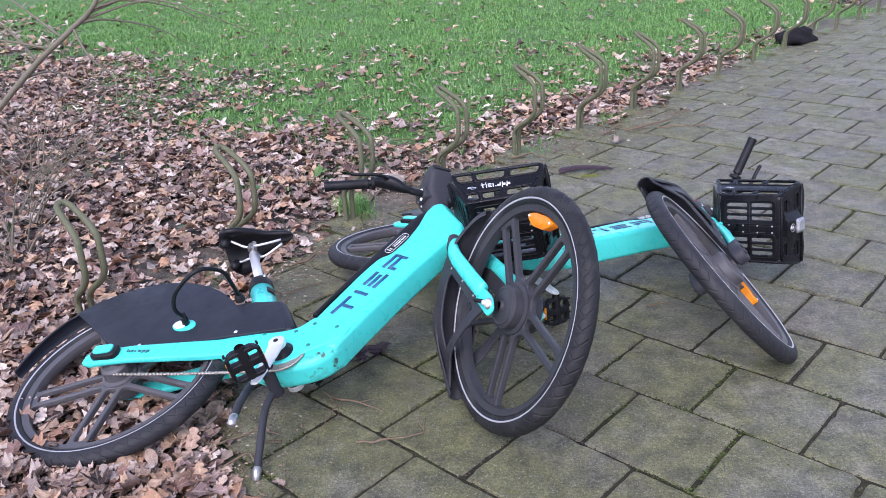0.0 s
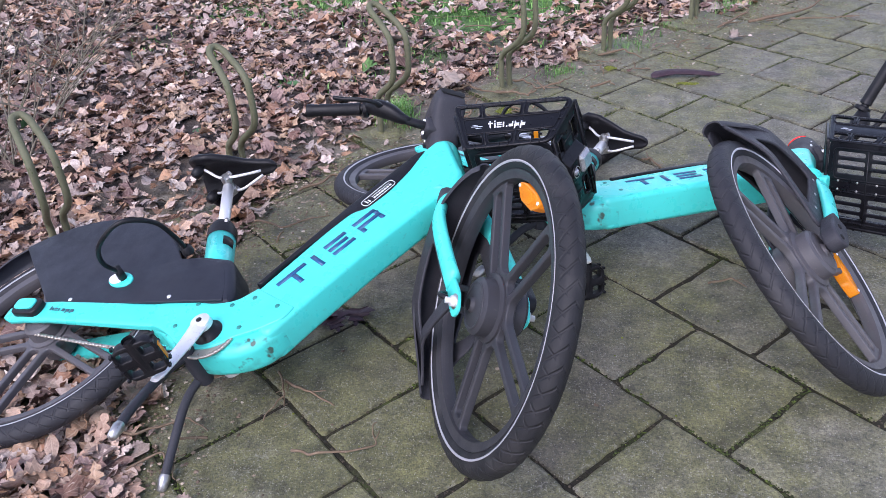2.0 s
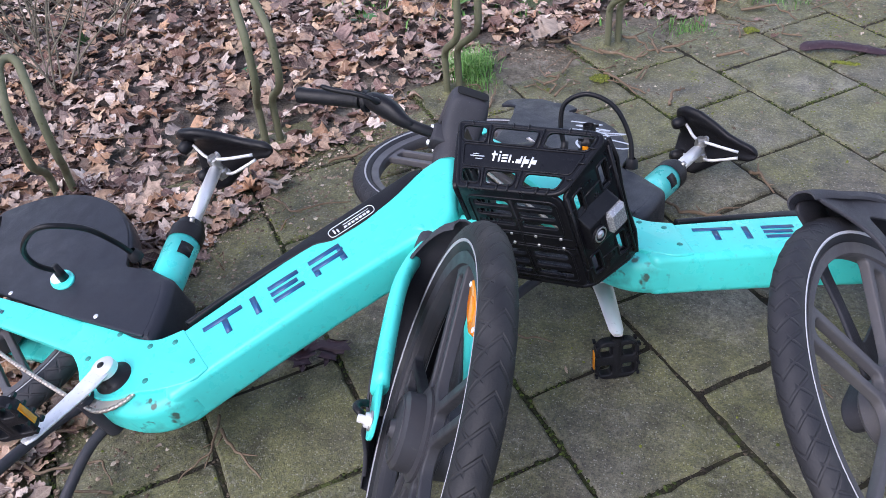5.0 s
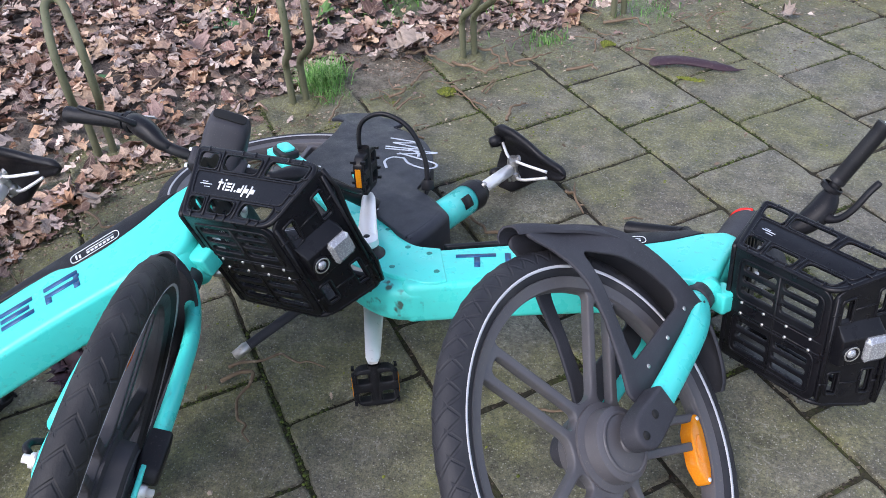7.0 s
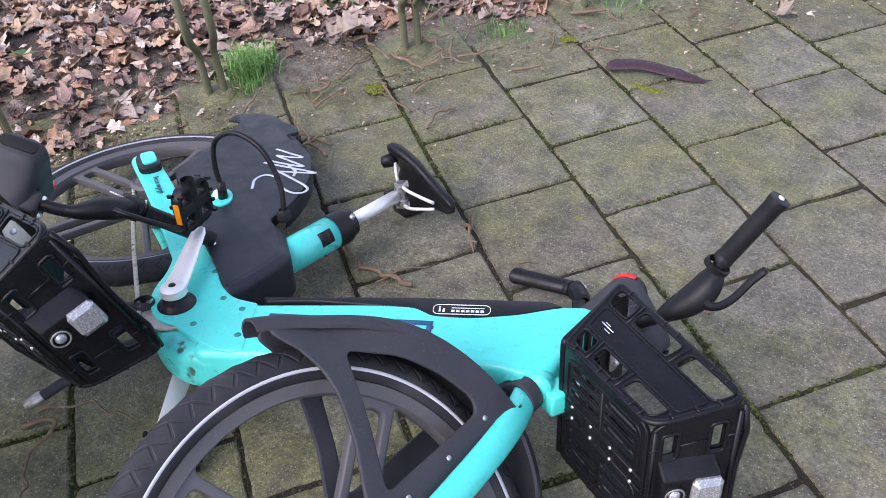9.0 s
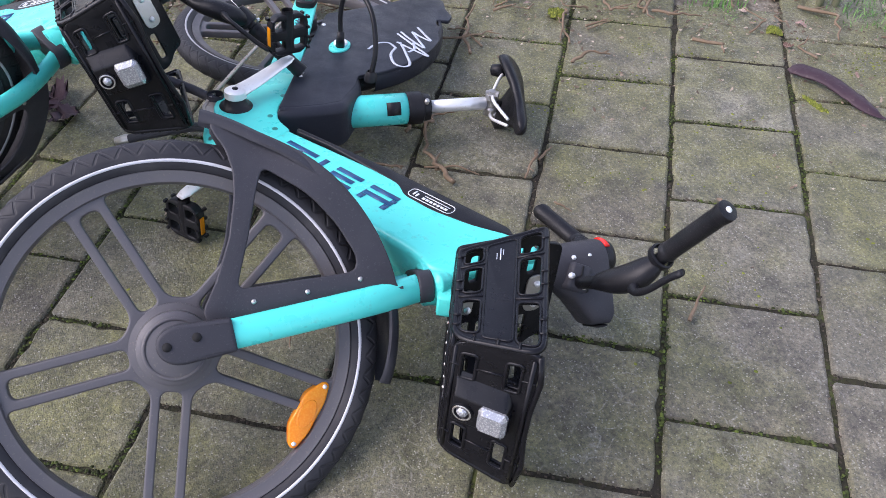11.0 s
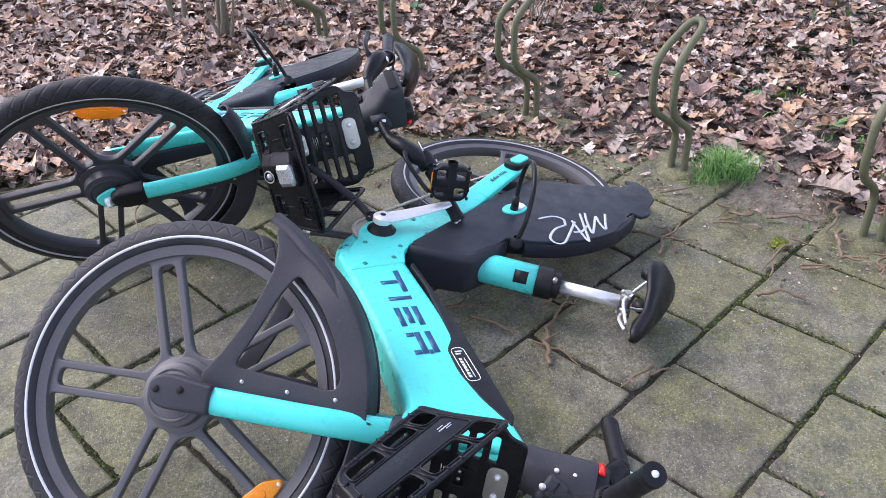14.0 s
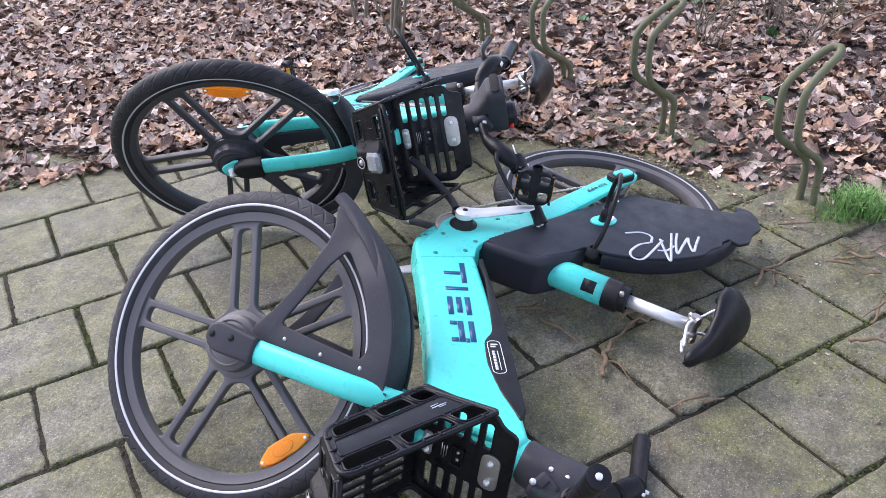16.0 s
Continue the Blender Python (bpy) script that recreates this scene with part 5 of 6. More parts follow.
        ln = (g1 - g0).length
        prof = [(0.013, 0.0), (0.0178, 0.002), (0.0178, 0.010)]
        for k in range(12):
            q = 0.012 + (ln - 0.022) * k / 12
            prof += [(0.0166, q), (0.0171, q + 0.003)]
        prof += [(0.0186, ln - 0.008), (0.0182, ln), (0.010, ln + 0.002), (0.0, ln + 0.001)]
        go = part("grip", bend(sharp(lathe(prof, g0, gw, None, 20), 50)), BLACK_PLASTIC, thing, "black rubber grip", at=T)
        part("grip_end_screw", bend(lathe([(0.0, 0.0045), (0.005, 0.004), (0.006, 0.0)], g1, gw, None, 10)), SILVER, go)
        if s > 0:
            tw0 = g0 - gw * 0.004
            part("bell_ring", bend(sharp(lathe([(0.014, -0.045), (0.022, -0.043), (0.024, -0.030), (0.024, -0.008), (0.020, -0.002)], tw0, gw, None, 22), 40)), BLACK_PLASTIC, thing, "black bell shift ring", at=T)
        pod = tube(spline([(0.385, s * 0.098, 0.742), (0.380, s * 0.120, 0.748), (0.372, s * 0.148, 0.766), (0.360, s * 0.172, 0.780), (0.342, s * 0.190, 0.792), (0.326, s * 0.204, 0.798)], 14),
                   [0.0125, 0.014, 0.017, 0.020, 0.0235, 0.026, 0.0275, 0.028, 0.028, 0.027, 0.025, 0.022, 0.018, 0.014], 16, None, 0.80)
        part("brake_pod", bend(pod), BLACK_PLASTIC, thing, "black brake lever housing", at=T)
        clampo = lathe([(0.0205, 0.0), (0.024, 0.002), (0.024, 0.012), (0.0205, 0.014)], g0 - gw * 0.020, gw, None, 20)
        part("pod_clamp", bend(sharp(clampo, 30)), BLACK_PLASTIC, thing, "black lever clamp", at=T)
        for e in (-0.006, 0.006):
            part("clamp_screw", bend(lathe([(0.0, 0.004), (0.0036, 0.0035), (0.0042, -0.004)], g0 - gw * (0.013 + e) + Vector((-0.010, 0, 0.022)), (-0.4, 0, 0.9), None, 8)), SILVER, thing, "", at=T)
        lever = tube(spline([(0.366, s * 0.170, 0.776), (0.390, s * 0.196, 0.770), (0.386, s * 0.232, 0.772), (0.364, s * 0.275, 0.778), (0.352, s * 0.302, 0.784)], 18), [0.011] * 4 + [0.0080] * 12 + [0.0085, 0.007], 10, None, 0.7)
        part("brake_lever", bend(lever), BLACK_PLASTIC, thing, "black brake lever", at=T)
        part("pod_label", bend(box((-0.019, -0.005, 0.0), (0.019, 0.005, 0.0012), 0, None, Matrix.Translation((0.352, s * 0.170, 0.8075)) @ Matrix.Rotation(radians(s * 28 + 90), 4, "Z"))), WHITE, thing, "small white label", at=T)
    # a black bar on each clamp face paints the shade of its slit
    for s in (-1, 1):
        part("clamp_slit_shade", box((0.356, s * 0.0585 - 0.001, 0.7355), (0.398, s * 0.0585 + 0.001, 0.7385), 0), HOLE_SHADE, thing, "black bar for the shade in the clamp slit", at=T)
    return thing


M1 = Matrix(((0.9823, 0.1780, 0.0584, -0.3190), (-0.0935, 0.1962, 0.9761, 2.1678), (0.1623, -0.9643, 0.2094, 0.1820), (0, 0, 0, 1)))
M2 = Matrix(((0.8366, 0.0589, 0.5446, 0.3913), (-0.5309, -0.158, 0.8326, 2.8813), (0.1351, -0.9857, -0.1009, 0.1865), (0, 0, 0, 1)))
bicycle(M1, -53.5, 268.0, (6.0, -166.0), 39.0, "mint green bicycle lying on its side, rear wheel in dry leaves", True, True, False, -30, seat_up=0.034, basket_off=(-0.008, 0.014, 0.008), axle_off=(0.0, 0.008, 0.001))
bicycle(M2, 51.5, 151.0, (12.0, -150.0), 76.5, "mint green bicycle lying on slabs, scribble on its rear cover", False, False, True, 47, ((-0.039, -0.031, 0.035), (-0.030, -0.060, -0.032)), seat_up=-0.012, axle_off=(0.012, 0.006, 0.0))


# ---- ground ----
def rng_noise(x, y, s, o=0.0):
    return noise.noise(Vector((x * s + o, y * s - o, o * 0.37)))


UW = Vector((math.cos(radians(140)), math.sin(radians(140)), 0))
NW = Vector((UW.y, -UW.x, 0))
PITCH = 0.312
EDGE_U = 8.35 * PITCH


def beyond(x, y):
    """Metres past the pavement's edge, towards the leaves (negative on the slabs)."""
    return x * UW.x + y * UW.y - EDGE_U


def soil_height(x, y):
    d = beyond(x, y)
    t = max(0.0, min(1.0, d / 0.5))
    return -0.030 + t * 0.045 + 0.012 * t * rng_noise(x, y, 1.3) + 0.015 * t * rng_noise(x, y, 4.0, 3.0)


def grassy(x, y):
    d, s = beyond(x, y), x * NW.x + y * NW.y
    g = smooth(0.05, 0.85, d + 0.6 * rng_noise(x, y, 1.3, 2.0)) * smooth(2.3, 4.3, s + 1.1 * rng_noise(x, y, 0.9, 5.0) + 0.9 * rng_noise(x, y, 3.2, 8.0) - 0.14 * max(0.0, d - 1.6))
    return g


bm = bmesh.new()
xs = sorted(set(list(np.arange(-7, 9, 0.2).round(2)) + [-400, -150, -60, -30, -18, -12, -9, 10, 13, 18, 30, 60, 150, 400]))
ys = sorted(set(list(np.arange(-1, 15, 0.2).round(2)) + [-400, -150, -60, -30, -15, -8, -4, -2, 17, 20, 26, 40, 60, 150, 400]))
grid = [[bm.verts.new((x, y, soil_height(x, y))) for x in xs] for y in ys]
for a, b in zip(grid, grid[1:]):
    for k in range(len(xs) - 1):
        bm.faces.new((a[k], a[k + 1], b[k + 1], b[k]))
ground = part("ground", bm, SOIL)
lawn = ground.data.color_attributes.new("lawn", "FLOAT_COLOR", "POINT")
for k, v in enumerate(ground.data.vertices):
    g = grassy(v.co.x, v.co.y)
    lawn.data[k].color = (g, 1 - smooth(0.15, 0.45, beyond(v.co.x, v.co.y)), 0, 1)
tagged(ground, "dark brown soil with leaf mould beside the pavement", "ground", kind="structure")


# ---- bicycle rack hooks, in a row along the pavement ----
def rack_hook(base):
    """Two steel rods side by side, kinked towards the path and joined in a loop at the top."""
    thing = new("bike_rack_hook", None)
    thing.matrix_basis = Matrix.Translation(base)
    out = -UW
    side = Vector((math.cos(radians(53)), math.sin(radians(53)), 0))
    rows = [(0.0, -0.06, 0.023), (0.0, 0.0, 0.023), (0.0, 0.11, 0.023), (0.004, 0.145, 0.024), (0.030, 0.178, 0.027), (0.080, 0.212, 0.031), (0.126, 0.248, 0.034), (0.148, 0.285, 0.035),
            (0.153, 0.33, 0.035), (0.152, 0.395, 0.035), (0.142, 0.420, 0.034), (0.108, 0.449, 0.032), (0.060, 0.474, 0.028), (0.022, 0.493, 0.024)]
    left = [out * a + side * w + Vector((0, 0, z)) for a, z, w in rows]
    right = [out * a - side * w + Vector((0, 0, z)) for a, z, w in rows]
    top = [out * 0.002 + side * 0.013 + Vector((0, 0, 0.504)), out * -0.002 + Vector((0, 0, 0.506)), out * 0.002 - side * 0.013 + Vector((0, 0, 0.504))]
    part("bent_rod", tube(spline(left + top + right[::-1], 92), 0.0116, 12), HOOK, thing, "algae-green steel rod loop")
    foot = lathe([(0.0, 0.0), (0.070, 0.0), (0.062, 0.016), (0.040, 0.024), (0.0, 0.026)], (0, 0, -0.012), (0, 0, 1), None, 18)
    for v in foot.verts:
        v.co.z += 0.008 * noise.noise(v.co * 30)
        v.co.x *= 1.0 + 0.3 * noise.noise(v.co * 18)
    part("concrete_foot", foot, SLAB, thing, "small mossy concrete foot")
    return tagged(thing, "rusty green steel bicycle rack hook standing in leaves", "bike rack", "row of rack hooks")


first = rack_hook((-1.200, 2.796, -0.045))
for k in range(-1, 17):
    if k:
        p = Vector((-1.192, 2.786, 0.0)) + Vector((0.4065, 0.4800, 0)) * k
        copy_thing(first, Matrix.Translation(p) @ Matrix.Rotation(radians(random.uniform(-4, 4)), 4, "Z") @ Matrix.Rotation(radians(random.uniform(-2, 2)), 4, "X"))


# ---- loose things on the ground ----
def stick(points, radius, label="brown twig lying on the slabs", sides=6):
    """A dry twig: straight runs with kinks, knots, a taper and a few broken side shoots."""
    q = random.Random(int(abs(points[0][0]) * 7919 + abs(points[-1][1]) * 104729))
    corners = [Vector(p) for p in points]
    n = max(6, 4 * (len(corners) - 1) + 1)
    pts = []
    for k in range(n):
        f = k / (n - 1) * (len(corners) - 1)
        i = min(int(f), len(corners) - 2)
        pts.append(corners[i].lerp(corners[i + 1], f - i))
    length = sum((b - a).length for a, b in zip(pts, pts[1:]))
    jit = min(0.005, length * 0.02)
    line = [p + Vector((q.gauss(0, jit), q.gauss(0, jit), abs(q.gauss(0, jit * 0.4)))) if 0 < k < n - 1 else p for k, p in enumerate(pts)]
    radius *= 0.85 if radius < 0.008 else 0.66
    fine = spline(line, 3 * n)
    bm = tube(fine, [radius * (1.0 - 0.6 * k / (3 * n)) * q.uniform(0.92, 1.10) for k in range(3 * n)], sides)
    for _ in range(q.choice((0, 1, 1, 2)) if length > 0.07 else 0):
        i = q.randrange(1, n - 1)
        way = (line[i + 1] - line[i]).normalized()
        turn = way.cross(Vector((0, 0, 1))) * q.choice((-1, 1))
        tip = line[i] + (way * q.uniform(0.5, 1.0) + turn * q.uniform(0.4, 0.9)) * length * q.uniform(0.08, 0.26) + Vector((0, 0, 0.003))
        tube([line[i], line[i].lerp(tip, 0.5), tip], [radius * 0.5, radius * 0.42, radius * 0.3], 5, bm)
    ob = part("twig", bm, TWIG)
    return tagged(ob, label, "twig", "fallen twigs")


for pts, r in (
    ([(0.620, 3.308), (0.552, 3.297), (0.472, 3.306), (0.405, 3.343), (0.360, 3.386)], 0.0075), ([(0.381, 3.296), (0.352, 3.344), (0.362, 3.40), (0.381, 3.451)], 0.006), ([(0.322, 3.847), (0.314, 3.905), (0.340, 3.964)], 0.007),
    ([(0.440, 3.108), (0.482, 3.170), (0.510, 3.228)], 0.0085), ([(0.420, 3.039), (0.414, 3.10), (0.406, 3.167)], 0.0095), ([(0.551, 3.293), (0.581, 3.342), (0.619, 3.377)], 0.004), ([(0.641, 3.532), (0.627, 3.578)], 0.005),
    ([(0.613, 3.544), (0.646, 3.519), (0.688, 3.463)], 0.008), ([(0.791, 3.480), (0.815, 3.478), (0.837, 3.497)], 0.004), ([(0.065, 3.996), (0.127, 3.945), (0.209, 3.882)], 0.006), ([(-0.217, 3.669), (-0.242, 3.803)], 0.005), ([(0.175, 3.993), (0.190, 4.067)], 0.0055),
    ([(0.14, 3.62), (0.06, 3.65), (-0.02, 3.70), (-0.08, 3.76)], 0.006), ([(0.12, 3.67), (0.03, 3.66), (-0.02, 3.63)], 0.004), ([(-0.10, 3.86), (-0.06, 3.91), (-0.12, 3.91), (-0.15, 3.96)], 0.006), ([(-0.07, 3.96), (-0.06, 4.03), (-0.05, 4.10)], 0.006), ([(0.19, 3.99), (0.20, 4.07)], 0.004), ([(0.23, 3.90), (0.14, 3.93), (0.09, 3.95)], 0.004), ([(-0.04, 3.80), (-0.02, 3.87)], 0.006),
    ([(0.39, 4.22), (0.47, 4.26), (0.49, 4.25)], 0.007), ([(-0.22, 2.26), (-0.15, 2.22), (-0.07, 2.19)], 0.005), ([(-0.25, 2.29), (-0.2, 2.2), (-0.22, 2.12)], 0.004),
    ([(-0.12, 2.04), (-0.03, 2.03), (0.06, 2.08), (0.05, 2.14)], 0.004), ([(0.80, 2.80), (0.86, 2.81), (0.90, 2.79)], 0.004), ([(0.14, 2.62), (0.20, 2.66), (0.22, 2.56), (0.30, 2.50)], 0.006),
    ([(0.13, 2.66), (0.22, 2.72), (0.33, 2.74)], 0.005), ([(-0.55, 3.22), (-0.45, 3.32), (-0.33, 3.36), (-0.2, 3.44)], 0.006), ([(-0.62, 3.0), (-0.50, 2.96), (-0.38, 3.06)], 0.005),
    ([(-0.19, 4.16), (-0.13, 4.18), (-0.06, 4.15), (0.03, 4.10)], 0.010), ([(0.00, 4.15), (0.07, 4.12), (0.14, 4.11), (0.17, 4.15)], 0.010), ([(0.02, 4.29), (0.10, 4.25), (0.17, 4.20), (0.26, 4.18)], 0.009), ([(0.20, 4.19), (0.16, 4.25), (0.13, 4.32)], 0.008), ([(0.20, 4.22), (0.27, 4.26), (0.30, 4.33)], 0.006), ([(-0.02, 4.32), (0.0, 4.46), (0.05, 4.60)], 0.006),
    ([(0.40, 4.62), (0.52, 4.66), (0.60, 4.58)], 0.007), ([(1.10, 5.10), (1.35, 5.22), (1.60, 5.62)], 0.012), ([(1.30, 5.16), (1.45, 5.12), (1.62, 5.20)], 0.008), ([(0.95, 5.02), (1.1, 5.22), (1.12, 5.36)], 0.009),
    ([(-0.62, 2.05), (-0.50, 2.02), (-0.40, 2.10), (-0.33, 2.06)], 0.005), ([(-0.50, 1.90), (-0.40, 1.98), (-0.34, 1.92)], 0.004), ([(-0.42, 2.22), (-0.36, 2.30), (-0.30, 2.26)], 0.004),
    ([(1.22, 3.52), (1.17, 3.60)], 0.005), ([(0.30, 3.34), (0.37, 3.36), (0.42, 3.33)], 0.004), ([(0.02, 3.56), (0.08, 3.66), (0.06, 3.74)], 0.005),
):
    stick([(x, y, 0.006 + r + (0.012 if k % 2 else 0.0)) for k, (x, y) in enumerate(pts)], r)

rs = random.Random(5)
for k in range(130):
    s, u = rs.uniform(0.8, 5.2), rs.choice((rs.uniform(-0.12, 0.35), rs.uniform(-0.05, 2.2), rs.uniform(-0.05, 2.2)))
    e = float(np.interp(s, (0.69, 1.0, 1.26, 1.46, 1.75, 2.3, 3.0, 3.9, 5.0), (-0.2, 0.5, 1.45, 1.88, 2.12, 2.39, 2.65, 2.5, 2.4)))
    p = NW * s + UW * (e + u)
    a, ln = rs.uniform(0, 6.28), rs.uniform(0.04, 0.12 + 0.35 * smooth(0.1, 0.5, u))
    d = Vector((math.cos(a), math.sin(a), 0)) * ln
    z = max(soil_height(p.x, p.y) + 0.03 * smooth(0.0, 0.3, u), 0.006 if beyond(p.x, p.y) < 0.1 else -1)
    stick([(*(p - d * 0.5).xy, z), (p.x + rs.uniform(-.05, .05), p.y + rs.uniform(-.05, .05), z + rs.uniform(0.0, 0.03)), (*(p + d * 0.5).xy, z + rs.uniform(0, 0.02))], rs.uniform(0.002, 0.005), "thin dead twig in the leaf litter", 5)

# seed pod
bm = bmesh.new()
line = spline([(0.640, 4.345, 0.010), (0.665, 4.360, 0.020), (0.74, 4.385, 0.022), (0.83, 4.385, 0.020), (0.90, 4.388, 0.014), (0.945, 4.405, 0.008)], 26)
tube(line, [0.004, 0.010, 0.020, 0.024, 0.026, 0.027, 0.027, 0.028, 0.027, 0.027, 0.026, 0.026, 0.027, 0.026, 0.025, 0.024, 0.024, 0.023, 0.021, 0.018, 0.015, 0.011, 0.007, 0.004, 0.003, 0.002], 14, bm, 0.30, Vector((0, 0, 1)))
for v in bm.verts:
    v.co.z += 0.004 * noise.noise(v.co * 45)
tagged(part("seed_pod", bm, STRAP), "long dark purple flat seed pod on the slabs", "seed pod")

# a dark cloth bundle further along the path
bm = bmesh.new()
bmesh.ops.create_icosphere(bm, subdivisions=4, radius=1.0)
for v in bm.verts:
    q = v.co.copy()
    f = 1 + 0.30 * noise.noise(q * 1.7) + 0.14 * noise.noise(q * 4.5)
    v.co = Vector((q.x * 0.21 * f, q.y * 0.13 * f, max(q.z, -0.15) * 0.105 * f))
bm.transform(Matrix.Translation((3.12, 8.02, 0.018)) @ Matrix.Rotation(radians(30), 4, "Z"))
tagged(part("cloth_bundle", bm, CLOTH), "crumpled black cloth bundle dropped beside the hooks", "cloth")


# ---- leaves, grass, moss ----
OAK = [(0, 0), (0.04, 0.08), (0.15, 0.15), (0.16, 0.22), (0.09, 0.29), (0.22, 0.37), (0.25, 0.45), (0.13, 0.52), (0.26, 0.63), (0.24, 0.72), (0.13, 0.77), (0.17, 0.88), (0.09, 0.97), (0, 1.0)]
MAPLE = [(0, 0), (0.16, 0.02), (0.32, -0.04), (0.29, 0.10), (0.40, 0.20), (0.56, 0.36), (0.40, 0.38), (0.42, 0.56), (0.27, 0.50), (0.18, 0.54), (0.22, 0.74), (0.10, 0.80), (0, 1.0)]
SMALL_OAK = [(0, 0), (0.15, 0.18), (0.09, 0.30), (0.25, 0.45), (0.13, 0.55), (0.25, 0.70), (0.12, 0.90), (0, 1.0)]
SMALL_MAPLE = [(0, 0), (0.32, 0.0), (0.28, 0.16), (0.55, 0.36), (0.38, 0.54), (0.18, 0.54), (0.14, 0.78), (0, 1.0)]
LOBED = [(0, 0), (0.10, 0.05), (0.30, -0.06), (0.28, 0.10), (0.52, 0.12), (0.40, 0.24), (0.60, 0.44), (0.38, 0.42), (0.40, 0.56), (0.22, 0.46), (0.20, 0.66), (0.26, 0.78), (0.10, 0.74), (0.05, 0.90), (0, 1.0)]
PLAIN = [(0, 0), (0.13, 0.15), (0.22, 0.35), (0.24, 0.55), (0.16, 0.78), (0, 1.0)]


def leaf_shape(half):
    """Verts and triangles of one leaf: a midrib and two halves."""
    ys = [p[1] for p in half[1:-1]]
    n = len(half)
    rib = [(0, y) for _, y in half]
    verts = rib + [(x, y) for x, y in half[1:-1]] + [(-x, y) for x, y in half[1:-1]]
    tris = []
    m = n - 2
    for s in range(2):
        o = n + s * m
        edge = [0] + [o + k for k in range(m)] + [n - 1]
        for k in range(n - 1):
            a, b, c, d = k, k + 1, edge[k + 1], edge[k]
            for t in ((a, b, c), (a, c, d)):
                if len(set(t)) == 3:
                    tris.append(t if s == 0 else t[::-1])
    return np.array(verts, float), np.array(tris, int)


def scatter_leaves(name, spots, sizes, shapes, mat, tilt, curl, seed, label):
    """One object of many curled leaves; spots are x, y, z."""
    rnd = np.random.RandomState(seed)
    forms = [leaf_shape(f) for f in shapes]
    allv, allf, alluv, off = [], [], [], 0
    pick = rnd.randint(0, len(forms), len(spots))
    for (x, y, z), size, p in zip(spots, sizes, pick):
        v, f = forms[p]
        w = v.copy()
        w[:, 0] *= rnd.uniform(0.8, 1.25)
        w[:, 0] += 0.10 * rnd.uniform(-1, 1) * w[:, 1] ** 2
        c1, c2, c3 = rnd.uniform(-curl, curl), rnd.uniform(-0.4, 1.0) * curl, rnd.uniform(-curl, curl)
        h = c1 * (w[:, 1] - 0.5) ** 2 * 1.6 + c2 * np.abs(w[:, 0]) * 1.7 + c3 * w[:, 0] * (w[:, 1] - 0.5) * 2.5 + rnd.uniform(-0.06, 0.06, len(w)) * curl * 2
        q = np.stack([w[:, 0], w[:, 1] - 0.5, h], 1) * size
        ax, ay = rnd.normal(0, tilt, 2)
        ca, sa, cb, sb = math.cos(ax), math.sin(ax), math.cos(ay), math.sin(ay)
        q = q @ np.array([[1, 0, 0], [0, ca, sa], [0, -sa, ca]]) @ np.array([[cb, 0, -sb], [0, 1, 0], [sb, 0, cb]])
        t = rnd.uniform(0, 2 * math.pi)
        ct, st_ = math.cos(t), math.sin(t)
        q = q @ np.array([[ct, st_, 0], [-st_, ct, 0], [0, 0, 1]])
        lift = max(0.0, -(q[:, 2].min()) * 0.55)
        allv.append(q + np.array([x, y, z + lift]))
        allf.append(f + off)
        alluv.append(v[f.ravel()])
        off += len(v)
    me = bpy.data.meshes.new(name)
    me.from_pydata(np.concatenate(allv).tolist(), [], np.concatenate(allf).tolist())
    me.polygons.foreach_set("use_smooth", [True] * len(me.polygons))
    me.uv_layers.new(name="blade").data.foreach_set("uv", np.concatenate(alluv).ravel())
    ob = part_mesh(name, me, mat)
    return tagged(ob, label, "leaves", kind="stuff")


S_PTS = (-2.0, 0.3, 0.69, 0.97, 1.04, 1.21, 1.50, 1.75, 2.05, 2.30, 2.58, 3.0, 3.38, 3.9, 5.04, 7.0, 10.1, 14.0)
U_PTS = (-2.2, -0.9, -0.2, 0.60, 1.00, 1.60, 1.98, 2.30, 2.48, 2.58, 2.64, 2.80, 2.82, 2.72, 2.58, 2.74, 2.93, 3.1)


def leaf_edge(x, y):
    """Metres inside the leaf litter."""
    s, u = x * NW.x + y * NW.y, x * UW.x + y * UW.y
    return u - np.interp(s, S_PTS, U_PTS) + 0.08 * rng_noise(x, y, 2.6, 9.0) + 0.05 * rng_noise(x, y, 9.0, 4.0)


rnd = np.random.RandomState(11)
spots, sizes = [], []
for x, y in zip(rnd.uniform(-5.5, 3.2, 106000), rnd.uniform(-1.2, 8.5, 106000)):
    e = leaf_edge(x, y)
    g = grassy(x, y)
    far = math.hypot(x - 0.8, y - 2.2)
    p = smooth(-0.02, 0.14, e) * (1 - 0.93 * g) * (0.95 if far < 4.2 else 0.7)
    p *= 0.70 + 0.8 * smooth(-0.35, 0.35, rng_noise(x, y, 1.9, 4.0))
    if -0.45 < e < 0.02:
        p = 0.010
    if rnd.rand() < p:
        spots.append((x, y, max(soil_height(x, y), 0.004 if e < 0.3 and beyond(x, y) < 0.05 else -1) + rnd.uniform(0, 0.035) * smooth(0, 0.4, e)))
        sizes.append(rnd.choice((rnd.uniform(0.026, 0.050), rnd.uniform(0.045, 0.070), rnd.uniform(0.060, 0.095))) if e > 0.02 else rnd.uniform(0.015, 0.045))
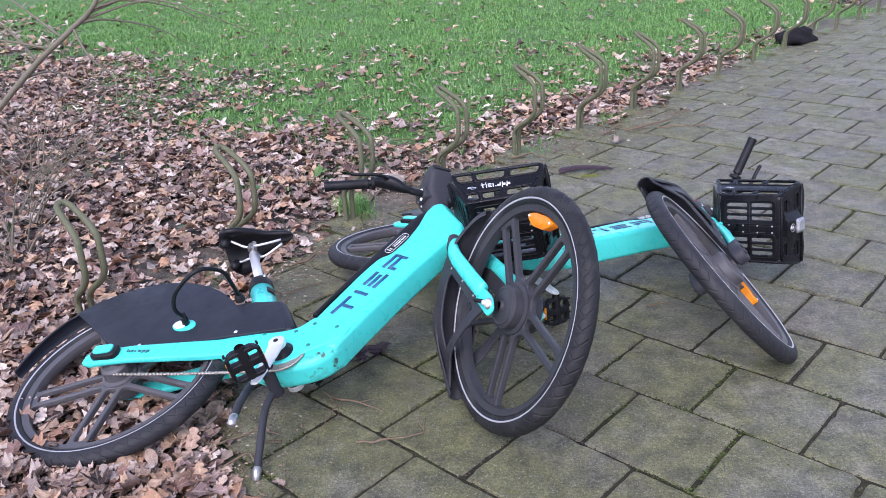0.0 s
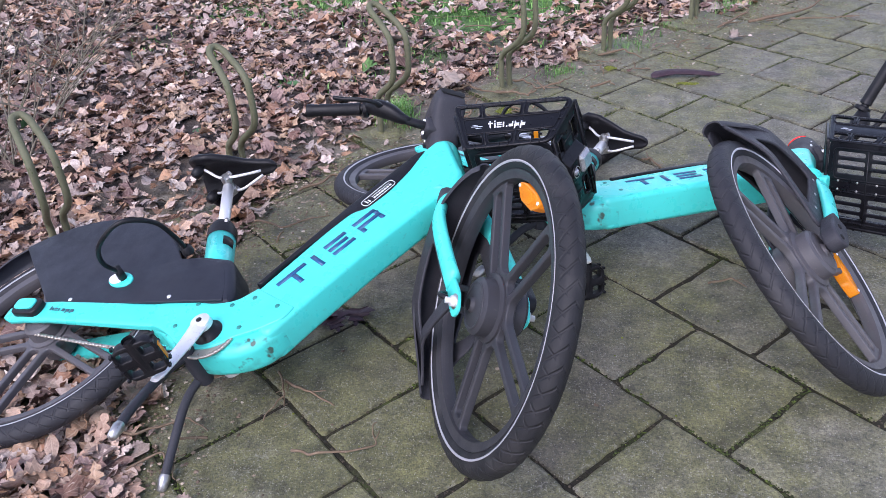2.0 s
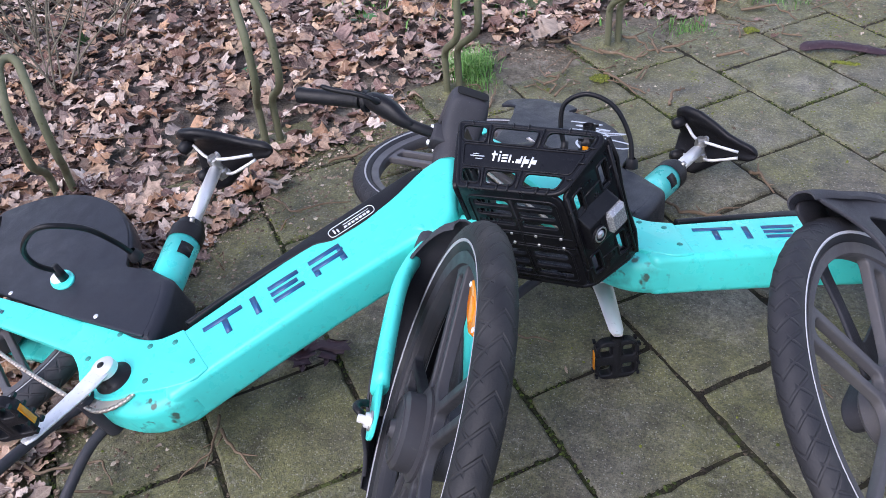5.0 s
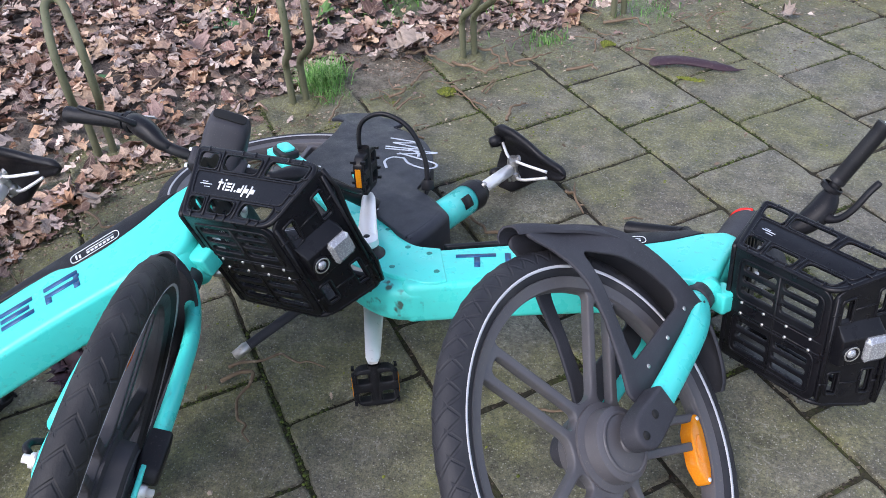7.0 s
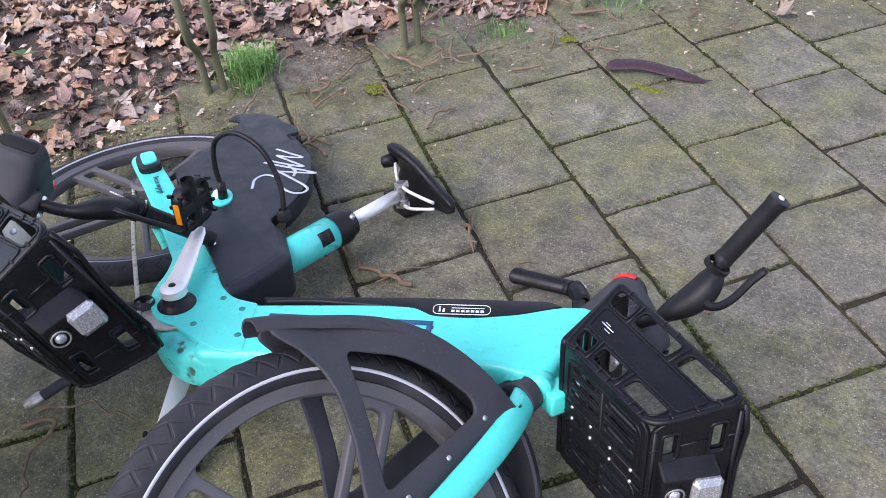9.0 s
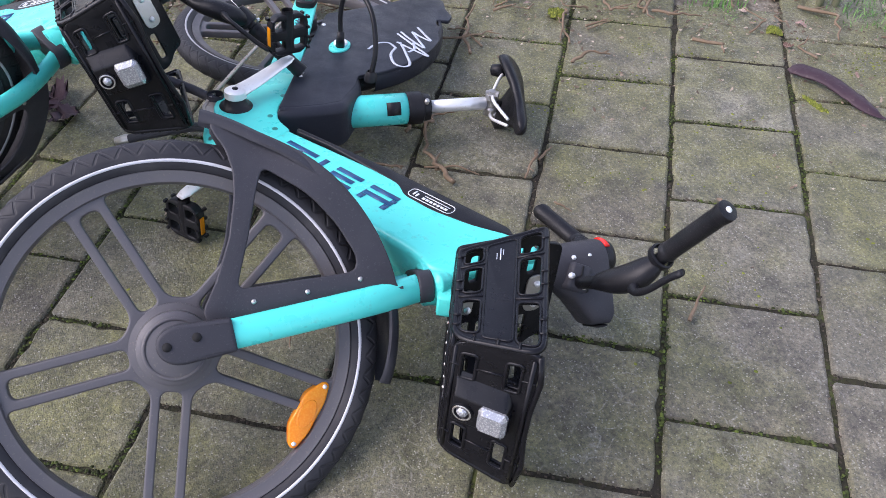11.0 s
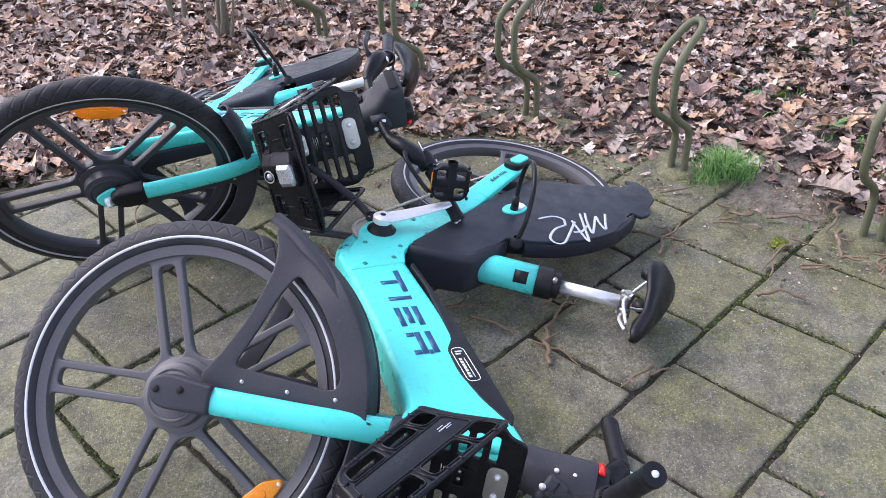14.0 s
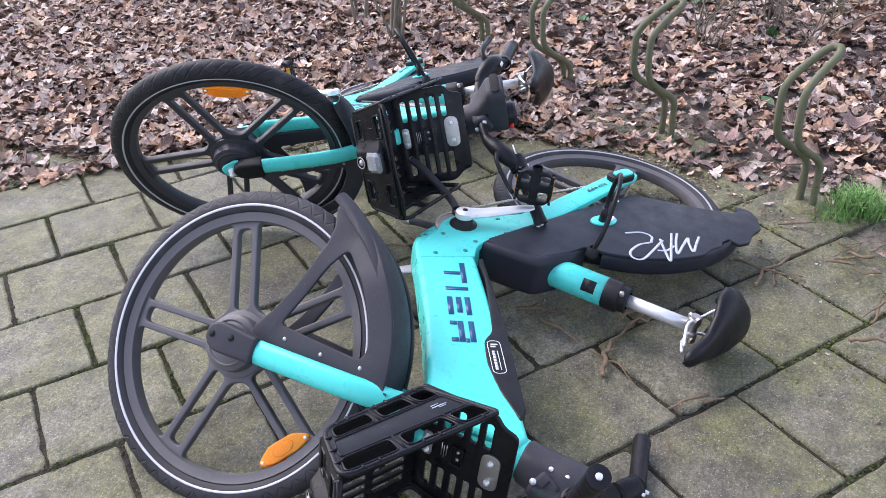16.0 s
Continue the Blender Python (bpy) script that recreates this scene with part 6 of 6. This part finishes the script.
for x, y in zip(rnd.uniform(-2.6, -0.1, 16000), rnd.uniform(-0.6, 2.9, 16000)):
    e = leaf_edge(x, y)
    if beyond(x, y) < 0.25 and rnd.rand() < 0.9 * smooth(0.08, 0.34, e):
        spots.append((x, y, 0.006 + rnd.uniform(0, 0.030)))
        sizes.append(rnd.uniform(0.045, 0.090))
near = [math.hypot(x + 0.5, y - 2.9) < 1.8 for x, y, z in spots]
for here, shapes, seed, label in ((True, (OAK, OAK, MAPLE, PLAIN, OAK), 21, "brown and pale tan dry oak and maple leaves covering the soil"),
                                  (False, (SMALL_OAK, SMALL_OAK, SMALL_MAPLE, PLAIN), 23, "brown and tan dry leaves on the ground behind the hooks")):
    scatter_leaves("leaf_litter", [p for p, k in zip(spots, near) if k == here], [p for p, k in zip(sizes, near) if k == here], shapes, LEAVES, 0.20, 0.55, seed, label)
spots, sizes = [], []
for x, y in zip(rnd.uniform(-10, 6.5, 64000), rnd.uniform(-5, 14, 64000)):
    if -5.5 < x < 3.2 and -1.2 < y < 8.5:
        continue
    if rnd.rand() < smooth(0.0, 0.3, leaf_edge(x, y)) * (1 - 0.96 * grassy(x, y)):
        spots.append((x, y, soil_height(x, y) + rnd.uniform(0, 0.03)))
        sizes.append(rnd.uniform(0.06, 0.11))
scatter_leaves("leaf_litter", spots, sizes, (PLAIN, PLAIN), LEAVES, 0.30, 0.5, 22, "brown dry leaves further off among the grass")

# single leaves that stand out
for x, y, size, mat, label in ((-0.215, 4.17, 0.155, 0, "large pale maple leaf by the hook"), (1.035, 4.88, 0.075, 0, "small pale dry leaf on the slabs"), (-0.62, 3.05, 0.075, 0, "pale tan oak leaf"),
                               (-0.17, 2.49, 0.10, 1, "wet dark brown leaf under the bicycle"), (-0.22, 2.52, 0.09, 1, "wet dark brown leaf under the bicycle"), (-0.12, 2.53, 0.08, 1, "wet dark brown leaf under the bicycle")):
    rnd1 = int(abs(x * 1000)) + 3
    ob = scatter_leaves("single_leaf", [(x, y, 0.012 if beyond(x, y) < 0 else soil_height(x, y) + 0.045)], [size], (LOBED,), (PALE_LEAF, STRAP)[mat], 0.05, 0.35, rnd1, label)
    ob["category"], ob["kind"] = "leaf", "thing"


def blades(name, spots, heights, seed, mat, label, lean=0.5, width=0.0035):
    rnd = np.random.RandomState(seed)
    verts, faces = [], []
    for (x, y, z), h in zip(spots, heights):
        a, l = rnd.uniform(0, 2 * math.pi), rnd.uniform(0.1, lean) * h
        dx, dy = math.cos(a), math.sin(a)
        w = width * rnd.uniform(0.7, 1.3)
        o = len(verts)
        verts += [(x - dy * w, y + dx * w, z), (x + dy * w, y - dx * w, z), (x + dx * l * 0.4 + dy * w * 0.7, y + dy * l * 0.4 - dx * w * 0.7, z + h * 0.6),
                  (x + dx * l * 0.4 - dy * w * 0.7, y + dy * l * 0.4 + dx * w * 0.7, z + h * 0.6), (x + dx * l, y + dy * l, z + h * (1 - 0.3 * l / h))]
        faces += [(o, o + 1, o + 2, o + 3), (o + 3, o + 2, o + 4)]
    me = bpy.data.meshes.new(name)
    me.from_pydata(verts, [], faces)
    return tagged(part_mesh(name, me, mat), label, "grass", kind="stuff")


spots, heights = [], []
for x, y in zip(rnd.uniform(-7, 5.5, 330000), rnd.uniform(3.5, 14.5, 330000)):
    g = grassy(x, y)
    if g > 0.02 and rnd.rand() < g * (0.35 + 0.9 * smooth(-0.3, 0.3, rng_noise(x, y, 2.4, 7.0))) * (1.0 if y < 10 else 0.75):
        spots.append((x, y, soil_height(x, y)))
        heights.append(rnd.uniform(0.018, 0.058))
blades("lawn_grass", spots, heights, 31, GRASS, "short green winter grass behind the hooks", 1.3, 0.0034)


def tuft(cx, cy, n, r, h, seed, label):
    q = np.random.RandomState(seed)
    sp = [(cx + q.normal(0, r), cy + q.normal(0, r), soil_height(cx, cy) + 0.005) for _ in range(n)]
    ob = blades("grass_tuft", sp, q.uniform(0.4, 1.0, n) * h, seed, GRASS, label, 1.1, 0.0017)


tuft(-0.39, 3.90, 850, 0.034, 0.095, 41, "fresh green grass tuft beside a rack hook")
tuft(-0.31, 3.82, 130, 0.03, 0.07, 42, "thin grass tuft at a hook foot")
tuft(0.24, 4.45, 170, 0.05, 0.05, 43, "low grass tuft at the slab edge")
tuft(0.50, 4.80, 260, 0.07, 0.06, 44, "low grass tuft at a hook foot")
tuft(1.05, 5.45, 260, 0.08, 0.06, 45, "low grass tuft by the pavement edge")
tuft(0.2, 2.1, 70, 0.02, 0.03, 46, "tiny weed in a slab joint")
tuft(0.72, 3.83, 60, 0.012, 0.03, 47, "tiny weed in a slab joint")
tuft(-0.10, 2.36, 60, 0.012, 0.03, 48, "tiny weed in a slab joint")
tuft(1.9, 4.3, 120, 0.04, 0.03, 49, "low weeds in a slab joint")
tuft(0.05, 1.5, 120, 0.03, 0.035, 50, "low weeds in a slab joint")
q = np.random.RandomState(51)
sp = [(x, y, soil_height(x, y) + 0.03) for x, y in ((-0.90, 4.11), (-0.86, 4.16), (-0.95, 4.05), (-1.4, 4.4), (-1.2, 4.9), (-0.6, 4.3), (-1.9, 3.6), (-1.1, 3.6), (-2.0, 2.7), (-2.4, 3.2), (-1.5, 5.6))]
scatter_leaves("ivy_leaves", sp, q.uniform(0.06, 0.10, len(sp)), (MAPLE, PLAIN), IVY, 0.4, 0.4, 52, "green ivy leaves among the dry leaves")


def moss_pad(cx, cy, rx, ry, h, seed):
    """A cushion of many small tufts, ragged at its rim."""
    q = random.Random(seed)
    bm = bmesh.new()
    for _ in range(190):
        a, d = q.uniform(0, 6.28), q.random() ** 0.6
        d *= 0.75 + 0.4 * noise.noise(Vector((math.cos(a) * 1.5 + seed, math.sin(a) * 1.5, seed)))
        x, y = cx + rx * d * math.cos(a), cy + ry * d * math.sin(a)
        r = q.uniform(0.0022, 0.0050)
        z = h * max(0.0, 1 - d * d) * q.uniform(0.5, 1.1)
        top = bm.verts.new((x + q.uniform(-r, r), y + q.uniform(-r, r), z + r * q.uniform(0.9, 1.6)))
        ring = [bm.verts.new((x + r * math.cos(e), y + r * math.sin(e), z - 0.001)) for e in (k * 1.2566 + seed for k in range(5))]
        for k in range(5):
            bm.faces.new((ring[k], ring[(k + 1) % 5], top))
    tagged(part("moss_pad", bm, JOINT_MOSS_BRIGHT), "yellow-green moss cushion on the slabs", "moss")


moss_pad(0.062, 3.968, 0.042, 0.034, 0.014, 1.0)
moss_pad(0.79, 4.30, 0.060, 0.010, 0.004, 3.0)
moss_pad(0.46, 4.47, 0.034, 0.022, 0.010, 5.0)


# ---- bare shrubs and the low branch ----
def shrub(base, stems, height, spread, seed, label, lean=(0, 0), thick=0.008):
    q = random.Random(seed)
    thing = new("bare_shrub", None)
    thing.matrix_basis = Matrix.Translation((*base, soil_height(*base)))
    for k in range(stems):
        a = q.uniform(0, 6.28)
        d = Vector((math.cos(a) * spread + lean[0], math.sin(a) * spread + lean[1], 0)) * q.uniform(0.4, 1.0)
        h = height * q.uniform(0.55, 1.0)
        o = Vector((q.uniform(-0.06, 0.06), q.uniform(-0.06, 0.06), -0.03))
        pts = [o, o + d * 0.2 + Vector((0, 0, h * 0.35)), o + d * 0.55 + Vector((q.uniform(-.04, .04), q.uniform(-.04, .04), h * 0.7)), o + d + Vector((0, 0, h))]
        bm = bmesh.new()
        main = spline(pts, 16)
        tube(main, [thick * q.uniform(0.5, 1.0) * (1 - 0.8 * i / 16) + 0.0008 for i in range(16)], 6, bm)
        for _ in range(4):
            i = q.randint(5, 14)
            e = main[i] + Vector((q.uniform(-.2, .2), q.uniform(-.2, .2), q.uniform(0.02, 0.22)))
            m2 = (main[i] + e) / 2 + Vector((q.uniform(-.03, .03), q.uniform(-.03, .03), 0.02))
            tube(spline([main[i], m2, e], 7), [0.0022, 0.002, 0.0018, 0.0016, 0.0014, 0.0011, 0.0008], 5, bm)
        part("stem", bm, BARK, thing)
    return tagged(thing, label, "shrub", "bare shrubs")


shrub((-1.60, 1.80), 7, 0.9, 0.25, 3, "bare brown shrub stems rising from the leaves", thick=0.013)
shrub((-1.90, 1.50), 5, 0.9, 0.22, 4, "bare brown shrub stems rising from the leaves", thick=0.011)
shrub((-2.05, 2.0), 5, 0.8, 0.3, 5, "thin bare shrub among the leaves")
shrub((-2.2, 3.6), 9, 0.7, 0.45, 6, "tangled thin bare shrub in the leaf litter", thick=0.005)
shrub((-1.75, 3.3), 8, 0.6, 0.4, 7, "tangled thin bare shrub in the leaf litter", thick=0.0045)
shrub((-2.7, 4.4), 10, 0.9, 0.5, 8, "tangled thin bare shrub in the leaf litter", thick=0.005)
shrub((-2.9, 2.8), 8, 0.8, 0.5, 9, "tangled thin bare shrub in the leaf litter", thick=0.006)
shrub((-2.6, 1.0), 7, 0.9, 0.4, 10, "bare brown shrub stems rising from the leaves", thick=0.008)
shrub((-2.18, 4.35), 7, 0.55, 0.77, 13, "tangled thin bare shrub in the leaf litter", thick=0.004)
shrub((-2.60, 5.10), 7, 0.60, 0.84, 14, "tangled thin bare shrub in the leaf litter", thick=0.004)
shrub((-1.92, 3.75), 7, 0.40, 0.70, 15, "tangled thin bare shrub in the leaf litter", thick=0.004)
shrub((-2.45, 3.15), 7, 0.50, 0.70, 16, "tangled thin bare shrub in the leaf litter", thick=0.004)
shrub((-2.40, 2.45), 7, 0.50, 0.63, 17, "tangled thin bare shrub in the leaf litter", thick=0.004)

bm = bmesh.new()
limb = spline([(-2.35, 3.9, 0.05), (-2.05, 3.80, 0.45), (-1.72, 3.76, 0.75), (-1.50, 3.74, 0.91), (-1.36, 3.72, 1.02), (-1.20, 3.70, 1.25), (-1.0, 3.65, 1.55)], 40)
tube(limb, [0.0155 * (1 - 0.60 * k / 40) for k in range(40)], 10, bm)
q = random.Random(12)
for start, end, sag in ((14, (-2.1, 3.9, 1.05), 0.05), (18, (-1.95, 3.9, 1.15), 0.03), (22, (-0.72, 3.78, 0.86), 0.10), (23, (-0.95, 3.9, 0.90), 0.08), (26, (-0.80, 3.7, 1.02), 0.06), (12, (-1.45, 3.9, 0.60), 0.05),
                        (20, (-1.30, 3.6, 0.62), 0.0), (25, (-1.0, 3.8, 1.0), 0.04), (16, (-2.2, 3.7, 0.85), 0.04), (24, (-0.62, 3.9, 0.98), 0.09), (21, (-1.1, 4.0, 0.80), 0.05)):
    a, e = limb[start], Vector(end)
    m1 = a.lerp(e, 0.35) + Vector((q.uniform(-.05, .05), q.uniform(-.05, .05), sag))
    m2 = a.lerp(e, 0.7) + Vector((q.uniform(-.04, .04), q.uniform(-.04, .04), sag * 0.8))
    line = spline([a, m1, m2, e], 18)
    tube(line, [0.0055 * (1 - 0.8 * k / 18) + 0.0006 for k in range(18)], 6, bm)
    for _ in range(3):
        i = q.randint(6, 16)
        f = line[i] + (e - a).normalized() * q.uniform(0.05, 0.18) + Vector((q.uniform(-.08, .08), q.uniform(-.05, .05), q.uniform(-.08, .08)))
        tube(spline([line[i], line[i].lerp(f, 0.5) + Vector((0, 0, 0.012)), f], 7), [0.0018, 0.0016, 0.0014, 0.0012, 0.001, 0.0008, 0.0006], 5, bm)
limb_ob = new("low_branch", None)
part("limb", bm, BARK, limb_ob)
tagged(limb_ob, "bare grey leaning branch with thin twigs over the leaves", "branch")


# ---- pavement: slabs in courses, each its own piece ----
pavement = part("pavement", box((-0.5, -0.5, -0.5), (0.5, 0.5, 0.5), 0, None,
                Matrix(((UW.x * 10.0, NW.x * 14.4, 0, NW.x * 6.2 + UW.x * (EDGE_U - 5.0)), (UW.y * 10.0, NW.y * 14.4, 0, NW.y * 6.2 + UW.y * (EDGE_U - 5.0)), (0, 0, 0.05, -0.0325), (0, 0, 0, 1)))), JOINT, smooth=False)
tagged(pavement, "mossy concrete slab pavement laid in staggered courses", "pavement", kind="structure")


def slab_data(seed, steps):
    q = random.Random(seed)
    h = 0.1526
    ring = []
    for sx, sy in ((-1, -1), (1, -1), (1, 1), (-1, 1)):
        ring.append((sx * (h + q.uniform(-0.0015, 0.0008)), sy * (h + q.uniform(-0.0015, 0.0008))))
    outline = []
    for k in range(4):
        a, b = ring[k], ring[(k + 1) % 4]
        for t in steps:
            n = q.uniform(-0.0024, 0.0006) - (q.uniform(0.002, 0.006) if q.random() < 0.05 else 0.0)
            p = (a[0] + (b[0] - a[0]) * t, a[1] + (b[1] - a[1]) * t)
            f = 1 + n / h
            outline.append((p[0] * f, p[1] * f))
    levels = ((-0.030, 0.995), (-0.0075, 1.0), (-0.0024, 0.984), (0.0, 0.955))
    verts = [(x * s, y * s, z) for z, s in levels for x, y in outline]
    n = len(outline)
    faces = [tuple(range(3 * n, 4 * n))]
    for l in range(3):
        for k in range(n):
            faces.append((l * n + k, l * n + (k + 1) % n, (l + 1) * n + (k + 1) % n, (l + 1) * n + k))
    return verts, faces


SLABS = []
for k in range(8):
    v, f = slab_data(60 + k, (0.020, 0.07, 0.15, 0.24, 0.33, 0.42, 0.51, 0.60, 0.69, 0.78, 0.86, 0.93, 0.98))
    me = bpy.data.meshes.new("slab")
    me.from_pydata(v, [], f)
    me.materials.append(SLAB)
    SLABS.append((me, *slab_data(60 + k, (0.02, 0.34, 0.66, 0.98))))
cells = []
for row in range(-3, 44):
    phase = 0.5 if row % 2 else 0.0
    for col in range(-24, 9):
        u = (col + phase + 0.5 + 0.02 * rng_noise(row * 3.1, col * 0.3, 1.0)) * PITCH
        if u - 0.5 * PITCH > EDGE_U - 0.05 or u < EDGE_U - 9.9:
            continue
        s = (row + 0.5 + 0.0067) * PITCH
        c = NW * s + UW * u
        if not (-1.0 < s < 13.3):
            continue
        cells.append((math.hypot(c.x - 0.9, c.y - 2.7), c))
cells.sort(key=lambda q: q[0])
q = random.Random(77)
base_turn = Matrix.Rotation(math.atan2(UW.y, UW.x), 4, "Z")
rv, rf, ro = [], [], 0
for k, (dist, c) in enumerate(cells):
    me, v, f = SLABS[q.randrange(8)]
    m = Matrix.Translation(c + Vector((0, 0, q.uniform(-0.0030, 0.0015)))) @ base_turn @ Matrix.Rotation(radians(90 * q.randrange(4)), 4, "Z") @ Matrix.Rotation(radians(q.gauss(0, 0.35)), 4, "X") @ Matrix.Rotation(radians(q.gauss(0, 0.35)), 4, "Y") @ Matrix.Rotation(radians(q.gauss(0, 0.4)), 4, "Z")
    if k < 290:
        ob = new("slab", me)
        ob.parent = pavement
        ob.matrix_basis = m
    else:
        rv += [tuple(m @ Vector(p)) for p in v]
        rf += [tuple(i + ro for i in face) for face in f]
        ro += len(v)
me = bpy.data.meshes.new("far_slabs")
me.from_pydata(rv, [], rf)
far = part_mesh("far_slabs", me, SLAB, pavement)
far["kind"] = "stuff"


# ---- dirt and moss in the joints, crumbs on the slabs ----
def crumbs_mesh(name, spots, sizes, mat, label, seed, flat=0.55):
    """Many small low lumps in one mesh."""
    r = np.random.RandomState(seed)
    ang = np.arange(6) * math.pi / 3
    verts, faces = [], []
    for k, ((x, y, z), s) in enumerate(zip(spots, sizes)):
        rad = s * r.uniform(0.6, 1.3, 6)
        turn = r.uniform(0, 1)
        verts += [(x + rad[i] * math.cos(ang[i] + turn), y + rad[i] * math.sin(ang[i] + turn), z) for i in range(6)]
        verts.append((x + s * r.uniform(-0.3, 0.3), y + s * r.uniform(-0.3, 0.3), z + s * flat * r.uniform(0.5, 1.3)))
        o = 7 * k
        faces += [(o + i, o + (i + 1) % 6, o + 6) for i in range(6)]
    me = bpy.data.meshes.new(name)
    me.from_pydata(verts, [], faces)
    ob = part_mesh(name, me, mat)
    return tagged(ob, label, "moss" if "moss" in name else "dirt", kind="stuff")


r = np.random.RandomState(91)
moss_at, moss_size, dirt_at, dirt_size = [], [], [], []


def along_joint(a, b):
    n = int((b - a).length / 0.0028)
    side = Vector((-(b - a).y, (b - a).x, 0)).normalized()
    for t in r.uniform(0, 1, n):
        p = a.lerp(b, t)
        greening = rng_noise(p.x, p.y, 2.1, 13.0) + 0.5 * rng_noise(p.x, p.y, 8.0, 3.0) + 0.16 * (p.x * UW.x + p.y * UW.y - 1.6)
        if greening > 0.10:
            w = p + side * r.normal(0, 0.0042)
            moss_at.append((w.x, w.y, r.uniform(-0.006, -0.0015)))
            moss_size.append(r.uniform(0.0016, 0.0046))
        elif r.rand() < 0.5:
            w = p + side * r.normal(0, 0.004)
            dirt_at.append((w.x, w.y, r.uniform(-0.009, -0.003)))
            dirt_size.append(r.uniform(0.0015, 0.0042))


for row in range(-3, 30):
    for col in range(-16, 9):
        u = (col + (0.5 if row % 2 else 0.0)) * PITCH
        s = (row + 0.0067) * PITCH
        c = NW * s + UW * u
        if u > EDGE_U or math.hypot(c.x - 0.8, c.y - 3.0) > 4.2:
            continue
        along_joint(c, c + UW * PITCH)
        along_joint(c, c + NW * PITCH)
crumbs_mesh("joint_moss", moss_at, moss_size, JOINT_MOSS, "green moss filling the slab joints", 92, 0.7)
crumbs_mesh("joint_dirt", dirt_at, dirt_size, JOINT_DIRT, "dark crumbly soil in the slab joints", 93)
spots, sizes = [], []
while len(spots) < 1100:
    s, d = r.uniform(0.0, 6.5), -r.exponential(0.45)
    p = NW * s + UW * (EDGE_U + d)
    if r.rand() < 0.15 + 0.85 * math.exp(d / 0.6):
        spots.append((p.x, p.y, 0.003))
        sizes.append(r.uniform(0.005, 0.018))
scatter_leaves("leaf_crumbs", spots, sizes, (PLAIN, PLAIN, OAK), CRUMBS, 0.25, 0.5, 94, "pale seed scales and leaf crumbs strewn over the slabs")

# soil crumbs and moss flecks where the slabs meet the leaf litter
dirt_at, dirt_size, moss_at, moss_size = [], [], [], []
while len(dirt_at) < 5200:
    s, d = r.uniform(1.2, 5.4), r.exponential(0.16) - 0.10
    p = NW * s + UW * (float(np.interp(s, S_PTS, U_PTS)) - d)
    if rng_noise(p.x, p.y, 3.2, 6.0) + 0.4 * rng_noise(p.x, p.y, 11.0, 2.0) < -0.12 + 0.1 * r.normal():
        continue
    z = 0.001 if beyond(p.x, p.y) < 0 else soil_height(p.x, p.y)
    dirt_at.append((p.x, p.y, z))
    dirt_size.append(r.uniform(0.0015, 0.0062))
while len(moss_at) < 2300:
    s, d = r.uniform(1.0, 5.4), r.exponential(0.35)
    p = NW * s + UW * (EDGE_U - d)
    if rng_noise(p.x, p.y, 4.0, 16.0) + 0.5 * rng_noise(p.x, p.y, 14.0, 12.0) < 0.16:
        continue
    moss_at.append((p.x, p.y, 0.0005))
    moss_size.append(r.uniform(0.0014, 0.0042))
crumbs_mesh("edge_dirt", dirt_at, dirt_size, CRUMBS, "brown soil crumbs strewn along the slab edge", 95)
crumbs_mesh("edge_moss", moss_at, moss_size, JOINT_MOSS_BRIGHT, "flecks of green moss on damp slabs", 96, 0.6)
